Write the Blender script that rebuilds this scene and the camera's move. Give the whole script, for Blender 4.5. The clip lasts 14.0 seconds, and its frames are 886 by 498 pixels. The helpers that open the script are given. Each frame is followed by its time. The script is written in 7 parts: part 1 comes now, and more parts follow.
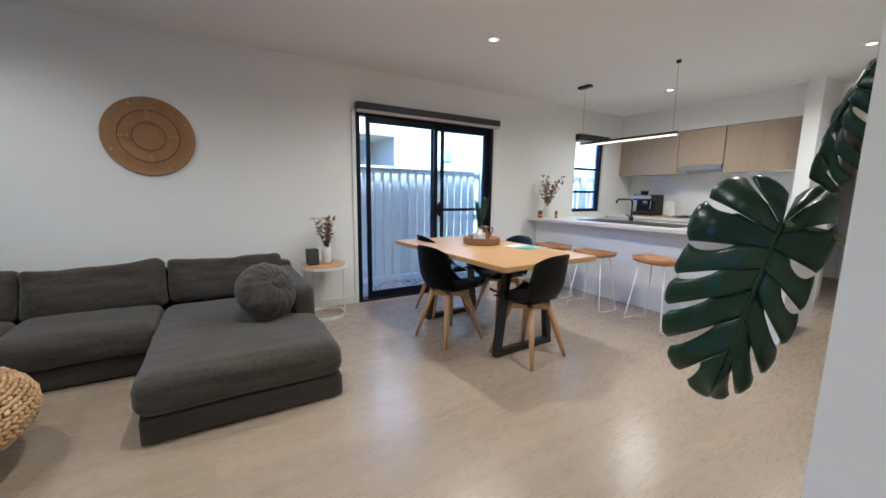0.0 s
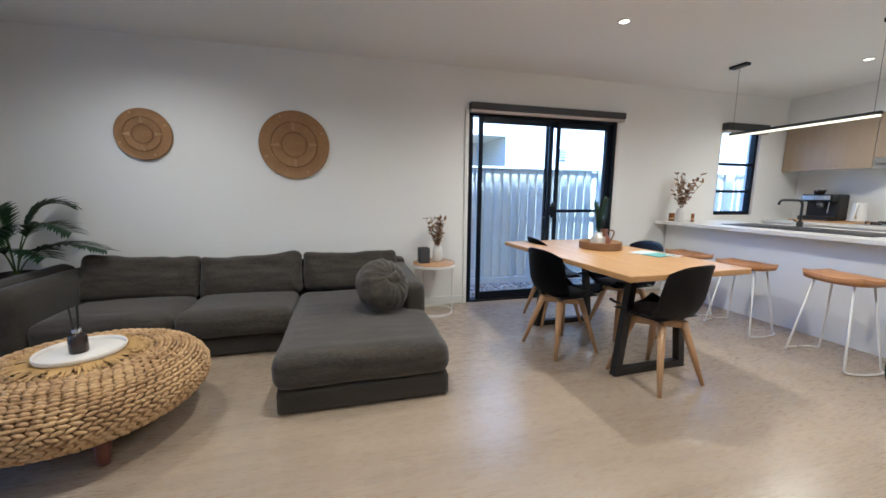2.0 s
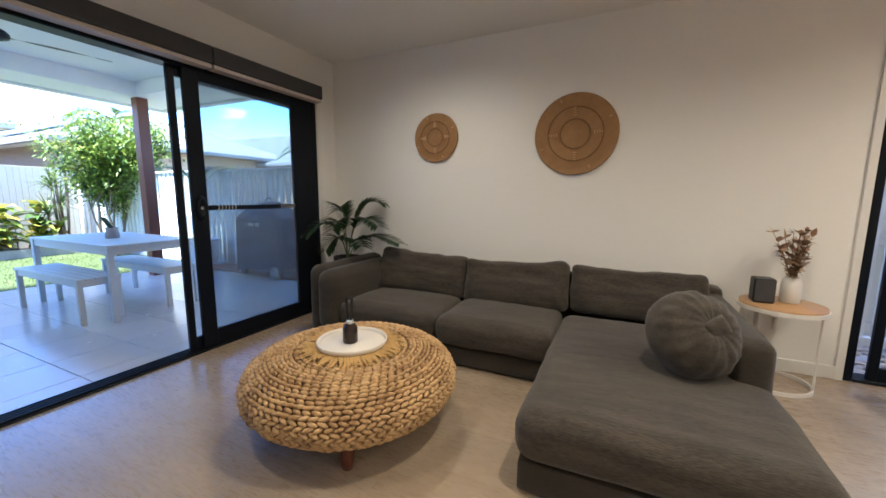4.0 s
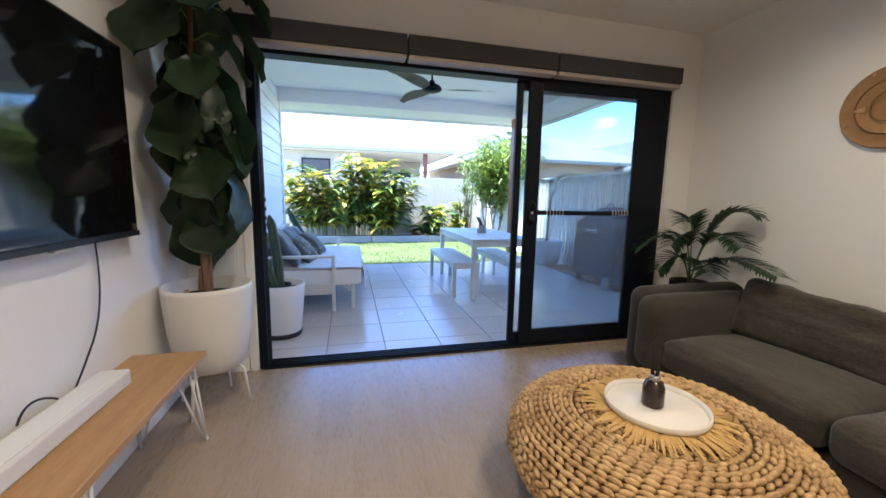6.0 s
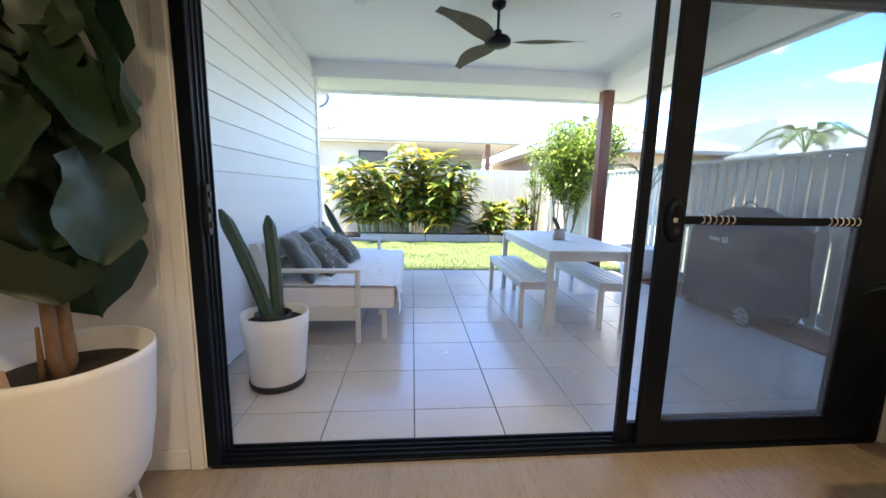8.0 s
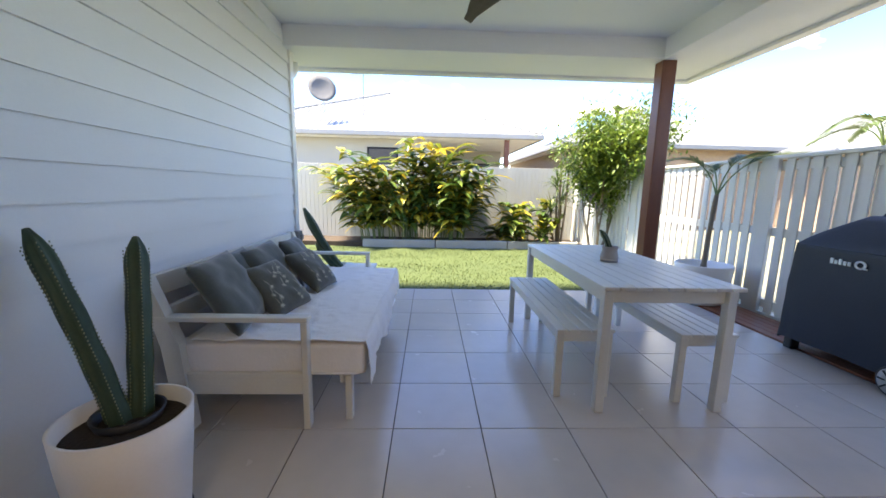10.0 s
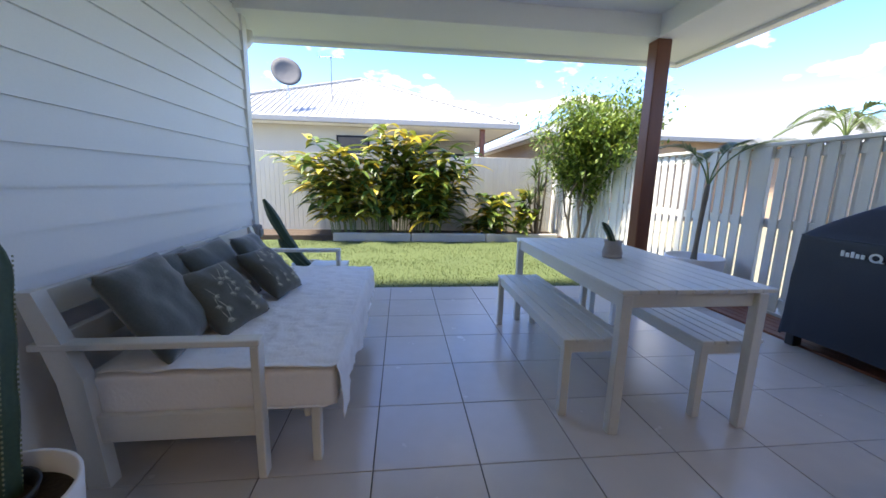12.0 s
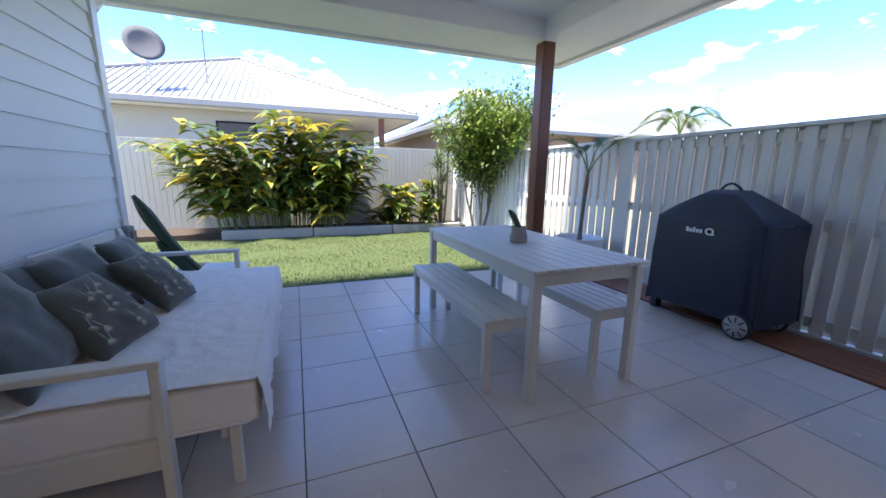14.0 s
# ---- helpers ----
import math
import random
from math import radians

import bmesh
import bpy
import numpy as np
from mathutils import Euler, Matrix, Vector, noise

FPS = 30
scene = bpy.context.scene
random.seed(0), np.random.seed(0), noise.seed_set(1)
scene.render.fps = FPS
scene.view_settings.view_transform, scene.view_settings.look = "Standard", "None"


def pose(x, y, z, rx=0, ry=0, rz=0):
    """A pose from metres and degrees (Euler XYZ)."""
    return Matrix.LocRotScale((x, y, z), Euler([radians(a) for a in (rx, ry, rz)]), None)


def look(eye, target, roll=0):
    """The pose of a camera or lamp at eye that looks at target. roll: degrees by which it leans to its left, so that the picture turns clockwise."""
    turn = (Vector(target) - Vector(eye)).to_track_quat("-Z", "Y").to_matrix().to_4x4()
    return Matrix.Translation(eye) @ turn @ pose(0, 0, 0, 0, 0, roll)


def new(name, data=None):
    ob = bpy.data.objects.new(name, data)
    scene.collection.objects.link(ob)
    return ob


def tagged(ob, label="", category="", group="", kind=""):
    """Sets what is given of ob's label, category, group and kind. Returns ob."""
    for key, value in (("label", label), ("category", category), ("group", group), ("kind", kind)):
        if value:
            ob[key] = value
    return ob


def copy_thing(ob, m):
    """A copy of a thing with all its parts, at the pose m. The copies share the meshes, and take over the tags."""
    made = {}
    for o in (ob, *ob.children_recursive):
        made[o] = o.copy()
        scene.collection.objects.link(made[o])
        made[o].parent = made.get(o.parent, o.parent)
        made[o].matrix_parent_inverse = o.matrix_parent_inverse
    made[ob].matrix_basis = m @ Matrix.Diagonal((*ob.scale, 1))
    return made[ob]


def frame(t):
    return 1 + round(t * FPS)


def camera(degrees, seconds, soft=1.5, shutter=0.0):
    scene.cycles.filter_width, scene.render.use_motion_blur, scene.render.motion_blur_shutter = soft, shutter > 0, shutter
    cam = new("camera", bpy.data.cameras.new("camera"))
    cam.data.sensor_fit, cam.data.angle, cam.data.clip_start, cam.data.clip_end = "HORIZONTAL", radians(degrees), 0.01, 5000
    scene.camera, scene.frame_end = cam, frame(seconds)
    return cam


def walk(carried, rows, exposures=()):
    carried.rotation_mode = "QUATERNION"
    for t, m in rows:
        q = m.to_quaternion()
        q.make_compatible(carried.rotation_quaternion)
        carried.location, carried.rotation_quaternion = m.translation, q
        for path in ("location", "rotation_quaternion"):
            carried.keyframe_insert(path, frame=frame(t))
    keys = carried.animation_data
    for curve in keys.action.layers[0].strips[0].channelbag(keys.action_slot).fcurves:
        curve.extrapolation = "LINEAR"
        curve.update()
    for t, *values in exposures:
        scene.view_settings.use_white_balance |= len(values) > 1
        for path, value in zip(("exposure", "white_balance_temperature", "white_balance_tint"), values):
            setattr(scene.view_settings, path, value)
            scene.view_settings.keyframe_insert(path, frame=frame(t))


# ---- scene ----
cam = camera(99.8, 14.0, soft=1.6)
PATH = [
    (0.0, (0.606, 0.272, 1.252), (1.63, 1.963, 0.955), 0.7),
    (0.5, (0.603, 0.299, 1.25), (1.422, 2.099, 0.953), 0.7),
    (1.0, (0.587, 0.318, 1.251), (1.284, 2.169, 0.954), 0.7),
    (1.5, (0.586, 0.327, 1.254), (1.189, 2.21, 0.955), 0.6),
    (2.0, (0.602, 0.355, 1.242), (1.112, 2.267, 0.945), 0.5),
    (2.5, (0.582, 0.471, 1.217), (0.944, 2.415, 0.92), 0.5),
    (3.0, (0.55, 0.662, 1.207), (0.652, 2.637, 0.908), 0.6),
    (3.5, (0.538, 0.87, 1.186), (0.251, 2.83, 0.902), 0.6),
    (4.0, (0.515, 1.067, 1.189), (-0.322, 2.862, 0.909), 0.4),
    (4.2, (0.495, 1.122, 1.188), (-0.502, 2.827, 0.907), 0.4),
    (6.3, (0.312, 1.469, 1.199), (-1.632, 1.847, 0.918), 1.1),
    (6.5, (0.234, 1.477, 1.198), (-1.715, 1.823, 0.912), 1.1),
    (7.0, (-0.038, 1.534, 1.2), (-1.995, 1.815, 0.899), 1.2),
    (7.5, (-0.394, 1.614, 1.205), (-2.354, 1.858, 0.889), 1.3),
    (8.0, (-0.767, 1.707, 1.195), (-2.737, 1.874, 0.884), 1.2),
    (8.5, (-1.125, 1.777, 1.198), (-3.099, 1.891, 0.896), 1.3),
    (9.0, (-1.415, 1.835, 1.233), (-3.388, 1.912, 0.918), 1.2),
    (11.3, (-2.179, 1.924, 1.188), (-4.15, 2.006, 0.869), 1.4),
    (11.5, (-2.197, 1.907, 1.189), (-4.167, 2.008, 0.862), 1.4),
    (12.0, (-2.253, 1.849, 1.183), (-4.209, 2.07, 0.827), 1.3),
    (12.5, (-2.283, 1.804, 1.179), (-4.212, 2.181, 0.807), 1.2),
    (13.0, (-2.294, 1.775, 1.183), (-4.186, 2.297, 0.799), 1.1),
    (13.5, (-2.283, 1.759, 1.187), (-4.138, 2.393, 0.794), 0.95),
    (14.0, (-2.275, 1.756, 1.187), (-4.099, 2.475, 0.792), 0.9),
]
EXPOSURE = [(0.0, 3.88, 4600, 4), (3.0, 4.0, 4800, 4), (4.2, 3.9, 5500, 6), (6.3, 4.05, 5600, 6), (7.5, 4.1, 6400, 6), (9.0, 3.68, 7700, 8), (11.3, 3.0, 7150, 10), (14.0, 2.82, 6500, 12)]
walk(cam, [(t, look(eye, target, roll)) for t, eye, target, roll in PATH], EXPOSURE)

# ---- light: afternoon sky with broken cloud, sun high on the clad wall's side ----
SUN_TO = Vector((0.08, -0.42, 0.905)).normalized()
world = bpy.data.worlds.new("sky_world")
scene.world = world
world.use_nodes = True
wn, wl = world.node_tree.nodes, world.node_tree.links
wn.clear()
sky = wn.new("ShaderNodeTexSky")
sky.sky_type, sky.sun_disc = "NISHITA", False
sky.sun_elevation = math.asin(SUN_TO.z)
sky.sun_rotation = math.atan2(SUN_TO.x, SUN_TO.y)
sky.air_density, sky.dust_density = 0.85, 0.05
sky.ozone_density = 2.0
coord = wn.new("ShaderNodeTexCoord")
mapping = wn.new("ShaderNodeMapping")
mapping.inputs["Scale"].default_value = (1.0, 1.0, 2.6)
mapping.inputs["Location"].default_value = (3.1, 1.3, 0.4)
wl.new(coord.outputs["Generated"], mapping.inputs["Vector"])
cloud = wn.new("ShaderNodeTexNoise")
cloud.inputs["Scale"].default_value, cloud.inputs["Detail"].default_value, cloud.inputs["Roughness"].default_value = 7.5, 6.0, 0.5
wl.new(mapping.outputs["Vector"], cloud.inputs["Vector"])
cramp = wn.new("ShaderNodeValToRGB")
cramp.color_ramp.elements[0].position, cramp.color_ramp.elements[1].position = 0.56, 0.64
wl.new(cloud.outputs["Fac"], cramp.inputs["Fac"])
cmix = wn.new("ShaderNodeMixRGB")
cmix.inputs["Color2"].default_value = (3.4, 3.42, 3.5, 1)
wl.new(cramp.outputs["Color"], cmix.inputs["Fac"])
deep = wn.new("ShaderNodeHueSaturation")
deep.inputs["Hue"].default_value, deep.inputs["Saturation"].default_value = 0.514, 1.28
wl.new(sky.outputs["Color"], deep.inputs["Color"])
wl.new(deep.outputs["Color"], cmix.inputs["Color1"])
back = wn.new("ShaderNodeBackground")
back.inputs["Strength"].default_value = 0.095
wl.new(cmix.outputs["Color"], back.inputs["Color"])
wout = wn.new("ShaderNodeOutputWorld")
wl.new(back.outputs["Background"], wout.inputs["Surface"])

sun = new("sun", bpy.data.lights.new("sun", "SUN"))
sun.data.energy, sun.data.angle, sun.data.color = 2.7, radians(8), (1.0, 0.95, 0.87)
sun.matrix_world = look(SUN_TO * 40, (0, 0, 0))

# recessed ceiling lamps, warm white: first two seen, the living-room three inferred
# third, fourth and hall lamps are unseen, added to brighten the rooms
DOWNLIGHTS_AND_FILL = [(2.715, 2.97), (5.515, 2.99), (2.85, 1.2), (5.45, 1.3), (-0.9, 1.5), (-0.9, 3.2), (0.75, 2.3), (0.75, -1.2)]
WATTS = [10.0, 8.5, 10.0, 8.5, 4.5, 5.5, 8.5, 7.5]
for (x, y), watts in zip(DOWNLIGHTS_AND_FILL, WATTS):
    lamp = new("downlight_and_fill_lamp", bpy.data.lights.new("downlight_and_fill_lamp", "SPOT"))
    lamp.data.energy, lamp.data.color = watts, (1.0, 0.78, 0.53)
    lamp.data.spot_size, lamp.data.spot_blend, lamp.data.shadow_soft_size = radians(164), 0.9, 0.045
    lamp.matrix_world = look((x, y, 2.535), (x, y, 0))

# ---- materials ----
def rgb(c):
    return (c[0], c[1], c[2], 1.0)


def surface(name, a, b=None, rough=0.6, metal=0.0, scale=6.0, fine=60.0, bump=0.15, stretch=(1, 1, 1), spread=0.5, tint=0.0, rough_var=0.08, coords="Object", sheen=0.0, spec=0.5):
    """Two-scale noise between two base colours, with fine relief; tint varies the value by object."""
    m = bpy.data.materials.new(name)
    m.use_nodes = True
    n, l = m.node_tree.nodes, m.node_tree.links
    p = n["Principled BSDF"]
    b = b or tuple(x * 0.8 for x in a)
    tc = n.new("ShaderNodeTexCoord")
    mp = n.new("ShaderNodeMapping")
    mp.inputs["Scale"].default_value = stretch
    l.new(tc.outputs[coords], mp.inputs["Vector"])
    big, small = n.new("ShaderNodeTexNoise"), n.new("ShaderNodeTexNoise")
    big.inputs["Scale"].default_value, big.inputs["Detail"].default_value = scale, 4.0
    small.inputs["Scale"].default_value, small.inputs["Detail"].default_value = fine, 5.0
    vec = mp.outputs["Vector"]
    if tint:
        info = n.new("ShaderNodeObjectInfo")
        off = n.new("ShaderNodeVectorMath")
        off.operation = "MULTIPLY_ADD"
        off.inputs[1].default_value = (37.0, 53.0, 29.0)
        l.new(info.outputs["Random"], off.inputs[0])
        l.new(vec, off.inputs[2])
        vec = off.outputs["Vector"]
    l.new(vec, big.inputs["Vector"])
    l.new(vec, small.inputs["Vector"])
    add = n.new("ShaderNodeMath")
    add.operation = "ADD"
    l.new(big.outputs["Fac"], add.inputs[0])
    l.new(small.outputs["Fac"], add.inputs[1])
    rmp = n.new("ShaderNodeMapRange")
    rmp.inputs["From Min"].default_value, rmp.inputs["From Max"].default_value = 1.0 - spread, 1.0 + spread
    l.new(add.outputs[0], rmp.inputs["Value"])
    mix = n.new("ShaderNodeMixRGB")
    mix.inputs["Color1"].default_value, mix.inputs["Color2"].default_value = rgb(a), rgb(b)
    l.new(rmp.outputs["Result"], mix.inputs["Fac"])
    col = mix.outputs["Color"]
    if tint:
        hsv = n.new("ShaderNodeHueSaturation")
        tr = n.new("ShaderNodeMapRange")
        tr.inputs["To Min"].default_value, tr.inputs["To Max"].default_value = 1 - tint, 1 + tint
        l.new(info.outputs["Random"], tr.inputs["Value"])
        l.new(tr.outputs["Result"], hsv.inputs["Value"])
        l.new(col, hsv.inputs["Color"])
        col = hsv.outputs["Color"]
    l.new(col, p.inputs["Base Color"])
    rr = n.new("ShaderNodeMapRange")
    rr.inputs["To Min"].default_value, rr.inputs["To Max"].default_value = max(0.03, rough - rough_var), min(1, rough + rough_var)
    l.new(small.outputs["Fac"], rr.inputs["Value"])
    l.new(rr.outputs["Result"], p.inputs["Roughness"])
    p.inputs["Metallic"].default_value = metal
    p.inputs["Specular IOR Level"].default_value = spec
    if sheen:
        p.inputs["Sheen Weight"].default_value = sheen
    if bump:
        bp = n.new("ShaderNodeBump")
        bp.inputs["Strength"].default_value, bp.inputs["Distance"].default_value = bump, 0.004
        l.new(small.outputs["Fac"], bp.inputs["Height"])
        l.new(bp.outputs["Normal"], p.inputs["Normal"])
    return m


def leafy(name, dark, light, yellow=None, part_yellow=0.0, rough=0.4):
    """Leaf colour that varies island by island, with some light let through."""
    m = bpy.data.materials.new(name)
    m.use_nodes = True
    n, l = m.node_tree.nodes, m.node_tree.links
    p = n["Principled BSDF"]
    geo = n.new("ShaderNodeNewGeometry")
    ramp = n.new("ShaderNodeValToRGB")
    e = ramp.color_ramp.elements
    e[0].color, e[1].color = rgb(dark), rgb(light)
    if yellow:
        e[1].position = 1.0 - part_yellow
        x = e.new(1.0)
        x.color = rgb(yellow)
    l.new(geo.outputs["Random Per Island"], ramp.inputs["Fac"])
    tc, ns = n.new("ShaderNodeTexCoord"), n.new("ShaderNodeTexNoise")
    ns.inputs["Scale"].default_value = 14.0
    l.new(tc.outputs["Object"], ns.inputs["Vector"])
    hsv = n.new("ShaderNodeHueSaturation")
    mr = n.new("ShaderNodeMapRange")
    mr.inputs["To Min"].default_value, mr.inputs["To Max"].default_value = 0.6, 1.4
    l.new(ns.outputs["Fac"], mr.inputs["Value"])
    l.new(mr.outputs["Result"], hsv.inputs["Value"])
    l.new(ramp.outputs["Color"], hsv.inputs["Color"])
    l.new(hsv.outputs["Color"], p.inputs["Base Color"])
    p.inputs["Roughness"].default_value = rough
    tr = n.new("ShaderNodeBsdfTranslucent")
    l.new(hsv.outputs["Color"], tr.inputs["Color"])
    mix = n.new("ShaderNodeMixShader")
    mix.inputs["Fac"].default_value = 0.25
    l.new(p.outputs["BSDF"], mix.inputs[1])
    l.new(tr.outputs["BSDF"], mix.inputs[2])
    l.new(mix.outputs["Shader"], n["Material Output"].inputs["Surface"])
    return m


def sheet_glass(name, tint=(1, 1, 1), veil=0.0, veil_col=(0.3, 0.3, 0.3)):
    """Clear pane: Fresnel gloss over straight transmission; veil is the share hidden by a woven screen."""
    m = bpy.data.materials.new(name)
    m.use_nodes = True
    n, l = m.node_tree.nodes, m.node_tree.links
    n.remove(n["Principled BSDF"])
    t, g, lw = n.new("ShaderNodeBsdfTransparent"), n.new("ShaderNodeBsdfGlossy"), n.new("ShaderNodeLayerWeight")
    f, sc = n.new("ShaderNodeMath"), n.new("ShaderNodeMath")
    f.operation, sc.operation = "POWER", "MULTIPLY_ADD"
    f.inputs[1].default_value, sc.inputs[1].default_value, sc.inputs[2].default_value = 4.0, 0.75, 0.025
    l.new(lw.outputs["Facing"], f.inputs[0])
    l.new(f.outputs[0], sc.inputs[0])
    t.inputs["Color"].default_value = rgb(tint)
    g.inputs["Roughness"].default_value = 0.02
    mix = n.new("ShaderNodeMixShader")
    l.new(sc.outputs[0], mix.inputs["Fac"])
    l.new(t.outputs["BSDF"], mix.inputs[1])
    l.new(g.outputs["BSDF"], mix.inputs[2])
    last = mix.outputs["Shader"]
    if veil:
        d, m2 = n.new("ShaderNodeBsdfDiffuse"), n.new("ShaderNodeMixShader")
        d.inputs["Color"].default_value = rgb(veil_col)
        m2.inputs["Fac"].default_value = veil
        l.new(last, m2.inputs[1])
        tl, m3 = n.new("ShaderNodeBsdfTranslucent"), n.new("ShaderNodeMixShader")
        tl.inputs["Color"].default_value = rgb(veil_col)
        m3.inputs["Fac"].default_value = 0.5
        l.new(d.outputs["BSDF"], m3.inputs[1])
        l.new(tl.outputs["BSDF"], m3.inputs[2])
        l.new(m3.outputs["Shader"], m2.inputs[2])
        last = m2.outputs["Shader"]
    l.new(last, n["Material Output"].inputs["Surface"])
    return m


def lit(name, colour, strength):
    m = bpy.data.materials.new(name)
    m.use_nodes = True
    p = m.node_tree.nodes["Principled BSDF"]
    p.inputs["Base Color"].default_value = rgb((0.8, 0.8, 0.8))
    p.inputs["Emission Color"].default_value = rgb(colour)
    p.inputs["Emission Strength"].default_value = strength
    return m


M_WALL = surface("wall_paint", (0.86, 0.85, 0.83), (0.83, 0.82, 0.80), 0.62, scale=1.2, fine=140, bump=0.05, coords="Generated")
M_CEIL = surface("ceiling_paint", (0.87, 0.865, 0.85), (0.84, 0.835, 0.82), 0.8, scale=0.8, fine=90, bump=0.03)
M_TRIM = surface("trim_paint", (0.82, 0.815, 0.80), (0.78, 0.775, 0.76), 0.35, scale=3, fine=60, bump=0.04)
M_FLOOR = surface("oak_plank", (0.42, 0.335, 0.245), (0.29, 0.225, 0.160), 0.28, scale=1.6, fine=16, bump=0.025, stretch=(0.9, 9, 1), spread=0.42, tint=0.05, rough_var=0.05, spec=0.7)
M_UNDER = surface("floor_joint", (0.35, 0.288, 0.222), (0.30, 0.245, 0.19), 0.5)
M_BLACK = surface("black_aluminium", (0.008, 0.011, 0.019), (0.006, 0.008, 0.013), 0.38, scale=8, fine=160, bump=0.03, spec=0.15)
M_BLIND = surface("charcoal_blind", (0.060, 0.060, 0.068), (0.045, 0.045, 0.05), 0.75, scale=20, fine=400, bump=0.2)
M_BLINDTRIM = surface("blind_rail", (0.55, 0.48, 0.44), (0.5, 0.44, 0.4), 0.5)
M_GLASS = sheet_glass("door_glass", (0.96, 0.985, 0.98))
M_SCREEN = sheet_glass("screened_glass", (0.80, 0.83, 0.86), veil=0.17, veil_col=(0.40, 0.42, 0.44))
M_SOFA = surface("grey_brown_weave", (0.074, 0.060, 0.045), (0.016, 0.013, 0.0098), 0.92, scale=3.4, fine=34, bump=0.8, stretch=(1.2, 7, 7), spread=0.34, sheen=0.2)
# same weave in a darker tone, for base, arms and back frame
M_SOFAB = surface("grey_brown_weave_darker", (0.048, 0.039, 0.029), (0.020, 0.0165, 0.0125), 0.92, scale=3.5, fine=60, bump=0.5, stretch=(1, 1, 4), spread=0.4, sheen=0.2)
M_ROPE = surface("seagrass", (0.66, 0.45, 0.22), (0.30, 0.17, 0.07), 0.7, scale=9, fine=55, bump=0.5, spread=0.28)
# core coloured darker than the rope, painting shade into the gaps between strands
M_ROPEIN = surface("seagrass_core_gap_shade", (0.26, 0.165, 0.085), (0.17, 0.105, 0.052), 0.9, scale=20, fine=90, bump=0.5)
M_RAFFIA = surface("raffia", (0.68, 0.45, 0.17), (0.46, 0.28, 0.09), 0.75, scale=12, fine=90, bump=0.4)
M_REDWOOD = surface("red_brown_wood", (0.17, 0.05, 0.03), (0.10, 0.03, 0.018), 0.35, scale=4, fine=40, stretch=(6, 6, 1))
M_CREAM = surface("cream_ceramic", (0.78, 0.74, 0.69), (0.72, 0.68, 0.63), 0.55, scale=10, fine=120, bump=0.06)
M_OAK = surface("oiled_oak", (0.56, 0.335, 0.135), (0.41, 0.225, 0.08), 0.36, scale=2.2, fine=26, bump=0.10, stretch=(9, 0.9, 9), spread=0.36)
M_OAKX = surface("oiled_oak_lengthwise", (0.50, 0.30, 0.135), (0.37, 0.205, 0.082), 0.42, scale=2.2, fine=26, bump=0.10, stretch=(0.9, 9, 9), spread=0.36)
M_BEECH = surface("beech_leg", (0.55, 0.34, 0.17), (0.42, 0.24, 0.11), 0.42, scale=4, fine=40, bump=0.06, stretch=(8, 8, 1))
M_STOOL = surface("orange_wood_seat", (0.47, 0.225, 0.075), (0.35, 0.155, 0.05), 0.32, scale=3, fine=30, bump=0.06, stretch=(7, 1, 7))
M_SHELL = surface("black_shell", (0.008, 0.009, 0.012), (0.006, 0.007, 0.009), 0.42, spec=0.25, scale=9, fine=200, bump=0.05)
M_PAD = surface("black_seat_pad", (0.02, 0.02, 0.022), (0.013, 0.013, 0.015), 0.55, scale=9, fine=120, bump=0.2)
M_STEEL = surface("black_steel", (0.016, 0.016, 0.018), (0.01, 0.01, 0.012), 0.42, scale=7, fine=150, bump=0.08)
M_WHITESTEEL = surface("white_steel", (0.80, 0.78, 0.75), (0.74, 0.72, 0.69), 0.35, scale=7, fine=100, bump=0.04)
M_STONE = surface("white_stone_top", (0.80, 0.775, 0.73), (0.75, 0.72, 0.68), 0.28, scale=8, fine=160, bump=0.02)
M_PANEL = surface("white_panel", (0.80, 0.80, 0.80), (0.77, 0.77, 0.77), 0.35, scale=2, fine=80, bump=0.02)
M_CAB = surface("greige_woodgrain", (0.40, 0.31, 0.22), (0.33, 0.25, 0.175), 0.45, scale=2, fine=28, bump=0.06, stretch=(1, 9, 0.9))
M_SPLASH = surface("white_splash_tile", (0.78, 0.765, 0.74), (0.75, 0.735, 0.71), 0.14, scale=3, fine=40, bump=0.02)
M_CHROME = surface("brushed_steel", (0.62, 0.61, 0.60), (0.5, 0.5, 0.49), 0.28, metal=1.0, scale=5, fine=120, bump=0.03)
M_VASE = surface("white_vase", (0.78, 0.765, 0.745), (0.72, 0.705, 0.685), 0.5, scale=14, fine=120, bump=0.1)
M_TERRA = surface("terracotta_glaze", (0.30, 0.115, 0.055), (0.20, 0.07, 0.035), 0.35, scale=8, fine=60)
M_WICKER = surface("tan_wicker", (0.36, 0.21, 0.10), (0.24, 0.13, 0.058), 0.7, scale=20, fine=120, bump=0.5, stretch=(1, 1, 5))
M_COIL = surface("coiled_grass", (0.40, 0.235, 0.105), (0.27, 0.145, 0.06), 0.8, scale=16, fine=150, bump=0.5)
M_PALE = surface("pale_stitch", (0.54, 0.36, 0.19), (0.45, 0.29, 0.15), 0.8, fine=120)
M_DARKSTITCH = surface("dark_stitch", (0.21, 0.115, 0.055), (0.16, 0.085, 0.04), 0.85, fine=120)
M_AMBER = surface("amber_glass", (0.25, 0.10, 0.025), (0.16, 0.06, 0.015), 0.12, bump=0.0)
M_SMOKE = surface("smoked_glass", (0.035, 0.02, 0.018), (0.02, 0.012, 0.01), 0.07, bump=0.0)
M_DARK = surface("dark_plastic", (0.014, 0.014, 0.016), (0.01, 0.01, 0.011), 0.5, fine=150, bump=0.06)
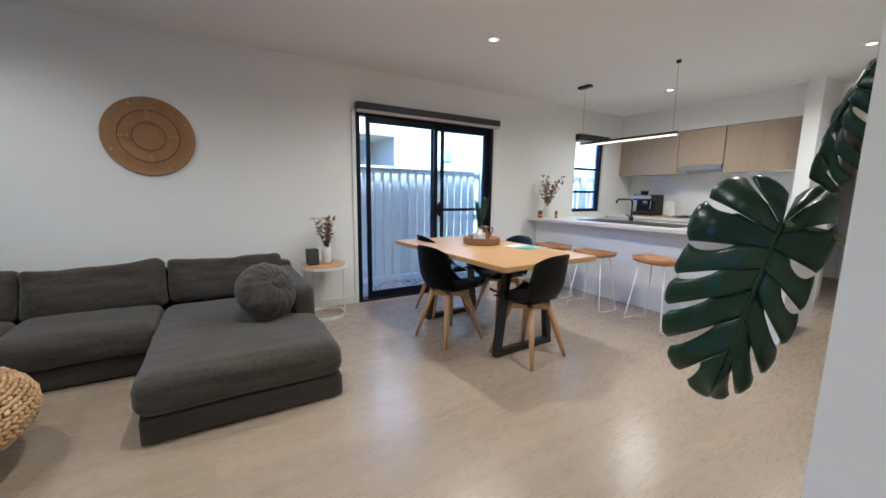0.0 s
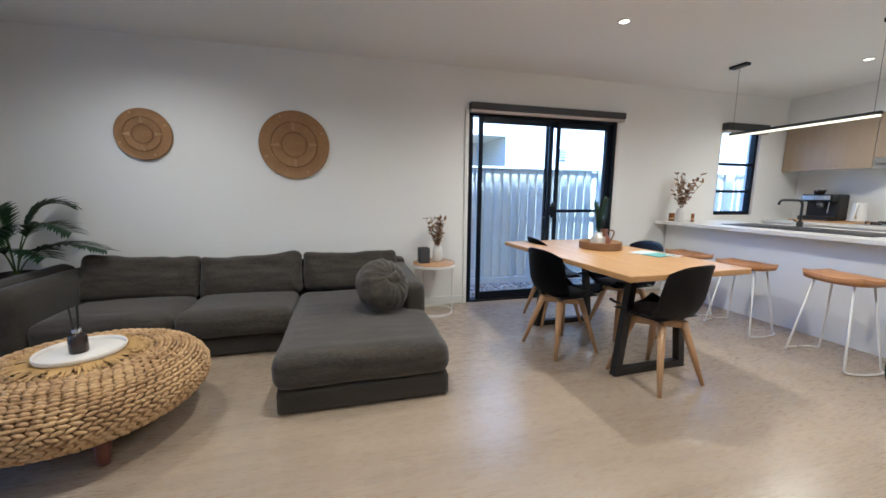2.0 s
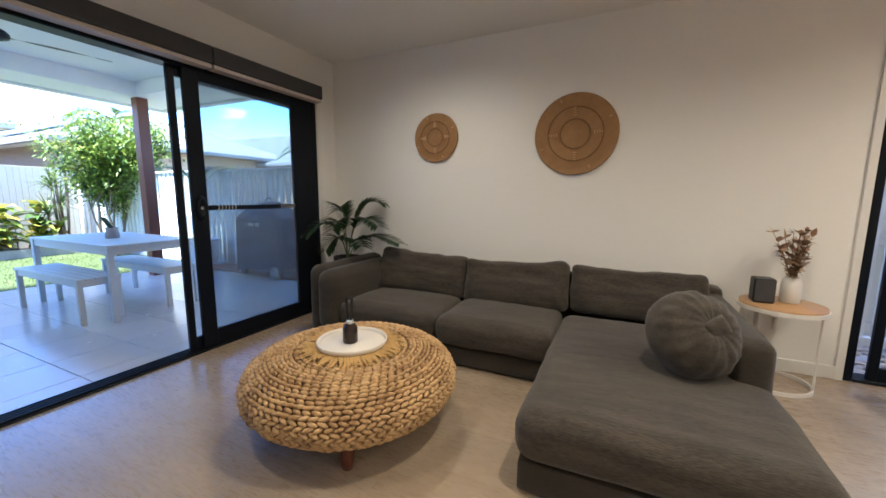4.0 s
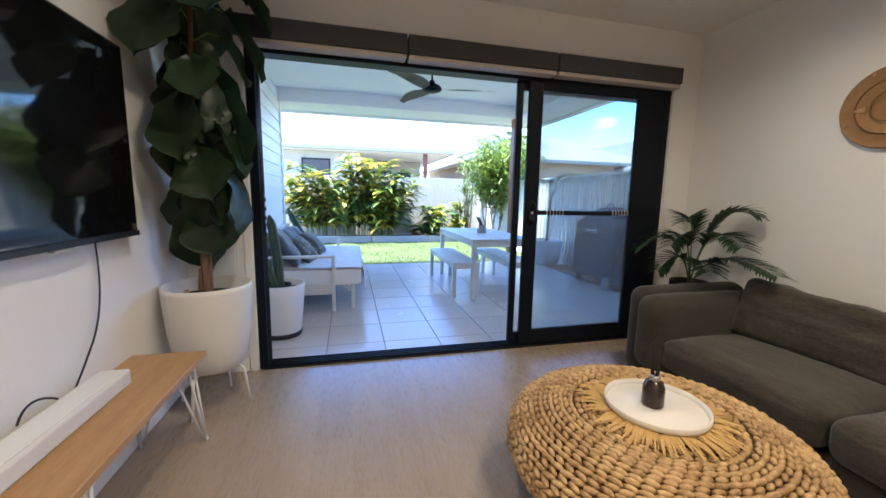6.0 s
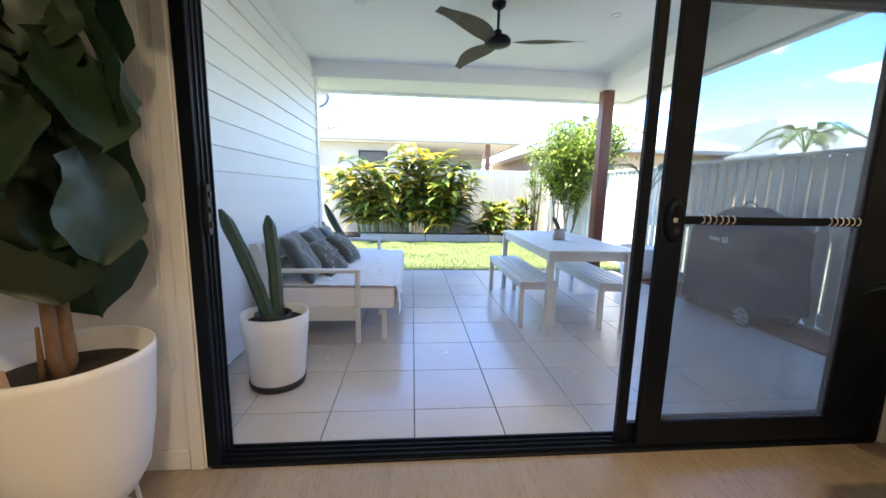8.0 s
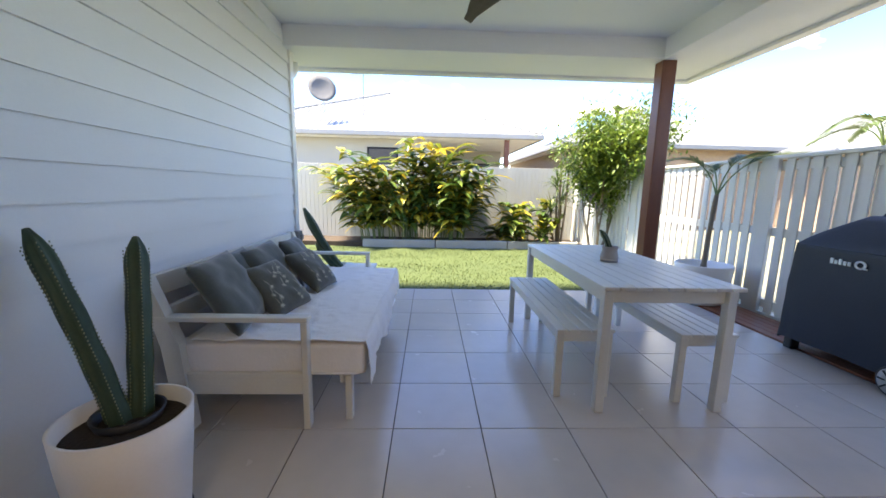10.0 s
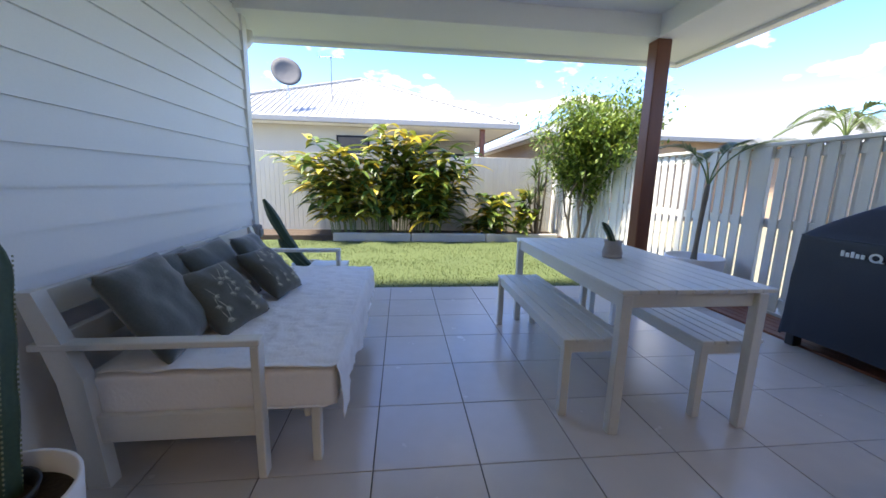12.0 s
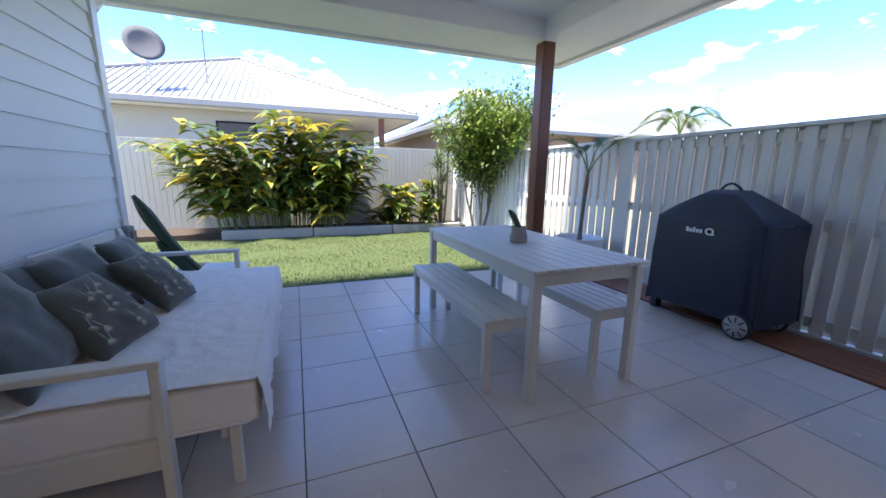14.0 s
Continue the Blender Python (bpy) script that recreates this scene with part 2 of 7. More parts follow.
M_TV = surface("tv_screen", (0.006, 0.006, 0.007), (0.005, 0.005, 0.006), 0.06, bump=0.0, rough_var=0.01)
M_SOUND = surface("white_fabric_bar", (0.74, 0.72, 0.70), (0.68, 0.66, 0.64), 0.8, scale=10, fine=400, bump=0.25)
M_POT = surface("white_planter", (0.78, 0.765, 0.745), (0.73, 0.715, 0.695), 0.42, scale=3, fine=90, bump=0.04)
M_SOIL = surface("potting_soil", (0.035, 0.025, 0.018), (0.015, 0.011, 0.008), 0.95, scale=30, fine=90, bump=0.9)
M_BARK = surface("brown_bark", (0.20, 0.115, 0.06), (0.11, 0.06, 0.032), 0.85, scale=9, fine=60, bump=0.7, stretch=(1, 1, 0.3))
M_GREYBARK = surface("grey_bark", (0.23, 0.18, 0.13), (0.13, 0.10, 0.07), 0.9, scale=8, fine=60, bump=0.7)
M_STEM = surface("green_stem", (0.12, 0.17, 0.05), (0.08, 0.12, 0.035), 0.5, scale=8, fine=60)
M_FIG = leafy("fig_leaf", (0.016, 0.036, 0.016), (0.038, 0.070, 0.028), rough=0.42)
M_MONSTERA = leafy("monstera_leaf", (0.012, 0.042, 0.022), (0.022, 0.062, 0.03), rough=0.28)
M_KENTIA = leafy("palm_leaflet_indoor", (0.018, 0.045, 0.022), (0.035, 0.075, 0.035), rough=0.4)
M_CACTUS = surface("cactus_skin", (0.036, 0.072, 0.036), (0.020, 0.044, 0.024), 0.55, scale=8, fine=80, bump=0.2)
M_SPINE = surface("cactus_rib_edge", (0.28, 0.30, 0.18), (0.18, 0.20, 0.11), 0.8, fine=90)
M_GINGER = leafy("ginger_leaf", (0.036, 0.085, 0.016), (0.150, 0.200, 0.030), (0.68, 0.49, 0.055), 0.48, 0.4)
M_TREE = leafy("tree_leaf", (0.055, 0.105, 0.016), (0.17, 0.235, 0.032), (0.30, 0.35, 0.05), 0.2, 0.42)
M_PALM = leafy("palm_leaf", (0.055, 0.095, 0.028), (0.125, 0.165, 0.055), (0.26, 0.24, 0.10), 0.15, 0.45)
M_GRASS = leafy("lawn_blade", (0.045, 0.072, 0.014), (0.085, 0.115, 0.027), (0.15, 0.145, 0.052), 0.2, 0.6)
M_LAWN = surface("lawn_ground", (0.066, 0.090, 0.022), (0.044, 0.064, 0.016), 0.95, scale=1.3, fine=40, bump=0.8)
M_GROUND = surface("far_ground", (0.20, 0.18, 0.13), (0.13, 0.13, 0.08), 0.95, scale=0.2, fine=4)
M_TILE = surface("grey_porcelain", (0.60, 0.555, 0.505), (0.53, 0.49, 0.445), 0.24, spec=0.7, scale=1.6, fine=9, bump=0.012, spread=0.5, tint=0.035, rough_var=0.08)
M_GROUT = surface("dark_grout", (0.12, 0.115, 0.11), (0.09, 0.085, 0.08), 0.9)
M_CLAD = surface("pale_weatherboard", (0.80, 0.81, 0.82), (0.76, 0.77, 0.78), 0.5, scale=2, fine=80, bump=0.06, tint=0.012)
M_SOFFIT = surface("soffit_paint", (0.85, 0.85, 0.84), (0.81, 0.81, 0.80), 0.6, scale=1, fine=60, bump=0.03)
M_POST = surface("stained_post", (0.19, 0.060, 0.028), (0.11, 0.035, 0.017), 0.38, scale=3, fine=34, bump=0.12, stretch=(7, 7, 0.7))
M_DECK = surface("stained_deck", (0.27, 0.095, 0.045), (0.17, 0.058, 0.028), 0.42, scale=3, fine=30, bump=0.12, stretch=(0.7, 7, 7), tint=0.08)
M_FENCE = surface("cream_fence_paint", (0.45, 0.435, 0.385), (0.39, 0.375, 0.33), 0.6, scale=3, fine=60, bump=0.1, tint=0.03, stretch=(3, 3, 0.6))
M_SLATFENCE = surface("pale_grey_fence", (0.66, 0.65, 0.61), (0.58, 0.57, 0.53), 0.6, scale=3, fine=60, bump=0.1, tint=0.03, stretch=(3, 3, 0.6))
M_OUTPAINT = surface("off_white_timber_paint", (0.70, 0.70, 0.66), (0.63, 0.63, 0.59), 0.42, scale=4, fine=70, bump=0.08, tint=0.02)
M_SHEET = surface("white_cotton_sheet", (0.84, 0.84, 0.86), (0.80, 0.80, 0.82), 0.85, scale=6, fine=34, bump=0.7, stretch=(1.2, 1.8, 1.8), sheen=0.2)
M_CUSH = surface("sage_velvet", (0.085, 0.104, 0.100), (0.055, 0.070, 0.067), 0.8, scale=7, fine=90, bump=0.25, sheen=0.5)
M_CUSH2 = surface("olive_print_cloth", (0.098, 0.103, 0.085), (0.066, 0.070, 0.057), 0.85, scale=7, fine=90, bump=0.25, sheen=0.3)
M_PRINT = surface("pale_palm_print", (0.50, 0.48, 0.38), (0.42, 0.40, 0.31), 0.85, fine=120)
M_COVER = surface("navy_black_cover", (0.014, 0.021, 0.038), (0.008, 0.013, 0.026), 0.5, scale=4, fine=120, bump=0.25, spec=0.4)
M_LOGO = surface("pale_print", (0.72, 0.74, 0.74), (0.68, 0.7, 0.7), 0.6)
M_GREYWHEEL = surface("grey_wheel", (0.42, 0.42, 0.41), (0.36, 0.36, 0.35), 0.5)
M_CONCRETE = surface("pale_concrete", (0.42, 0.40, 0.36), (0.33, 0.31, 0.28), 0.85, scale=5, fine=50, bump=0.3)
M_MULCH = surface("mulch", (0.075, 0.05, 0.032), (0.035, 0.024, 0.016), 0.95, scale=20, fine=60, bump=0.9)
M_RENDER = surface("rendered_wall", (0.42, 0.405, 0.375), (0.38, 0.365, 0.335), 0.8, scale=1.2, fine=60, bump=0.1)
M_WHITEROOF = surface("white_sheet_roof", (0.30, 0.297, 0.287), (0.26, 0.258, 0.25), 0.5, scale=1.5, fine=20, bump=0.02)
M_GREYROOF = surface("grey_sheet_roof", (0.22, 0.225, 0.228), (0.185, 0.19, 0.193), 0.5, scale=1.5, fine=20, bump=0.02)
M_BLUEROOF = surface("blue_roof", (0.13, 0.17, 0.27), (0.11, 0.145, 0.23), 0.6, scale=1.5, fine=20)
M_BRICKWALL = surface("tan_brickwork", (0.44, 0.33, 0.24), (0.34, 0.24, 0.17), 0.85, scale=3, fine=12, bump=0.3, stretch=(1, 1, 5))
M_WINDOW = surface("dark_window_glass", (0.04, 0.045, 0.055), (0.03, 0.034, 0.04), 0.08, bump=0.0)
M_SOLAR = surface("solar_glass", (0.02, 0.024, 0.04), (0.015, 0.018, 0.03), 0.12, bump=0.0)
M_DISH = surface("grey_dish", (0.20, 0.20, 0.20), (0.16, 0.16, 0.16), 0.5, fine=90)
M_MESHDISH = surface("grey_mesh_dish", (0.13, 0.13, 0.135), (0.10, 0.10, 0.105), 0.8, fine=120, spec=0.1)
M_PEBBLE = surface("river_pebble", (0.55, 0.47, 0.38), (0.38, 0.31, 0.25), 0.7, scale=9, fine=40, tint=0.25)
M_FANBLADE = surface("weathered_blade", (0.23, 0.19, 0.155), (0.15, 0.12, 0.10), 0.5, scale=4, fine=40, stretch=(1, 8, 1))
M_DRIED = leafy("dried_leaf", (0.22, 0.125, 0.07), (0.40, 0.26, 0.165), (0.62, 0.50, 0.38), 0.35, 0.8)
M_PAPER = surface("pale_paper", (0.68, 0.74, 0.76), (0.60, 0.66, 0.70), 0.6)
M_TEAL = surface("teal_cover", (0.18, 0.42, 0.42), (0.14, 0.36, 0.36), 0.5)
M_GREYPOT = surface("grey_ribbed_pot", (0.42, 0.39, 0.36), (0.35, 0.32, 0.30), 0.8, fine=90, bump=0.2)
M_LED = lit("led_strip", (1.0, 0.70, 0.36), 0.15)
M_DOWNLIGHT = lit("downlight_face", (1.0, 0.74, 0.42), 0.6)


# ---- mesh helpers ----
def finish(bm, name, material, smooth=False):
    me = bpy.data.meshes.new(name)
    bmesh.ops.recalc_face_normals(bm, faces=bm.faces)
    bm.to_mesh(me)
    bm.free()
    if smooth:
        for f in me.polygons:
            f.use_smooth = True
    for m in material if isinstance(material, (list, tuple)) else [material]:
        me.materials.append(m)
    return me


def part(name, bm, material, parent, label="", smooth=False, m=None):
    """Links a bmesh, or a ready mesh, as one mesh object under a thing or a part."""
    me = bm if isinstance(bm, bpy.types.Mesh) else finish(bm, name, material, smooth)
    ob = new(name, me)
    ob.parent = parent
    if m is not None:
        ob.matrix_basis = m
    return tagged(ob, label)


def thing(name, label, category, m=None, group=""):
    ob = new(name)
    ob.empty_display_size = 0.05
    if m is not None:
        ob.matrix_basis = m
    return tagged(ob, label, category, group)


def solo(name, bm, material, label, category, m=None, group="", smooth=False):
    """A thing that is one mesh."""
    ob = new(name, finish(bm, name, material, smooth))
    if m is not None:
        ob.matrix_basis = m
    return tagged(ob, label, category, group)


def setting(name, bm, material, label="", category="", smooth=False):
    ob = new(name, finish(bm, name, material, smooth))
    return tagged(ob, label, category, "", "structure")


def box(bm, x0, x1, y0, y1, z0, z1, bevel=0.0, m=None, seg=1):
    t = bmesh.new()
    bmesh.ops.create_cube(t, size=1.0)
    for v in t.verts:
        v.co = Vector(((x0 + x1) / 2 + v.co.x * (x1 - x0), (y0 + y1) / 2 + v.co.y * (y1 - y0), (z0 + z1) / 2 + v.co.z * (z1 - z0)))
    if bevel:
        bmesh.ops.bevel(t, geom=t.edges[:], offset=bevel, segments=seg, affect="EDGES", profile=0.5)
    return join(bm, t, m)


def join(bm, t, m=None):
    """Adds the small bmesh t, moved by m, to bm."""
    if m is not None:
        bmesh.ops.transform(t, matrix=m, verts=t.verts)
    at = [bm.verts.new(v.co) for v in t.verts]
    t.verts.index_update()
    for f in t.faces:
        try:
            bm.faces.new([at[v.index] for v in f.verts])
        except ValueError:
            pass
    t.free()
    return bm


def lathe(bm, profile, seg=28, m=None, close=True, sx=1.0, sy=1.0):
    """Turns (radius, height) pairs about z."""
    rings = []
    for r, z in profile:
        rings.append([bm.verts.new((m or Matrix()) @ Vector((sx * r * math.cos(2 * math.pi * i / seg), sy * r * math.sin(2 * math.pi * i / seg), z))) for i in range(seg)])
    for a, b in zip(rings, rings[1:]):
        for i in range(seg):
            bm.faces.new((a[i], a[(i + 1) % seg], b[(i + 1) % seg], b[i]))
    if close:
        bm.faces.new(rings[0][::-1])
        bm.faces.new(rings[-1])
    return bm


def tube(bm, pts, r, seg=8, ends=True):
    """A round bar along points; r is one radius or one a point."""
    pts = [Vector(p) for p in pts]
    rs = r if isinstance(r, (list, tuple)) else [r] * len(pts)
    rings = []
    up = Vector((0.13, 0.21, 0.97))
    for i, p in enumerate(pts):
        d = (pts[min(i + 1, len(pts) - 1)] - pts[max(i - 1, 0)]).normalized()
        s = d.cross(up)
        if s.length < 0.05:
            s = d.cross(Vector((1, 0, 0)))
        s.normalize()
        u = s.cross(d)
        rings.append([bm.verts.new(p + rs[i] * (math.cos(2 * math.pi * k / seg) * s + math.sin(2 * math.pi * k / seg) * u)) for k in range(seg)])
    for a, b in zip(rings, rings[1:]):
        for k in range(seg):
            bm.faces.new((a[k], a[(k + 1) % seg], b[(k + 1) % seg], b[k]))
    if ends:
        bm.faces.new(rings[0][::-1])
        bm.faces.new(rings[-1])
    return bm


def bow(a, b, c, n=8):
    """Points on a curve from a by way of b to c."""
    a, b, c = Vector(a), Vector(b), Vector(c)
    return [(1 - t) ** 2 * a + 2 * t * (1 - t) * b + t * t * c for t in (i / n for i in range(n + 1))]


def pillow(bm, sx, sy, sz, m=None, n=14, puff=0.42, seed=0, wrinkle=0.012, square=0.0):
    """A stuffed cushion, sx by sy and sz thick at its middle, with a soft seam, pinched corners and creases."""
    t = bmesh.new()
    grid = {}
    for side in (1, -1):
        for i in range(n + 1):
            for j in range(n + 1):
                u, v = 2 * i / n - 1, 2 * j / n - 1
                edge = i in (0, n) or j in (0, n)
                if side < 0 and edge:
                    grid[side, i, j] = grid[1, i, j]
                    continue
                h = ((1 - abs(u) ** 2.6) * (1 - abs(v) ** 2.6)) ** puff
                pinch = 1 - 0.05 * (1 - square) * (1 - abs(u * v)) * (abs(u) ** 4 + abs(v) ** 4)
                q = Vector((u * sx / 2 * pinch, v * sy / 2 * pinch, side * h * sz / 2))
                w = noise.noise(Vector((q.x * 7 + seed * 9.1, q.y * 7 - seed * 4.3, side * 3.0 + q.z * 3))) + 0.5 * noise.noise(Vector((q.x * 17, q.y * 17 + seed * 3.7, side)))
                q.z += wrinkle * w * (0.4 + h)
                q.x += wrinkle * 0.6 * noise.noise(Vector((q.y * 6, q.z * 9, seed * 2.2)))
                grid[side, i, j] = t.verts.new(q)
    for side in (1, -1):
        for i in range(n):
            for j in range(n):
                try:
                    t.faces.new((grid[side, i, j], grid[side, i + 1, j], grid[side, i + 1, j + 1], grid[side, i, j + 1]))
                except ValueError:
                    pass
    return join(bm, t, m)


def softbox(bm, x0, x1, y0, y1, z0, z1, r=0.05, crown=0.02, n=12, seed=0, wrinkle=0.006, m=None):
    """A padded block: rounded edges, a crowned top and slight folds."""
    t = bmesh.new()
    bmesh.ops.create_cube(t, size=2.0)
    bmesh.ops.subdivide_edges(t, edges=t.edges[:], cuts=n, use_grid_fill=True)
    h = Vector(((x1 - x0) / 2, (y1 - y0) / 2, (z1 - z0) / 2))
    c = Vector(((x0 + x1) / 2, (y0 + y1) / 2, (z0 + z1) / 2))
    for v in t.verts:
        # finer spacing near the edges keeps the rounding smooth
        s = Vector([math.copysign(1 - (1 - abs(a)) ** 1.6, a) for a in v.co])
        p = Vector((s.x * h.x, s.y * h.y, s.z * h.z))
        core = Vector([max(-(k - r), min(k - r, a)) for k, a in zip(h, p)])
        d = p - core
        if d.length > 1e-6:
            p = core + d.normalized() * r
        top = max(0, p.z / h.z)
        p.z += crown * top * (1 - (p.x / h.x) ** 2) * (1 - (p.y / h.y) ** 2)
        w = noise.noise(p * 4 + Vector((seed * 5.3, seed, 0))) + 0.5 * noise.noise(p * 11 + Vector((0, seed * 2.1, seed)))
        v.co = c + p + d.normalized() * wrinkle * w if d.length > 1e-6 else c + p + Vector((0, 0, wrinkle * w))
    return join(bm, t, m)


def raw(name, verts, faces, material, smooth=False):
    me = bpy.data.meshes.new(name)
    me.from_pydata(verts, [], faces)
    me.update()
    for m in material if isinstance(material, (list, tuple)) else [material]:
        me.materials.append(m)
    if smooth:
        me.polygons.foreach_set("use_smooth", [True] * len(me.polygons))
    return me


def blade(verts, faces, base, along, side, length, width, droop=0.3, n=4, fold=0.15, shape=None):
    """A leaf from base: bends down along its length, folded a little on its midrib."""
    along, side = Vector(along).normalized(), Vector(side).normalized()
    up = side.cross(along)
    at = len(verts)
    p = Vector(base)
    d = along.copy()
    for i in range(n + 1):
        t = i / n
        w = width * (shape(t) if shape else math.sin(math.pi * min(1, 0.08 + 0.92 * t) ** 0.8) * 0.5)
        verts.extend([tuple(p - side * w + up * fold * w), tuple(p), tuple(p + side * w + up * fold * w)])
        p = p + d * (length / n)
        d = (d + Vector((0, 0, -droop / n))).normalized()
        up = side.cross(d)
    for i in range(n):
        a = at + 3 * i
        faces.extend([(a, a + 1, a + 4, a + 3), (a + 1, a + 2, a + 5, a + 4)])


# ---- plan (metres): back wall y 4.30, glazed wall x -2.28, media wall y 0.45 ----
YB, XG, YT, XK, CEIL = 4.30, -2.28, 0.45, 6.90, 2.55
DOOR_Y0, DOOR_Y1, DOOR_H = 0.84, 4.03, 2.12
SD_X0, SD_X1 = 1.93, 3.80
PATIO_Z, LAWN_Z = -0.05, -0.10
ROOF_X, LAWN_X = -5.95, -6.56


def wall_with_holes(bm, along, a0, a1, across0, across1, z0, z1, holes):
    """Blocks of a wall that leave the openings (start, end, sill, head) free."""
    cuts = sorted(holes)
    pos = a0
    def slab(s, e, lo, hi):
        if e - s > 1e-4 and hi - lo > 1e-4:
            if along == "x":
                box(bm, s, e, across0, across1, lo, hi)
            else:
                box(bm, across0, across1, s, e, lo, hi)
    for s, e, sill, head in cuts:
        slab(pos, s, z0, z1)
        slab(s, e, z0, sill)
        slab(s, e, head, z1)
        pos = e
    slab(pos, a1, z0, z1)
    return bm


WIN = (5.42, 6.10, 0.98, 2.12)
setting("wall_north", wall_with_holes(bmesh.new(), "x", XG - 0.10, XK + 2.2, YB, YB + 0.16, -0.1, CEIL, [(SD_X0, SD_X1, 0.0, DOOR_H), WIN]), M_WALL, "white painted plaster wall with a sliding door opening", "wall")
setting("wall_west", wall_with_holes(bmesh.new(), "y", YT, YB, XG - 0.10, XG, -0.1, CEIL, [(DOOR_Y0, DOOR_Y1, -0.1, DOOR_H)]), M_WALL, "white painted wall around the wide glazed doorway", "wall")
bm = bmesh.new()
box(bm, XG, 0.0, YT - 0.12, YT, -0.1, CEIL)
setting("wall_media", bm, M_WALL, "white painted wall behind the television", "wall")
bm = bmesh.new()
box(bm, 1.50, 1.62, -3.0, 0.453, -0.1, CEIL)
setting("wall_hall_east", bm, M_WALL, "white painted wall end at the hall", "wall")
bm = bmesh.new()
box(bm, -0.12, 0.0, -3.0, YT - 0.12, -0.1, CEIL)
setting("wall_hall_west", bm, M_WALL)
bm = bmesh.new()
box(bm, -0.12, 1.62, -3.12, -3.0, -0.1, CEIL)
setting("wall_hall_end", bm, M_WALL)
bm = bmesh.new()
box(bm, 1.62, XK + 2.2, -0.72, -0.60, -0.1, CEIL)
setting("wall_south", bm, M_WALL)
# kitchen end wall, bulkhead over the cabinets, and the pier beside them
bm = bmesh.new()
wall_with_holes(bm, "y", -0.60, YB, XK, XK + 0.12, -0.1, CEIL, [(1.05, 1.72, -0.1, 2.06)])
setting("wall_east", bm, M_WALL, "white painted kitchen wall", "wall")
bm = bmesh.new()
box(bm, 6.55, XK, 1.92, YB, 2.20, CEIL)
box(bm, 6.30, XK, 1.78, 1.92, -0.1, CEIL)
setting("wall_bulkhead", bm, M_WALL, "white painted bulkhead above the cabinets", "wall")
bm = bmesh.new()
box(bm, XK + 2.0, XK + 2.12, -0.6, YB, -0.1, CEIL)
setting("wall_far_hall", bm, M_WALL)
bm = bmesh.new()
box(bm, XG - 0.10, XK + 2.2, YT - 0.02, YB + 0.16, CEIL, CEIL + 0.12)
box(bm, -0.12, XK + 2.2, -3.12, YT - 0.02, CEIL, CEIL + 0.12)
setting("ceiling", bm, M_CEIL, "flat white painted plasterboard ceiling", "ceiling")
bm = bmesh.new()
box(bm, XG - 0.02, XK + 2.2, -3.1, YB + 0.02, -0.12, -0.006)
floor = setting("floor", bm, M_UNDER, "light oak-look plank floor", "floor")

# skirting along the walls
bm = bmesh.new()
for x0, x1 in ((XG, SD_X0 - 0.03), (SD_X1 + 0.03, 4.62)):
    box(bm, x0, x1, YB - 0.014, YB - 0.001, 0.001, 0.092, 0.003)
box(bm, XG, 0.0, YT + 0.001, YT + 0.014, 0.001, 0.092, 0.003)
box(bm, XG + 0.001, XG + 0.014, YT + 0.015, DOOR_Y0 - 0.06, 0.001, 0.092, 0.003)
setting("baseboard", bm, M_TRIM, "white painted skirting board", "baseboard")

# square-set linings (white reveals) beside the doorways
bm = bmesh.new()
for y0, y1 in ((DOOR_Y0 - 0.055, DOOR_Y0 - 0.005), (DOOR_Y1 + 0.005, DOOR_Y1 + 0.05)):
    box(bm, XG + 0.001, XG + 0.018, y0, y1, 0.0, DOOR_H, 0.003)
for x0, x1 in ((SD_X0 - 0.045, SD_X0 - 0.002), (SD_X1 + 0.002, SD_X1 + 0.045)):
    box(bm, x0, x1, YB - 0.018, YB - 0.001, 0.0, DOOR_H, 0.003)
setting("trim", bm, M_TRIM, "white painted door architraves", "trim")


def panel(parent, name, along, a0, a1, at, z0, z1, wide=0.075, deep=0.04, glass=M_GLASS, rail=None, bottom=0.09):
    """One sliding leaf: stiles, rails and a pane, at the depth given."""
    def bar(bm, s, e, lo, hi):
        if along == "y":
            box(bm, at - deep / 2, at + deep / 2, s, e, lo, hi, 0.004)
        else:
            box(bm, s, e, at - deep / 2, at + deep / 2, lo, hi, 0.004)
    bm = bmesh.new()
    bar(bm, a0, a0 + wide, z0, z1)
    bar(bm, a1 - wide, a1, z0, z1)
    bar(bm, a0 + wide, a1 - wide, z1 - 0.07, z1)
    bar(bm, a0 + wide, a1 - wide, z0, z0 + bottom)
    if rail:
        bar(bm, a0 + wide, a1 - wide, rail - 0.018, rail + 0.018)
    ob = part(name, bm, M_BLACK, parent)
    bm = bmesh.new()
    g = 0.004
    if along == "y":
        box(bm, at - g, at + g, a0 + wide - 0.005, a1 - wide + 0.005, z0 + bottom - 0.005, z1 - 0.065)
    else:
        box(bm, a0 + wide - 0.005, a1 - wide + 0.005, at - g, at + g, z0 + bottom - 0.005, z1 - 0.065)
    pane = part("pane", bm, glass, ob)
    pane.visible_shadow = False
    return ob


# wide stacking door: frame, and three leaves slid to one side
door = tagged(thing("door_1", "black aluminium stacking glass door slid open to the patio", "sliding door"), kind="structure")
bm = bmesh.new()
box(bm, XG - 0.115, XG + 0.004, DOOR_Y0, DOOR_Y0 + 0.055, 0.0, DOOR_H, 0.004)
box(bm, XG - 0.115, XG + 0.004, DOOR_Y1 - 0.055, DOOR_Y1, 0.0, DOOR_H, 0.004)
box(bm, XG - 0.115, XG + 0.004, DOOR_Y0 + 0.055, DOOR_Y1 - 0.055, DOOR_H - 0.055, DOOR_H, 0.004)
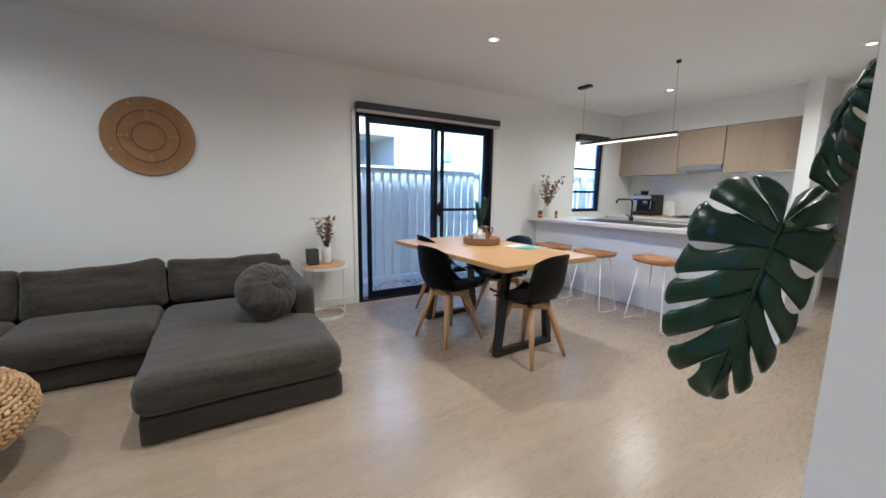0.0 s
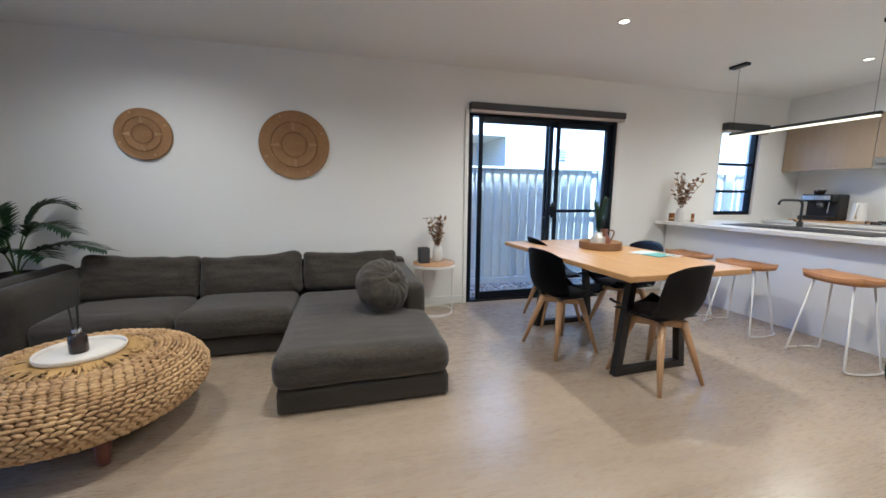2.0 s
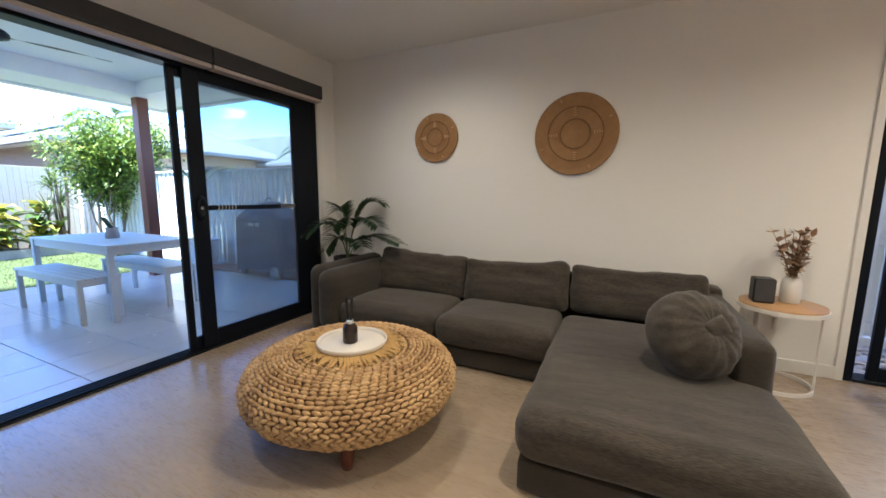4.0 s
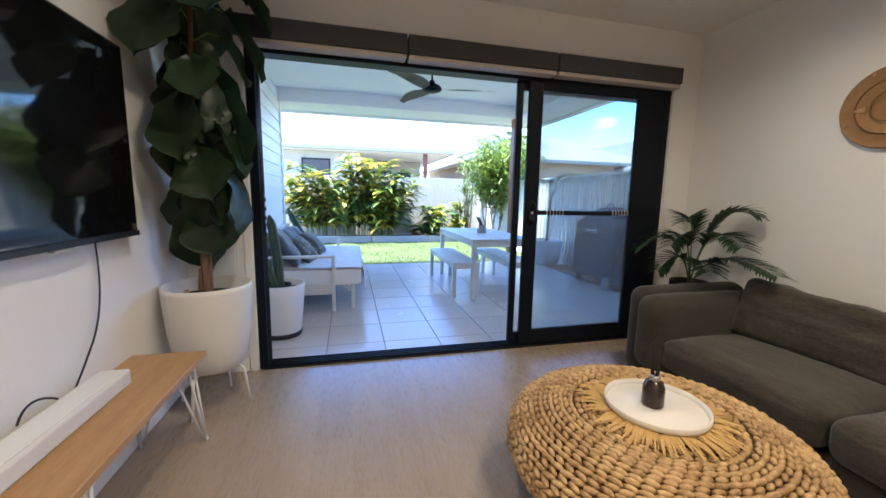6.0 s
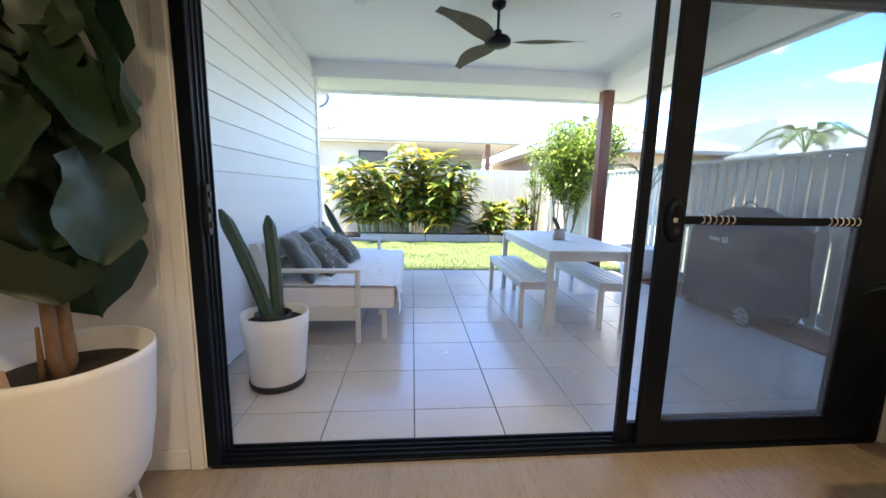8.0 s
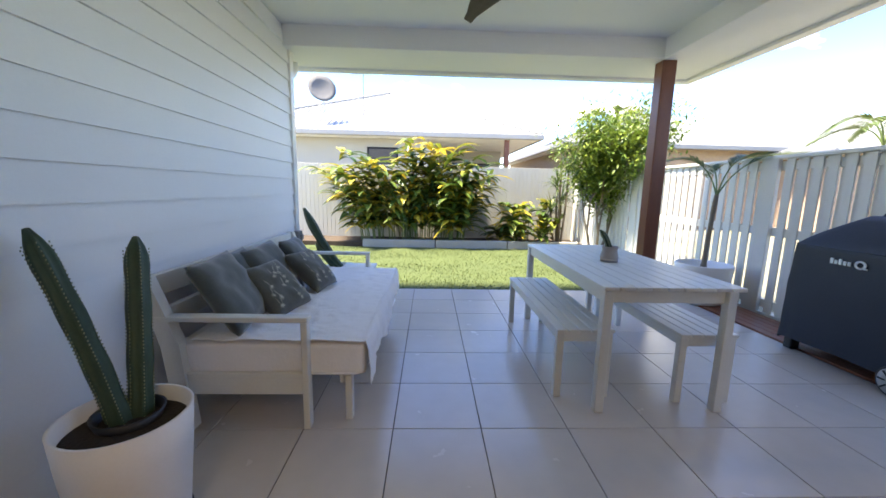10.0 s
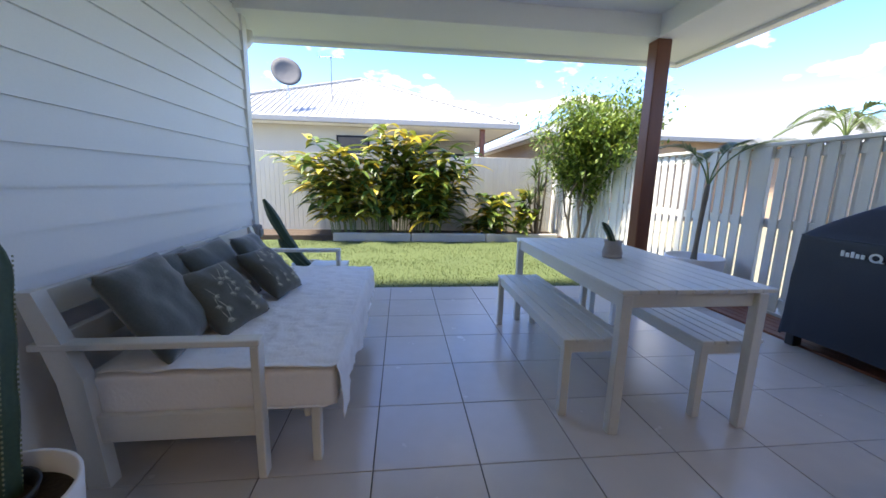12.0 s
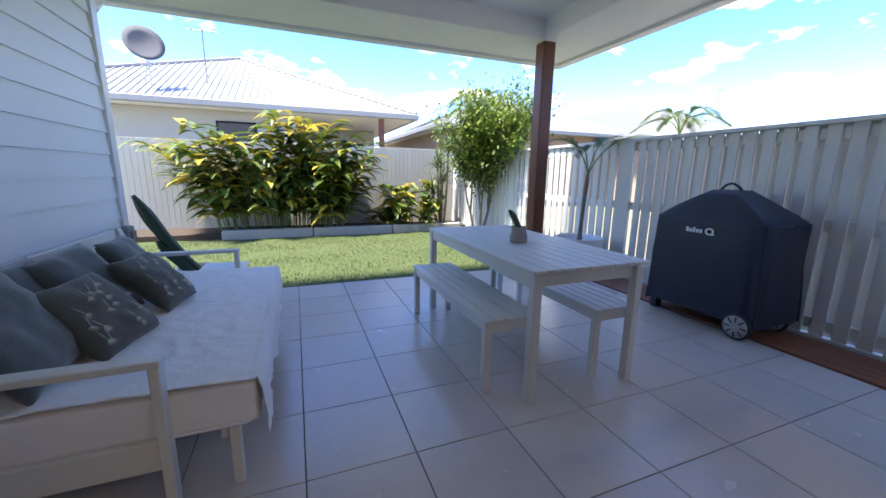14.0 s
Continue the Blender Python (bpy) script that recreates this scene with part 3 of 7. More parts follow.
for k in range(3):
    x = XG - 0.10 + 0.035 * k
    box(bm, x - 0.004, x + 0.004, DOOR_Y0 + 0.055, DOOR_Y0 + 0.062, 0.02, DOOR_H - 0.06)
part("door_frame", bm, M_BLACK, door)
bm = bmesh.new()
box(bm, XG - 0.135, XG + 0.012, DOOR_Y0 + 0.02, DOOR_Y1 - 0.02, -0.055, 0.010, 0.003)
for k in range(4):
    x = XG - 0.105 + 0.032 * k
    box(bm, x - 0.003, x + 0.003, DOOR_Y0 + 0.06, DOOR_Y1 - 0.06, 0.010, 0.024)
part("door_track", bm, M_BLACK, door)
panel(door, "sliding_leaf", "y", 2.765, 3.83, XG - 0.012, 0.026, DOOR_H - 0.05, 0.112, 0.03, M_SCREEN, 1.09, 0.12)
panel(door, "sliding_leaf", "y", 2.685, 3.80, XG - 0.050, 0.026, DOOR_H - 0.05, 0.05, 0.03)
panel(door, "sliding_leaf", "y", 2.82, 3.975, XG - 0.088, 0.026, DOOR_H - 0.05, 0.10, 0.03)
bm = bmesh.new()
box(bm, XG - 0.105, XG + 0.002, 3.80, 3.975, 0.024, DOOR_H - 0.055, 0.003)
part("corner_stile", bm, M_BLACK, door)
# oval pull with a latch, and the small clips on the mid rail
bm = bmesh.new()
t = bmesh.new()
lathe(t, [(0.001, 0.0), (0.05, 0.0), (0.055, 0.008), (0.045, 0.02), (0.035, 0.022), (0.03, 0.012), (0.001, 0.012)], 20, sx=0.75, sy=1.7, close=False)
join(bm, t, Matrix.Translation((XG + 0.003, 2.822, 1.09)) @ Matrix.Rotation(math.pi / 2, 4, "Y") @ Matrix.Rotation(math.pi / 2, 4, "Z"))
part("door_handle", bm, M_BLACK, door, "black oval pull", True)
bm = bmesh.new()
box(bm, XG + 0.014, XG + 0.020, 2.812, 2.832, 1.08, 1.10, 0.002)
part("latch", bm, M_CHROME, door)
bm = bmesh.new()
for c0 in (2.95, 3.55):
    for k in range(6):
        y = c0 + 0.028 * k
        tube(bm, [(XG + 0.006, y, 1.075), (XG + 0.012, y + 0.006, 1.085), (XG + 0.012, y + 0.006, 1.10), (XG + 0.006, y, 1.112)], 0.0022, 5)
part("clip", bm, M_WHITESTEEL, door, "row of small pale clips")
bm = bmesh.new()
box(bm, XG - 0.05, XG - 0.02, DOOR_Y0 + 0.055, DOOR_Y0 + 0.072, 1.00, 1.20, 0.003)
for z in (1.04, 1.10, 1.16):
    box(bm, XG - 0.043, XG - 0.027, DOOR_Y0 + 0.072, DOOR_Y0 + 0.080, z - 0.012, z + 0.012, 0.002)
part("strike_plate", bm, M_STEEL, door)

# dining-side sliding door
door2 = tagged(thing("door_2", "black aluminium sliding glass door, closed, beside the dining table", "sliding door"), kind="structure")
bm = bmesh.new()
for x0, x1 in ((SD_X0, SD_X0 + 0.05), (SD_X1 - 0.05, SD_X1)):
    box(bm, x0, x1, YB - 0.004, YB + 0.12, 0.0, DOOR_H, 0.004)
box(bm, SD_X0 + 0.05, SD_X1 - 0.05, YB - 0.004, YB + 0.12, DOOR_H - 0.05, DOOR_H, 0.004)
box(bm, SD_X0 + 0.05, SD_X1 - 0.05, YB - 0.006, YB + 0.13, -0.02, 0.02, 0.004)
part("door_frame", bm, M_BLACK, door2)
panel(door2, "sliding_leaf", "x", 2.05, 2.96, YB + 0.02, 0.022, DOOR_H - 0.05, 0.05, 0.03)
panel(door2, "fixed_leaf", "x", 2.90, SD_X1 - 0.05, YB + 0.075, 0.022, DOOR_H - 0.05, 0.055, 0.03)
panel(door2, "screen_leaf", "x", 3.02, SD_X1 - 0.05, YB + 0.045, 0.022, DOOR_H - 0.05, 0.05, 0.02, M_GLASS, 1.04)
bm = bmesh.new()
t = bmesh.new()
lathe(t, [(0.001, 0.0), (0.045, 0.0), (0.05, 0.01), (0.04, 0.024), (0.001, 0.026)], 18, sx=0.8, sy=1.9, close=False)
join(bm, t, Matrix.Translation((2.985, YB + 0.004, 1.05)) @ Matrix.Rotation(math.pi / 2, 4, "X"))
part("door_handle", bm, M_BLACK, door2, "black oval pull", True)


def roller_blind(name, label, along, a0, a1, at, z0, z1, deep, out):
    """A rolled-up blind in its cassette, with a pale lower rail; out is the side it stands off the wall."""
    ob = thing(name, label, "blind")
    def put(bm, s, e, d0, d1, lo, hi, bev):
        lo_d, hi_d = sorted((at + out * d0, at + out * d1))
        if along == "y":
            box(bm, lo_d, hi_d, s, e, lo, hi, bev, seg=2)
        else:
            box(bm, s, e, lo_d, hi_d, lo, hi, bev, seg=2)
    bm = bmesh.new()
    put(bm, a0, a1, 0.003, deep, z0 + 0.03, z1, 0.006)
    part("cassette", bm, M_BLIND, ob, "charcoal fabric cassette")
    bm = bmesh.new()
    put(bm, a0 + 0.004, a1 - 0.004, 0.012, deep - 0.012, z0, z0 + 0.028, 0.004)
    part("lower_rail", bm, M_BLINDTRIM, ob, "pale lower rail")
    return ob


for a0, a1 in ((0.74, 1.835), (1.845, 2.925), (2.935, 4.02)):
    roller_blind("roller_blind", "charcoal roller blind rolled up above the patio doorway", "y", a0, a1, XG, 2.085, 2.235, 0.11, 1)
roller_blind("roller_blind", "charcoal roller blind rolled up above the dining door", "x", 1.925, 3.85, YB, 2.09, 2.19, 0.085, -1)

# kitchen window: black frame, two bars, glass
win = tagged(thing("window_1", "tall black-framed kitchen window with two bars", "window"), kind="structure")
bm = bmesh.new()
x0, x1, z0, z1 = WIN
for a, b in ((x0, x0 + 0.045), (x1 - 0.045, x1)):
    box(bm, a, b, YB + 0.03, YB + 0.10, z0, z1, 0.004)
for a, b in ((z0, z0 + 0.05), (z1 - 0.05, z1), (1.28, 1.315), (1.64, 1.675)):
    box(bm, x0 + 0.045, x1 - 0.045, YB + 0.03, YB + 0.10, a, b, 0.004)
part("window_frame", bm, M_BLACK, win)
bm = bmesh.new()
box(bm, x0 + 0.04, x1 - 0.04, YB + 0.062, YB + 0.068, z0 + 0.04, z1 - 0.04)
part("pane", bm, M_GLASS, win).visible_shadow = False
roller_blind("roller_blind", "dark roller blind rolled up above the kitchen window", "x", 5.40, 6.12, YB, 2.05, 2.17, 0.09, -1)

# ---- patio shell ----
bm = bmesh.new()
box(bm, -40, XG - 0.11, -30, 40, -0.40, -0.14)
box(bm, XG - 0.11, 30, YB + 0.17, 40, -0.40, -0.14)
box(bm, -300, -40, -300, 300, -0.44, -0.16)
box(bm, -40, 300, 40, 300, -0.44, -0.16)
setting("ground", bm, M_GROUND, "dry suburban ground", "ground")
bm = bmesh.new()
box(bm, LAWN_X + 0.02, XG - 0.136, YT - 0.10, 5.02, -0.20, PATIO_Z - 0.006)
patio = setting("patio_floor", bm, M_GROUT, "grey porcelain tiled patio floor", "patio")
bm = bmesh.new()
box(bm, ROOF_X - 0.10, XG - 0.10, YT - 0.14, YT - 0.03, -0.2, 2.9)
box(bm, ROOF_X - 0.10, XG - 0.10, -4.0, YT - 0.14, -0.2, 2.9)
clad = setting("wall_clad", bm, M_CLAD, "pale grey-white weatherboard patio wall", "wall")
bm = bmesh.new()
box(bm, ROOF_X - 0.115, ROOF_X - 0.02, YT - 0.035, YT + 0.012, PATIO_Z, 2.58, 0.003)
part("corner_board", bm, M_TRIM, clad, "white corner board")
# ceiling, perimeter beams and the eave soffit beyond them
bm = bmesh.new()
box(bm, ROOF_X + 0.09, XG - 0.10, YT - 0.03, 4.28, 2.78, 2.86)
setting("patio_ceiling", bm, M_SOFFIT, "white sheeted patio ceiling", "ceiling")
bm = bmesh.new()
box(bm, ROOF_X - 0.09, ROOF_X + 0.09, YT - 0.03, 4.46, 2.58, 2.88, 0.004)
box(bm, ROOF_X + 0.09, XG - 0.10, 4.28, 4.46, 2.58, 2.88, 0.004)
setting("patio_beam", bm, M_SOFFIT, "white painted perimeter beam", "beam")
bm = bmesh.new()
box(bm, -6.58, ROOF_X - 0.09, -4.0, 5.0, 2.60, 2.66)
box(bm, ROOF_X - 0.09, XG - 0.1, 4.46, 5.0, 2.60, 2.66)
box(bm, XG - 0.1, 9.2, YB + 0.165, 4.62, 2.60, 2.66)
setting("eave_soffit", bm, M_SOFFIT, "white eave soffit", "soffit")
bm = bmesh.new()
box(bm, -6.70, -6.58, -4.0, 5.12, 2.57, 2.72, 0.01)
box(bm, -6.58, -2.18, 5.0, 5.12, 2.57, 2.72, 0.01)
box(bm, -2.18, 9.2, 4.88, 5.0, 2.57, 2.72, 0.01)
setting("roof_gutter", bm, M_TRIM, "white metal gutter along the eave", "gutter")
bm = bmesh.new()
bm.faces.new([bm.verts.new(p) for p in ((-6.66, -4, 2.72), (-6.66, 5.08, 2.72), (-2.0, 0.4, 4.6), (-2.0, -4, 4.6))])
bm.faces.new([bm.verts.new(p) for p in ((-6.66, 5.08, 2.72), (-2.2, 5.08, 2.72), (-2.0, 0.4, 4.6))])
bm.faces.new([bm.verts.new(p) for p in ((-2.2, 4.98, 2.72), (9.2, 4.98, 2.72), (9.2, 0.4, 4.6), (-2.0, 0.4, 4.6))])
box(bm, -2.0, 9.2, -4.0, 0.4, 4.55, 4.6)
setting("house_roof", bm, M_WHITEROOF)

bm = bmesh.new()
box(bm, ROOF_X - 0.075, ROOF_X + 0.075, 4.285, 4.435, PATIO_Z - 0.05, 2.58, 0.008)
setting("patio_post", bm, M_POST, "red-brown stained square timber post", "post")

# lawn, garden bed and kerb
bm = bmesh.new()
bmesh.ops.create_grid(bm, x_segments=30, y_segments=50, size=1.0)
for v in bm.verts:
    v.co = Vector((-8.9 + v.co.x * 2.34, 1.2 + v.co.y * 4.3, LAWN_Z + 0.02 * noise.noise(Vector((v.co.x * 4, v.co.y * 6, 0)))))
setting("lawn", bm, M_LAWN, "green mown lawn", "lawn", True)
bm = bmesh.new()
box(bm, -11.3, -10.33, -3.0, 5.5, -0.3, 0.0)
setting("garden_bed", bm, M_MULCH, "dark mulched garden bed", "garden bed")
bm = bmesh.new()
for y in (0.42, 2.06, 3.70):
    box(bm, -10.34, -10.20, y, y + 1.62, -0.3, 0.07, 0.01)
setting("garden_kerb", bm, M_CONCRETE, "pale concrete sleeper kerb", "kerb")
bm = bmesh.new()
box(bm, -5.9, 9.0, 5.02, 6.0, -0.3, -0.12)
setting("side_strip", bm, M_CONCRETE)

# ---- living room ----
downlight = thing("downlight", "round white recessed ceiling downlight, lit warm, in a set with unseen added ones", "downlight", pose(DOWNLIGHTS_AND_FILL[0][0], DOWNLIGHTS_AND_FILL[0][1], CEIL), "ceiling downlights")
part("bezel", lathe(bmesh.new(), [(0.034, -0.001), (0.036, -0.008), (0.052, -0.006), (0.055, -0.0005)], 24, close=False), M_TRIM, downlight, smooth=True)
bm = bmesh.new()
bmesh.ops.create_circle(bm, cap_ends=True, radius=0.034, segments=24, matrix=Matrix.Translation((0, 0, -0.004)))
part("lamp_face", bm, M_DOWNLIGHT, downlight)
# fittings for the other lamps, including the unseen added ones
for x, y in DOWNLIGHTS_AND_FILL[1:]:
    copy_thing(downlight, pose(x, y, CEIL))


def woven_disc(radius, label, m):
    """A coiled grass wall basket: shallow dish of coils with dark rings and pale stitched marks."""
    ob = thing("wall_basket", label, "wall basket", m, "woven wall baskets")
    bm = bmesh.new()
    n = int(radius / 0.011)
    prof = []
    for k in range(n + 1):
        r = radius * k / n
        rim = max(0, (r - 0.8 * radius) / (0.2 * radius))
        dish = 0.012 + 0.018 * math.cos(r / radius * math.pi * 1.6) ** 2 + 0.012 * rim
        prof.append((max(r, 0.001), dish))
        if k < n:
            prof.append((r + radius / n * 0.5, dish + 0.0045))
    prof.append((radius + 0.004, 0.008))
    prof.append((radius * 0.9, 0.001))
    lathe(bm, prof, 64, close=False)
    part("coil", bm, M_COIL, ob, smooth=True)
    bm = bmesh.new()
    for q in (0.36, 0.66):
        pts = [(radius * q * math.cos(a), radius * q * math.sin(a), 0.043 - 0.012 * q) for a in (2 * math.pi * i / 48 for i in range(49))]
        tube(bm, pts, 0.0042, 6, False)
    part("dark_ring", bm, M_DARKSTITCH, ob, "dark stitched ring")
    bm = bmesh.new()
    for k in range(4):
        a = math.pi / 2 * k + 0.03
        for j, q in enumerate((0.44, 0.50, 0.56, 0.62)):
            box(bm, q * radius, q * radius + 0.010, -0.016 + 0.003 * j, 0.016 - 0.003 * j, 0.028, 0.040, 0.002, Matrix.Rotation(a, 4, "Z"))
        box(bm, 0.84 * radius, 0.92 * radius, -0.006, 0.006, 0.03, 0.040, 0.002, Matrix.Rotation(a + 0.4, 4, "Z"))
    part("stitch", bm, M_PALE, ob, "pale stitched marks")["kind"] = "stuff"
    return ob


woven_disc(0.315, "large round woven grass basket with stitched rings hung on the wall", pose(0.168, YB - 0.002, 1.685, 90, 0, 0))
woven_disc(0.218, "small round woven grass basket hung on the wall", pose(-1.065, YB - 0.002, 1.727, 90, 0, 0))

# sofa: base, arms, seat and back cushions, long chaise end
sofa = thing("sofa", "grey-brown fabric corner sofa with a chaise and loose cushions", "sofa")
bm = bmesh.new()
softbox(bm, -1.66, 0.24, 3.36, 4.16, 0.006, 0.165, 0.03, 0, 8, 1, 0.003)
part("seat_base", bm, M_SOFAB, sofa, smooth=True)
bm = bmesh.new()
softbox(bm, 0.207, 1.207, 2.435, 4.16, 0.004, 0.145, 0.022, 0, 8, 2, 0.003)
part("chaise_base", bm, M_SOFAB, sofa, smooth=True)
bm = bmesh.new()
softbox(bm, 0.190, 1.215, 2.415, 3.86, 0.135, 0.355, 0.085, 0.022, 18, 3, 0.006)
part("chaise_cushion", bm, M_SOFA, sofa, smooth=True)
for x0, x1, s in ((-1.46, -0.62, 4), (-0.61, 0.195, 5)):
    bm = bmesh.new()
    softbox(bm, x0, x1, 3.31, 3.94, 0.155, 0.355, 0.07, 0.03, 14, s, 0.008)
    part("seat_cushion", bm, M_SOFA, sofa, smooth=True)
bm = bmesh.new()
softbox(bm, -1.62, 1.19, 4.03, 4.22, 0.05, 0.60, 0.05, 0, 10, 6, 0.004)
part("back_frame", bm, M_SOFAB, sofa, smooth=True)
# loose back cushions, each slumped a little its own way
for x0, x1, s, turn, lean, drop in ((-1.47, -0.625, 7, 1.5, -15, 0.0), (-0.605, 0.215, 8, -1.5, -12, 0.012), (0.225, 1.09, 9, 1.0, -14, 0.006)):
    bm = bmesh.new()
    w = (x1 - x0) / 2
    softbox(bm, -w, w, -0.085, 0.085, 0.0, 0.37, 0.05, 0.0, 30, s, 0.020)
    for v in bm.verts:
        u, q = v.co.x / w, v.co.z / 0.37
        v.co.z -= 0.022 * max(0.0, q) * (1 - abs(u) ** 3) * (0.6 + 0.4 * math.sin(3 * u + s))
        v.co.y -= 0.035 * math.exp(-((q - 0.35) / 0.3) ** 2) * (1 - u * u)
        v.co.y += 0.012 * math.sin(9 * u + 5 * q + s) * math.exp(-((abs(u) - 0.85) / 0.2) ** 2) + 0.010 * math.sin(14 * q + 4 * u * s) * max(0.0, 0.5 - q)
    part("back_cushion", bm, M_SOFA, sofa, smooth=True, m=pose((x0 + x1) / 2, 3.935, 0.335 - drop, lean, turn, 0))
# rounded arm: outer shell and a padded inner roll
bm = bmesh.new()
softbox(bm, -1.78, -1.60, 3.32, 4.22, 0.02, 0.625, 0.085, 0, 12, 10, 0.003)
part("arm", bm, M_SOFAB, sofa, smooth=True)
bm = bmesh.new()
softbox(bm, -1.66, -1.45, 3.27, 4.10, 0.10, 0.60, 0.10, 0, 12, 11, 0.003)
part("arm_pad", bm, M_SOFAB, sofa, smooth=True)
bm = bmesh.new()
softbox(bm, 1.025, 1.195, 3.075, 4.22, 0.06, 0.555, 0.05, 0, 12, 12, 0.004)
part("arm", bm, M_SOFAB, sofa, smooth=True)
for x, y in ((-1.55, 3.42), (0.3, 2.52), (1.14, 2.52), (1.14, 4.1), (-1.55, 4.1)):
    part("foot", lathe(bmesh.new(), [(0.02, 0.0), (0.024, 0.012)], 10, Matrix.Translation((x, y, 0))), M_DARK, sofa)

# round knotted floor cushion on the chaise
bm = bmesh.new()
t = bmesh.new()
bmesh.ops.create_uvsphere(t, u_segments=72, v_segments=36, radius=1.0)
for v in t.verts:
    p = v.co
    a = math.atan2(p.y, p.x)
    rr = math.hypot(p.x, p.y)
    gather = max(0.0, p.z) ** 0.5 * rr
    k = 1 + 0.045 * (abs(math.sin(5.5 * a + 3.5 * p.z + 3.5 * noise.noise(p * 1.7))) - 0.6) * gather + 0.03 * math.sin(17 * a - 2 * p.z) * gather + 0.04 * noise.noise(p * 2.2)
    top = max(0, p.z)
    dent = 0.22 * math.exp(-(rr / 0.28) ** 2) * (1 if p.z > 0 else 0)
    v.co = Vector((p.x * k * 0.205, p.y * k * 0.205, p.z * 0.165 * k - dent * 0.165))
join(bm, t)
t = bmesh.new()
pillow(t, 0.13, 0.09, 0.07, n=8, seed=4, wrinkle=0.02)
join(bm, t, pose(0.01, 0, 0.130, 8, -12, 30))
solo("round_cushion", bm, M_SOFA, "round gathered grey-brown cushion leaning on the chaise arm", "cushion", pose(0.870, 3.10, 0.552, 58, 10, 26), smooth=True)

# ---- woven coffee table ----
coffee = thing("coffee_table", "round bulging woven seagrass coffee table on dark wooden legs", "coffee table", pose(-0.705, 2.565, 0) @ Matrix.Diagonal((0.955, 0.955, 1.03, 1)))


def pouf(a):
    """Radius and height on the bulging shell, a from 0 (inner top) to 1 (underside)."""
    ang = math.radians(88 - 158 * a)
    return 0.30 + 0.262 * math.copysign(abs(math.cos(ang)) ** 0.86, math.cos(ang)) if a > 0.001 else 0.30, 0.252 + 0.138 * math.sin(ang)


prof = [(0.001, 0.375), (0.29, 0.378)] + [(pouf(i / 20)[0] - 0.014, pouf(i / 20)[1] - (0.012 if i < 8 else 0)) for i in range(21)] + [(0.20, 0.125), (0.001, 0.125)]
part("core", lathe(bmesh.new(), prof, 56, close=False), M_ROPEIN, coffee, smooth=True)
# each coil is a plait of short overlapping strands
verts, faces = [], []
rng = random.Random(11)
strand = bmesh.new()
bmesh.ops.create_uvsphere(strand, u_segments=7, v_segments=5, radius=1.0)
sv = [v.co.copy() for v in strand.verts]
strand.verts.index_update()
sf = [[v.index for v in f.verts] for f in strand.faces]
strand.free()


def strands(r, z, slope, wide, phase, lean):
    """One coil of long plaited strands that lean one way, each tucked under the next."""
    count = max(10, round(2 * math.pi * r / 0.043))
    for k in range(count):
        a = 2 * math.pi * (k + phase + rng.uniform(-0.05, 0.05)) / count
        out = Vector((math.cos(a), math.sin(a), 0))
        tan = Vector((-math.sin(a), math.cos(a), 0))
        nrm = (out * math.cos(slope) + Vector((0, 0, math.sin(slope)))).normalized()
        acr = tan.cross(nrm)
        tilt = lean * (0.24 + rng.uniform(-0.06, 0.06))
        lx, ly = tan * math.cos(tilt) + acr * math.sin(tilt), acr * math.cos(tilt) - tan * math.sin(tilt)
        c = out * r + Vector((0, 0, z)) + nrm * rng.uniform(-0.003, 0.002)
        s = rng.uniform(0.92, 1.08)
        at = len(verts)
        for q in sv:
            verts.append(tuple(c + lx * q.x * 0.027 * s + ly * q.y * wide * 0.50 + nrm * (q.z * 0.0115 + 0.005 * q.x * lean)))
        faces.extend([[at + i for i in f] for f in sf])


shell = [pouf(i / 400) for i in range(1, 401)]
run, k = 0.0, 0
for (r0, z0), (r1, z1) in zip(shell, shell[1:]):
    run += math.hypot(r1 - r0, z1 - z0)
    if run > 0.0205 * k:
        strands(r1, z1, math.atan2(r1 - r0, z0 - z1), 0.0205, 0.5 * k, 1 if k % 2 else -1)
        k += 1
for k in range(4):
    strands(0.215 + 0.025 * k, 0.385, math.pi / 2, 0.025, rng.random(), 1 if k % 2 else -1)
part("woven_cover", raw("woven_cover", verts, faces, M_ROPE, True), M_ROPE, coffee, "plaited seagrass coils")["kind"] = "stuff"
for k in range(3):
    a = 2 * math.pi * k / 3 - 0.98
    m = Matrix.Translation((0.40 * math.cos(a), 0.40 * math.sin(a), 0))
    part("leg", lathe(bmesh.new(), [(0.024, 0.0), (0.029, 0.03), (0.038, 0.16)], 14, m), M_REDWOOD, coffee, "dark red-brown wooden leg", True)

# raffia mat: a disc of loose fringe
verts, faces = [], []
for k in range(520):
    a, r0 = rng.uniform(0, 2 * math.pi), rng.uniform(0.12, 0.20)
    d = Vector((math.cos(a + rng.uniform(-0.2, 0.2)), math.sin(a + rng.uniform(-0.2, 0.2)), 0.10))
    blade(verts, faces, (r0 * math.cos(a), r0 * math.sin(a), 0.004 + rng.uniform(0, 0.006)), d, d.cross(Vector((0, 0, 1))), rng.uniform(0.075, 0.115), rng.uniform(0.008, 0.015), rng.uniform(0.3, 0.7), 3, 0.3)
mat_ob = thing("raffia_mat", "round fringed straw-coloured raffia mat on the coffee table", "place mat", pose(-0.705, 2.565, 0.410))
part("mat", lathe(bmesh.new(), [(0.001, 0.0), (0.20, 0.0), (0.205, 0.004), (0.001, 0.007)], 40, close=False), M_RAFFIA, mat_ob)
part("fringe", raw("fringe", verts, faces, M_RAFFIA), M_RAFFIA, mat_ob)["kind"] = "stuff"
tray = thing("serving_tray", "round cream tray with a low rim on the raffia mat", "tray", pose(-0.705, 2.565, 0.419))
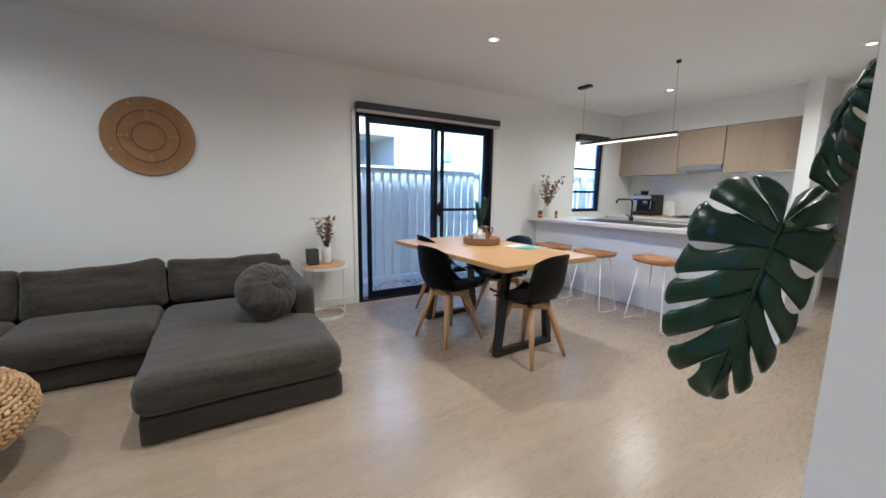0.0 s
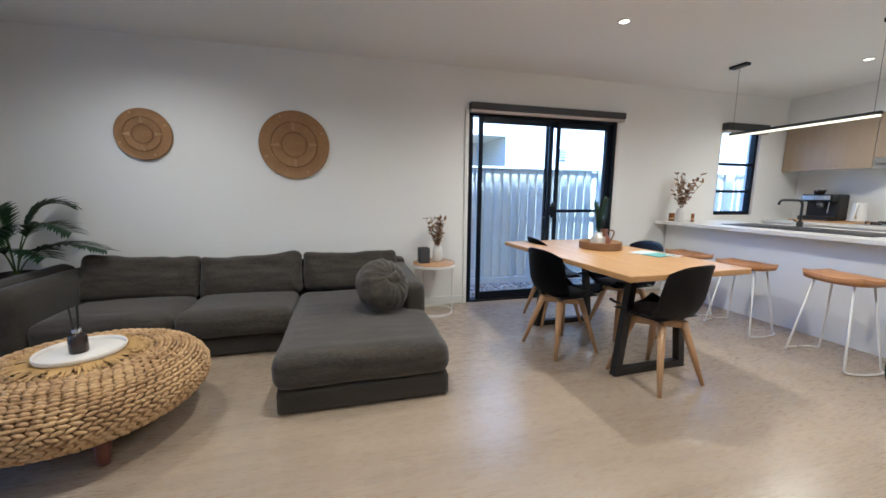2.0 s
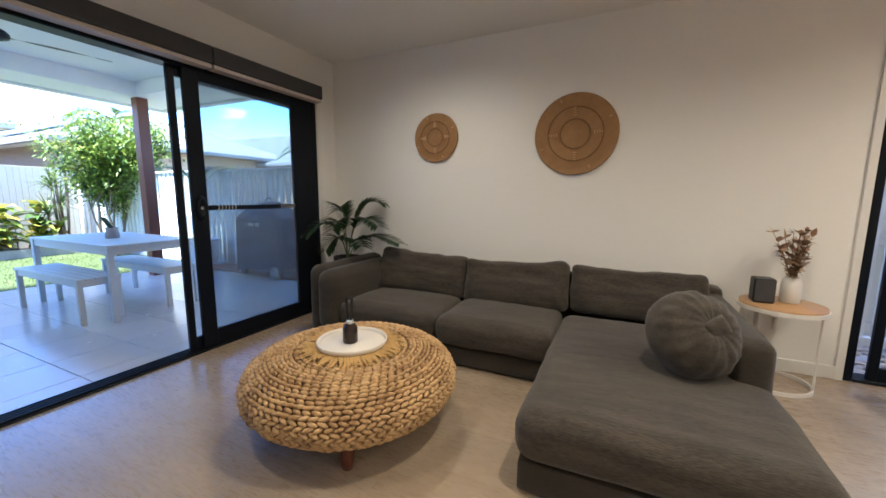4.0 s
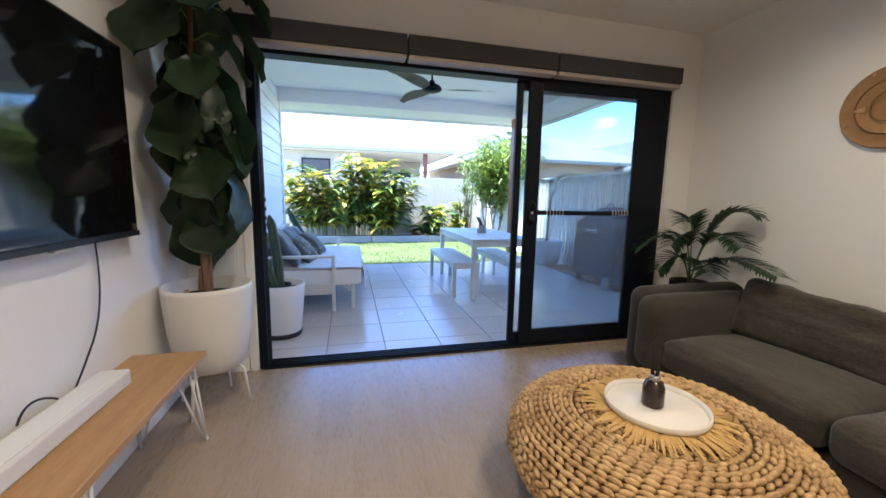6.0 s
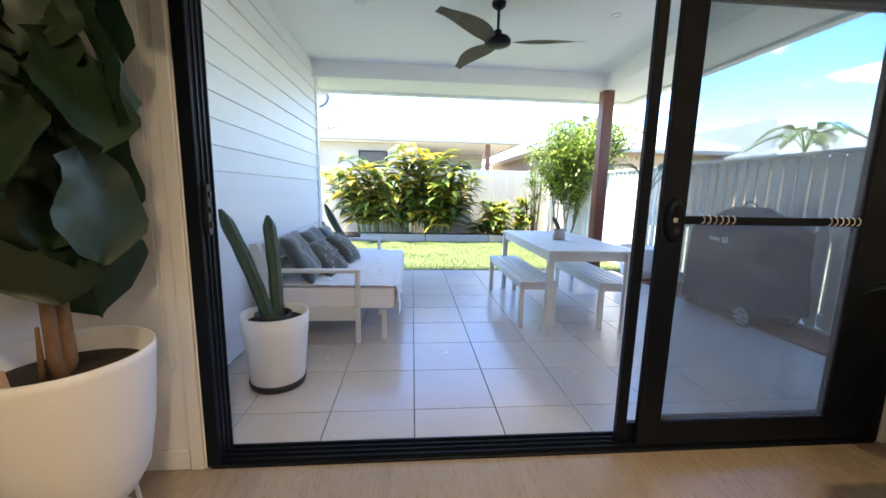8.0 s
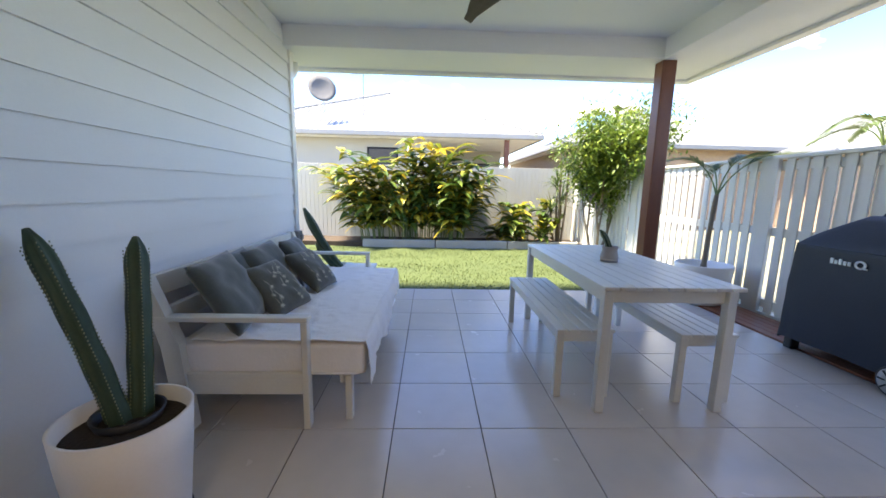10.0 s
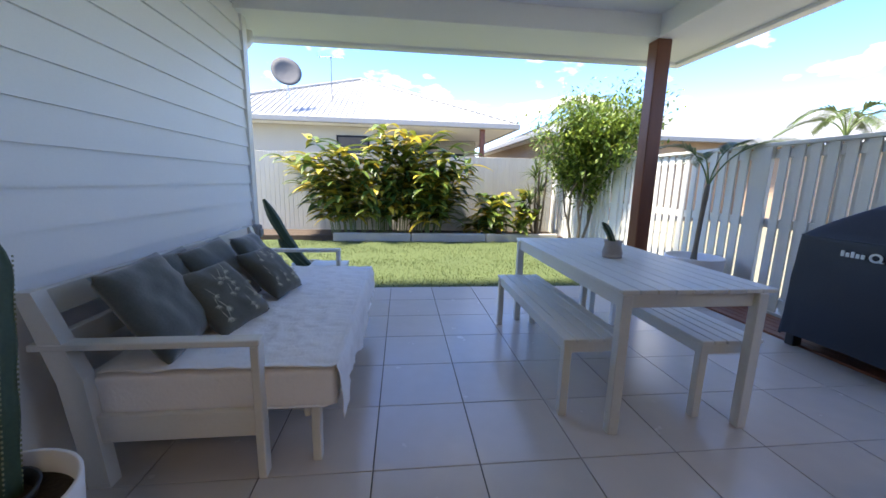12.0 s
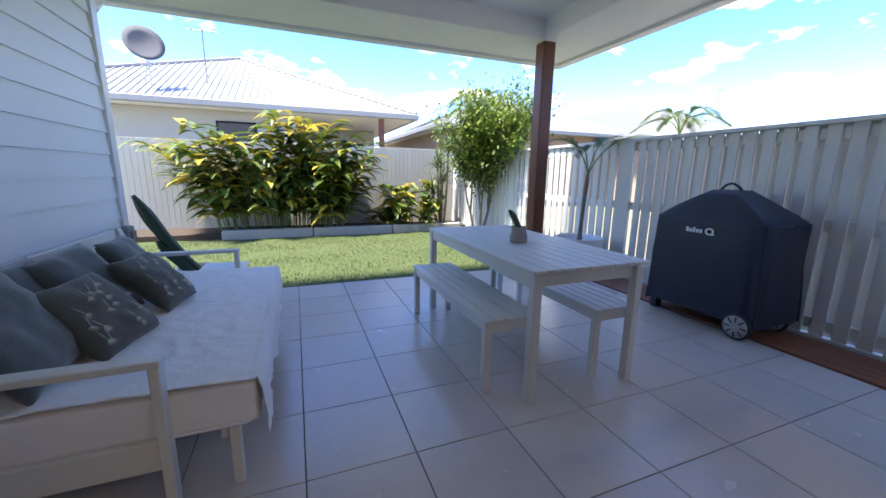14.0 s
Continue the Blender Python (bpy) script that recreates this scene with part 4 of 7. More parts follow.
part("base", lathe(bmesh.new(), [(0.001, 0.0), (0.168, 0.0), (0.172, 0.004), (0.168, 0.011), (0.001, 0.011)], 56, close=False), M_CREAM, tray, smooth=True)
part("rim", lathe(bmesh.new(), [(0.169, 0.002), (0.176, 0.005), (0.180, 0.016), (0.180, 0.027), (0.177, 0.030), (0.173, 0.028), (0.169, 0.013), (0.169, 0.002)], 56, close=False), M_CREAM, tray, smooth=True)
diff = thing("reed_diffuser", "dark smoked glass reed diffuser bottle with black sticks", "reed diffuser", pose(-0.712, 2.558, 0.4305))
part("bottle", lathe(bmesh.new(), [(0.001, 0.0), (0.036, 0.0), (0.039, 0.006), (0.038, 0.075), (0.030, 0.094), (0.016, 0.102), (0.014, 0.112), (0.001, 0.112)], 24, close=False), M_SMOKE, diff, smooth=True)
part("collar", lathe(bmesh.new(), [(0.0165, 0.100), (0.0185, 0.102), (0.0185, 0.120), (0.013, 0.121)], 20, close=False), M_CHROME, diff, "silver collar", True)
for dx, dy in ((-0.018, 0.004), (-0.008, -0.014), (0.006, 0.012), (0.014, -0.006), (0.0, 0.02)):
    part("reed", tube(bmesh.new(), [(dx * 0.3, dy * 0.3, 0.02), (dx * 1.3, dy * 1.3, 0.24)], 0.0034, 6), M_DARK, diff, "black stick")

# ---- side table with its vase and speaker ----
side = thing("side_table", "round wooden side table on a white C-shaped frame", "side table", pose(1.49, 4.05, 0))
part("tabletop", lathe(bmesh.new(), [(0.001, 0.515), (0.21, 0.515), (0.215, 0.52), (0.215, 0.535), (0.001, 0.538)], 40, close=False), M_BEECH, side, "wooden top", True)
for z, r in ((0.508, 0.222), (0.012, 0.20)):
    bm = bmesh.new()
    lathe(bm, [(r - 0.012, z - 0.011), (r, z - 0.011), (r, z + 0.013), (r - 0.012, z + 0.013), (r - 0.012, z - 0.011)], 40, close=False)
    part("ring", bm, M_WHITESTEEL, side)
for a in (-0.35, 1.9, 3.1):
    m = Matrix.Rotation(a, 4, "Z")
    part("upright", box(bmesh.new(), 0.188, 0.20, -0.012, 0.012, 0.02, 0.50, 0.002, m), M_WHITESTEEL, side)


def dried_bunch(name, label, m, height, spread, seed, count):
    """A white vase with dried stems, small leaves and a plume."""
    ob = thing(name, label, "vase", m)
    part("vase", lathe(bmesh.new(), [(0.001, 0.0), (0.046, 0.0), (0.052, 0.01), (0.052, 0.11), (0.046, 0.145), (0.036, 0.158), (0.036, 0.165), (0.030, 0.164), (0.034, 0.15), (0.001, 0.10)], 26, close=False), M_VASE, ob, "ribbed white vase", True)
    r = random.Random(seed)
    bm = bmesh.new()
    verts, faces = [], []
    for k in range(count):
        a = r.uniform(0, 2 * math.pi)
        lean = r.uniform(0.1, 1.0) * spread
        top = Vector((math.cos(a) * lean, math.sin(a) * lean, height * r.uniform(0.7, 1.0)))
        pts = bow((0, 0, 0.1), (top.x * 0.25, top.y * 0.25, top.z * 0.6), top, 6)
        tube(bm, pts, 0.0017, 4)
        for q in range(2, 7):
            for _ in range(3):
                d = Vector((r.uniform(-1, 1), r.uniform(-1, 1), r.uniform(-0.1, 1)))
                blade(verts, faces, pts[q], d, d.cross(Vector((0.3, 0.2, 1))), r.uniform(0.035, 0.065), r.uniform(0.02, 0.04), 0.2, 3)
    part("stem", bm, M_BARK, ob)
    part("dried_leaf", raw("dried_leaf", verts, faces, M_DRIED), M_DRIED, ob, "brown and cream dried leaves")["kind"] = "stuff"
    return ob


dried_bunch("dried_flower_vase", "white vase of brown dried leaves on the side table", pose(1.535, 4.08, 0.538), 0.46, 0.16, 3, 15)
spk = thing("speaker", "small black box speaker on the side table", "speaker", pose(1.38, 4.03, 0.538))
part("body", box(bmesh.new(), -0.056, 0.056, -0.05, 0.05, 0.0, 0.155, 0.012, seg=3), M_DARK, spk)
part("grille", box(bmesh.new(), -0.05, 0.05, -0.0515, -0.048, 0.01, 0.145, 0.001), M_BLIND, spk)
bm = bmesh.new()
box(bm, 1.535, 1.56, YB - 0.012, YB - 0.001, 0.29, 0.37, 0.003)
solo("wall_socket", bm, M_TRIM, "white wall power socket", "power socket")


def fronds(name, label, m, spec, leaf_mat, seed, leaf_len, stem_r=0.006, per=26, width=0.02, parent=None):
    """Arching palm fronds; each spec row is (yaw, reach, rise, droop)."""
    r = random.Random(seed)
    ob = parent or thing(name, label, "potted palm", m)
    for yaw, reach, rise, droop in spec:
        a = math.radians(yaw)
        o = Vector((math.cos(a), math.sin(a), 0))
        pts = bow((0, 0, 0), o * reach * 0.25 + Vector((0, 0, rise * 1.15)), o * reach + Vector((0, 0, rise - droop)), 14)
        part("stem", tube(bmesh.new(), pts, [stem_r * (1 - 0.75 * i / 14) for i in range(15)], 6), M_STEM, ob)
        verts, faces = [], []
        for k in range(per):
            q = 0.38 + 0.62 * k / (per - 1)
            i = min(13, int(q * 14))
            p = pts[i].lerp(pts[i + 1], q * 14 - i)
            d = (pts[i + 1] - pts[i]).normalized()
            s = d.cross(Vector((0, 0, 1))).normalized()
            ln = leaf_len * (0.55 + 0.45 * math.sin(math.pi * min(1, 0.15 + 0.8 * (q - 0.38) / 0.62))) * r.uniform(0.85, 1.1)
            for side_ in (-1, 1):
                w = (s * side_ * 0.85 + d * 0.75 + Vector((0, 0, 0.18))).normalized()
                blade(verts, faces, p, w, w.cross(Vector((0, 0, 1))), ln, width, r.uniform(0.35, 0.8), 4, 0.25)
        part("frond", raw("frond", verts, faces, leaf_mat), leaf_mat, ob)
    return ob


palm = thing("potted_palm", "dark green indoor palm in a black pot behind the sofa arm", "potted palm", pose(-1.93, 4.03, 0))
part("pot", lathe(bmesh.new(), [(0.001, 0.0), (0.11, 0.0), (0.135, 0.50), (0.135, 0.585), (0.12, 0.585), (0.12, 0.54), (0.001, 0.54)], 26, close=False), M_DARK, palm, "tall black pot", True)
fr = fronds("palm_crown", "", None, [(-20, 0.52, 0.52, 0.14), (20, 0.35, 0.62, 0.05), (-75, 0.30, 0.50, 0.16), (-120, 0.36, 0.48, 0.18), (150, 0.22, 0.58, 0.08), (-35, 0.44, 0.30, 0.10), (-100, 0.25, 0.34, 0.2), (-5, 0.62, 0.34, 0.12)], M_KENTIA, 5, 0.20, 0.006, 26, 0.026, palm)
for ob in list(palm.children):
    if ob.name.split(".")[0] in ("stem", "frond"):
        ob.location = (0.02, -0.02, 0.54)

# ---- media wall: bench, sound bar, television ----
bench = thing("media_bench", "low oak media bench on white hairpin legs", "tv bench")
part("tabletop", box(bmesh.new(), -1.57, 0.05, 0.46, 0.770, 0.413, 0.443, 0.003), M_OAKX, bench, "oak board top")


def hairpin(x, y, sx, sy):
    bm = bmesh.new()
    foot = Vector((x + sx * 0.055, y + sy * 0.02, 0.008))
    for dx, dy in ((0.0, 0.0), (-sx * 0.10, 0.0), (0.0, -sy * 0.10)):
        tube(bm, [(x + dx, y + dy, 0.413), foot + Vector((dx * 0.12, dy * 0.12, 0))], 0.0055, 8)
    lathe(bm, [(0.009, 0.0), (0.011, 0.006), (0.007, 0.014)], 10, Matrix.Translation((foot.x, foot.y, 0)))
    part("leg", bm, M_WHITESTEEL, bench, "white hairpin leg", True)


for x, y, sx, sy in ((-1.50, 0.735, -0.6, 1), (-1.50, 0.50, -0.6, -1), (-0.75, 0.735, 0.3, 0.2), (-0.02, 0.735, 0.6, 1), (-0.02, 0.50, 0.6, -1)):
    hairpin(x, y, sx, sy)
sb = thing("sound_bar", "white fabric sound bar on the media bench", "sound bar")
part("body", box(bmesh.new(), -1.275, -0.35, 0.495, 0.605, 0.444, 0.507, 0.010, seg=2), M_SOUND, sb)
part("top_panel", box(bmesh.new(), -1.262, -0.363, 0.510, 0.590, 0.507, 0.5095, 0.001), M_PANEL, sb, "smooth white top")
for x in (-1.2785, -0.3495):
    part("end_cap", box(bmesh.new(), x - 0.003, x + 0.003, 0.503, 0.597, 0.452, 0.499, 0.002), M_PANEL, sb)
tv = thing("television", "large black flat television mounted on the white wall", "television")
part("casing", box(bmesh.new(), -1.63, -0.18, 0.46, 0.505, 1.0, 1.815, 0.004), M_DARK, tv)
part("screen", box(bmesh.new(), -1.618, -0.192, 0.505, 0.508, 1.026, 1.803, 0.0), M_TV, tv)
part("lower_bezel", box(bmesh.new(), -1.63, -0.18, 0.5055, 0.511, 1.0, 1.022, 0.001), M_STEEL, tv)
part("sensor", box(bmesh.new(), -1.21, -1.11, 0.490, 0.509, 0.990, 1.0, 0.002), M_GREYWHEEL, tv)
bm = bmesh.new()
tube(bm, bow((-1.40, 0.462, 0.995), (-1.42, 0.465, 0.70), (-1.27, 0.475, 0.58), 8) + bow((-1.27, 0.475, 0.58), (-1.20, 0.48, 0.51), (-1.14, 0.487, 0.475), 6)[1:], 0.0035, 6)
solo("power_cable", bm, M_DARK, "black power cable hanging from the television", "cable")
bm = bmesh.new()
tube(bm, bow((-1.06, 0.50, 0.509), (-0.98, 0.475, 0.575), (-0.90, 0.50, 0.515), 8), 0.0035, 6)
tube(bm, bow((-1.14, 0.487, 0.475), (-1.0, 0.478, 0.455), (-0.75, 0.48, 0.449), 6), 0.0035, 6)
solo("power_cable", bm, M_DARK, "black cable looped behind the sound bar", "cable")

# ---- fiddle-leaf fig in a white planter ----
fig = thing("fiddle_leaf_fig", "tall fiddle-leaf fig in a white planter on thin legs", "potted plant", pose(-1.885, 0.69, 0) @ Matrix.Diagonal((1, 1, 1.075, 1)))
part("planter", lathe(bmesh.new(), [(0.001, 0.20), (0.09, 0.20), (0.140, 0.215), (0.175, 0.275), (0.20, 0.42), (0.218, 0.63), (0.218, 0.655), (0.210, 0.655), (0.198, 0.55), (0.001, 0.55)], 40, close=False), M_POT, fig, "white rounded planter", True)
part("soil", lathe(bmesh.new(), [(0.001, 0.592), (0.12, 0.590), (0.203, 0.584), (0.198, 0.56), (0.001, 0.56)], 30, close=False), M_SOIL, fig)
for a in (-0.30, 1.45, 3.0, 4.5):
    o = Vector((math.cos(a), math.sin(a), 0))
    part("leg", tube(bmesh.new(), [o * 0.11 + Vector((0, 0, 0.212)), o * 0.15 + Vector((0, 0, 0.205)), o * 0.165 + Vector((0, 0, 0.185)), o * 0.19 + Vector((0, 0, 0.0))], 0.0075, 8), M_WHITESTEEL, fig, "thin white metal leg", True)
bm = bmesh.new()
tube(bm, [(-0.01, -0.015, 0.57), (-0.015, 0.0, 0.62), (0.0, 0.01, 0.9)], [0.026, 0.023, 0.018], 10)
tube(bm, [(0.018, 0.01, 0.57), (0.025, 0.0, 0.65), (0.01, -0.01, 1.2), (0.02, 0.0, 1.7), (0.0, 0.02, 2.25)], [0.020, 0.018, 0.015, 0.012, 0.007], 10)
tube(bm, [(0.035, -0.03, 0.57), (0.04, -0.02, 0.74)], [0.010, 0.005], 8)
part("trunk", bm, M_BARK, fig, "brown woody trunk", True)
bm = bmesh.new()
box(bm, 0.10, 0.13, 0.06, 0.075, 0.585, 0.65, 0.003, Matrix.Rotation(0.2, 4, "X"))
part("plant_tag", bm, M_BEECH, fig)


def fiddle(r):
    """One lyre-shaped leaf, cupped and waved, as a grid with thickness to its midrib."""
    bm = bmesh.new()
    n, k = 9, 6
    ln, wd = r.uniform(0.26, 0.34), r.uniform(0.27, 0.34)
    g = []
    for i in range(n + 1):
        t = i / n
        w = wd / 2 * (math.sin(math.pi * t ** 0.72) ** 0.55) * (0.60 + 0.40 * math.sin(math.pi * (t * 1.15 - 0.35)) ** 2 * 1.0 + 0.25 * t) if 0 < t < 1 else 0.008
        row = []
        for j in range(-k, k + 1):
            s = j / k
            row.append(bm.verts.new((ln * t, w * s, 0.035 * abs(s) ** 1.5 - 0.10 * ln * 4 * t * t * 0.6 + 0.010 * math.sin(t * 15 + s * 3) * abs(s) + 0.004 * math.sin(22 * t + abs(s) * 9))))
        g.append(row)
    for i in range(n):
        for j in range(2 * k):
            bm.faces.new((g[i][j], g[i + 1][j], g[i + 1][j + 1], g[i][j + 1]))
    tube(bm, [(-0.035, 0, 0.0), (0.0, 0, -0.001), (0.5 * ln, 0, -0.003 - 0.06 * ln), (0.95 * ln, 0, -0.22 * ln)], [0.004, 0.004, 0.003, 0.001], 5)
    return bm


r = random.Random(21)
leaf_meshes = [finish(fiddle(r), "leaf", M_FIG, True) for _ in range(7)]
FIG_LEAVES = 30
for k in range(FIG_LEAVES):
    z = 1.03 + 1.42 * (k / (FIG_LEAVES - 1)) ** 0.95
    yaw = 137.5 * k + 40 + r.uniform(-22, 22)
    wall_side = math.sin(math.radians(yaw))
    lean = r.uniform(30, 80) if z < 2.25 else r.uniform(-20, 40)
    sc = 0.42 if k == 0 else r.uniform(1.0, 1.3) * (0.68 if wall_side < -0.5 else 1.0)
    sc *= 0.85 if -10 < (yaw % 360 if yaw % 360 < 300 else yaw % 360 - 360) < 100 else 1.0
    reach = r.uniform(0.04, 0.16) * (0.4 if wall_side < -0.5 else 1.0)
    c, s = math.cos(math.radians(yaw)), math.sin(math.radians(yaw))
    mm = Matrix.Translation((0.012 + reach * c, reach * s, z)) @ Matrix.Rotation(math.radians(yaw), 4, "Z") @ Matrix.Rotation(math.radians(lean), 4, "Y") @ Matrix.Rotation(r.uniform(-0.5, 0.5), 4, "X") @ Matrix.Scale(sc, 4)
    lf = part("leaf", leaf_meshes[k % 7], M_FIG, fig, m=mm)
    part("petiole", tube(bmesh.new(), [(0.012, 0, z - 0.03), (0.012 + reach * c * 0.6, reach * s * 0.6, z + 0.015), (0.012 + reach * c, reach * s, z)], 0.0045, 5), M_STEM, lf, m=mm.inverted())
for k in range(9):
    z, yaw = 1.05 + 0.085 * k, (30, 75, 5, 55, 95, 20, 60, 40, 80)[k]
    mm = Matrix.Translation((0.03, 0.03, z)) @ Matrix.Rotation(math.radians(yaw), 4, "Z") @ Matrix.Rotation(math.radians(r.uniform(58, 78)), 4, "Y") @ Matrix.Rotation(r.uniform(-0.5, 0.5), 4, "X") @ Matrix.Scale(r.uniform(0.75, 0.95), 4)
    part("leaf", leaf_meshes[(k * 3) % 7], M_FIG, fig, m=mm)
# blind cord beside the doorway
bm = bmesh.new()
for dx in (0.0, 0.018):
    tube(bm, [(XG + 0.035, 0.735 + dx, 2.10), (XG + 0.035, 0.735 + dx, 0.53)], 0.0016, 5)
box(bm, XG + 0.018, XG + 0.026, 0.728, 0.762, 0.47, 0.535, 0.002)
tube(bm, [(XG + 0.03, 0.733, 0.50), (XG + 0.045, 0.733, 0.475), (XG + 0.045, 0.758, 0.475), (XG + 0.03, 0.758, 0.50)], 0.003, 6)
solo("blind_cord", bm, M_TRIM, "white blind cord with a wall clip", "blind cord")

# ---- dining ----
table = thing("dining_table", "oiled oak dining table on black steel trapezoid legs", "dining table", pose(2.655, 2.945, 0, 0, 0, 2.0) @ Matrix.Diagonal((0.945, 0.985, 1, 1)) @ Matrix.Translation((-2.765, -2.98, 0)))
bm = bmesh.new()
box(bm, 2.25, 3.28, 2.15, 3.81, 0.735, 0.772, 0.004)
part("tabletop", bm, M_OAK, table, "oiled oak top")
for y in (2.44, 3.48):
    bm = bmesh.new()
    w = 0.027
    for pts in (((2.47, 0.03), (2.56, 0.715)), ((3.07, 0.03), (2.98, 0.715))):
        (xa, za), (xb, zb) = pts
        vs = [bm.verts.new((xa + sx * w, y + sy * w, 0.0)) for sx, sy in ((-1, -1), (1, -1), (1, 1), (-1, 1))]
        us = [bm.verts.new((xb + sx * w, y + sy * w, 0.735)) for sx, sy in ((-1, -1), (1, -1), (1, 1), (-1, 1))]
        for k in range(4):
            bm.faces.new((vs[k], vs[(k + 1) % 4], us[(k + 1) % 4], us[k]))
        bm.faces.new(vs[::-1])
        bm.faces.new(us)
    box(bm, 2.50, 3.04, y - w + 0.001, y + w - 0.001, 0.001, 0.05)
    box(bm, 2.50, 3.04, y - w + 0.001, y + w - 0.001, 0.69, 0.7345)
    part("leg_frame", bm, M_STEEL, table, "black steel leg frame")

# moulded chair, facing +x at its own origin
chair = thing("dining_chair", "black moulded shell dining chair with a seat pad on beech legs", "chair", pose(2.28, 2.925, 0, 0, 0, 8), "chairs round the table")
bm = bmesh.new()
NU, NV = 14, 16
prof = [(0.235, 0.455), (0.225, 0.475), (0.15, 0.455), (0.02, 0.435), (-0.10, 0.44), (-0.165, 0.475), (-0.20, 0.545), (-0.225, 0.65), (-0.245, 0.76), (-0.262, 0.83)]
rows = []
for i in range(NV + 1):
    q = i / NV * (len(prof) - 1)
    a = min(len(prof) - 2, int(q))
    px, pz = [prof[a][c] + (prof[a + 1][c] - prof[a][c]) * (q - a) for c in (0, 1)]
    t = i / NV
    half = 0.205 if t < 0.3 else 0.215 + 0.02 * math.sin((t - 0.3) * 3) if t < 0.7 else 0.228 - 0.16 * (t - 0.7) ** 1.4
    rowv = []
    for j in range(NU + 1):
        s = 2 * j / NU - 1
        lift = 0.055 * abs(s) ** 2.6 if t < 0.55 else 0.0
        curl = 0.06 * abs(s) ** 2.2 if t >= 0.42 else 0.06 * abs(s) ** 2.2 * max(0, (t - 0.2) / 0.22)
        top = -0.045 * abs(s) ** 3 if t > 0.95 else 0.012 * math.cos(s * math.pi) if t > 0.9 else 0
        rowv.append(bm.verts.new((px + curl, half * s, pz + lift * (1 - max(0, t - 0.3)) + top)))
    rows.append(rowv)
for a, b in zip(rows, rows[1:]):
    for j in range(NU):
        bm.faces.new((a[j], a[j + 1], b[j + 1], b[j]))
bmesh.ops.solidify(bm, geom=bm.faces[:], thickness=0.012)
part("shell", bm, M_SHELL, chair, "black moulded shell", True)
bm = bmesh.new()
pillow(bm, 0.36, 0.37, 0.05, Matrix.Translation((0.035, 0, 0.462)), 10, 0.5, 2, 0.002, 1.0)
part("seat_pad", bm, M_PAD, chair, "black padded seat", True)
bm = bmesh.new()
box(bm, -0.15, 0.17, -0.02, 0.02, 0.375, 0.422, 0.006, Matrix.Rotation(0.78, 4, "Z"))
box(bm, -0.15, 0.17, -0.019, 0.019, 0.376, 0.421, 0.006, Matrix.Rotation(-0.78, 4, "Z"))
part("brace", bm, M_BEECH, chair, "crossed beech brace")
for sx, sy in ((1, 1), (1, -1), (-1, 1), (-1, -1)):
    bm = bmesh.new()
    p0, p1 = Vector((sx * 0.10, sy * 0.10, 0.42)), Vector((sx * 0.205, sy * 0.205, 0.0))
    tube(bm, [p0, p0.lerp(p1, 0.5), p1], [0.026, 0.021, 0.0125], 10)
    part("leg", bm, M_BEECH, chair, "tapered beech leg", True)
for x, y, rz in ((2.63, 2.315, 98), (2.60, 3.575, -3), (3.02, 3.10, 176)):
    copy_thing(chair, pose(x, y, 0, 0, 0, rz))

wt = thing("wicker_tray", "round tan wicker tray on the dining table", "tray", pose(2.775, 3.14, 0.7725))
bm = bmesh.new()
lathe(bm, [(0.001, 0.0), (0.165, 0.0), (0.172, 0.01), (0.172, 0.055), (0.166, 0.062), (0.160, 0.055), (0.158, 0.012), (0.001, 0.010)], 44, close=False)
part("body", bm, M_WICKER, wt, smooth=True)
bm = bmesh.new()
for z in (0.012, 0.024, 0.036, 0.048, 0.060):
    tube(bm, [(0.171 * math.cos(a), 0.171 * math.sin(a), z) for a in (2 * math.pi * i / 44 for i in range(45))], 0.0055, 6, False)
part("coil", bm, M_WICKER, wt, smooth=True)
fv = thing("frond_vase", "ribbed pale glass vase with stiff green palm leaves", "vase", pose(2.725, 3.11, 0.783))
part("vase", lathe(bmesh.new(), [(0.001, 0.0)] + [(0.058 + 0.003 * (i % 2), 0.004 + 0.008 * i) for i in range(12)] + [(0.032, 0.108), (0.034, 0.132), (0.028, 0.132), (0.026, 0.11), (0.001, 0.10)], 26, close=False), M_VASE, fv, "ribbed pale vase", True)
for yaw, ln, lean in ((20, 0.26, 0.3), (140, 0.25, 0.25), (-70, 0.27, 0.2), (-150, 0.23, 0.4), (80, 0.24, 0.35)):
    a = math.radians(yaw)
    o = Vector((math.cos(a) * lean, math.sin(a) * lean, 1)).normalized()
    verts, faces = [], []
    for k in range(15):
        p = o * (0.05 + ln * k / 14)
        sd = o.cross(Vector((math.cos(a + 1.2), math.sin(a + 1.2), 0.1))).normalized()
        for sg in (-1, 1):
            w = (sd * sg + o * 0.6).normalized()
            blade(verts, faces, p, w, w.cross(o), 0.075 * (1 - 0.35 * abs(k / 14 - 0.4)), 0.019, 0.3, 3)
    part("leaf", raw("leaf", verts, faces, M_KENTIA), M_KENTIA, fv, m=pose(0, 0, 0.10))
jug = thing("terracotta_jug", "glazed brown terracotta jug with a loop handle", "jug", pose(2.835, 3.18, 0.783))
part("body", lathe(bmesh.new(), [(0.001, 0.0), (0.045, 0.0), (0.058, 0.02), (0.060, 0.05), (0.044, 0.09), (0.030, 0.12), (0.032, 0.155), (0.026, 0.155), (0.024, 0.12), (0.001, 0.11)], 26, close=False), M_TERRA, jug, smooth=True)
part("handle", tube(bmesh.new(), bow((0.028, -0.012, 0.14), (0.115, -0.05, 0.165), (0.056, -0.022, 0.055), 10), 0.0065, 8), M_TERRA, jug, smooth=True)
bm = bmesh.new()
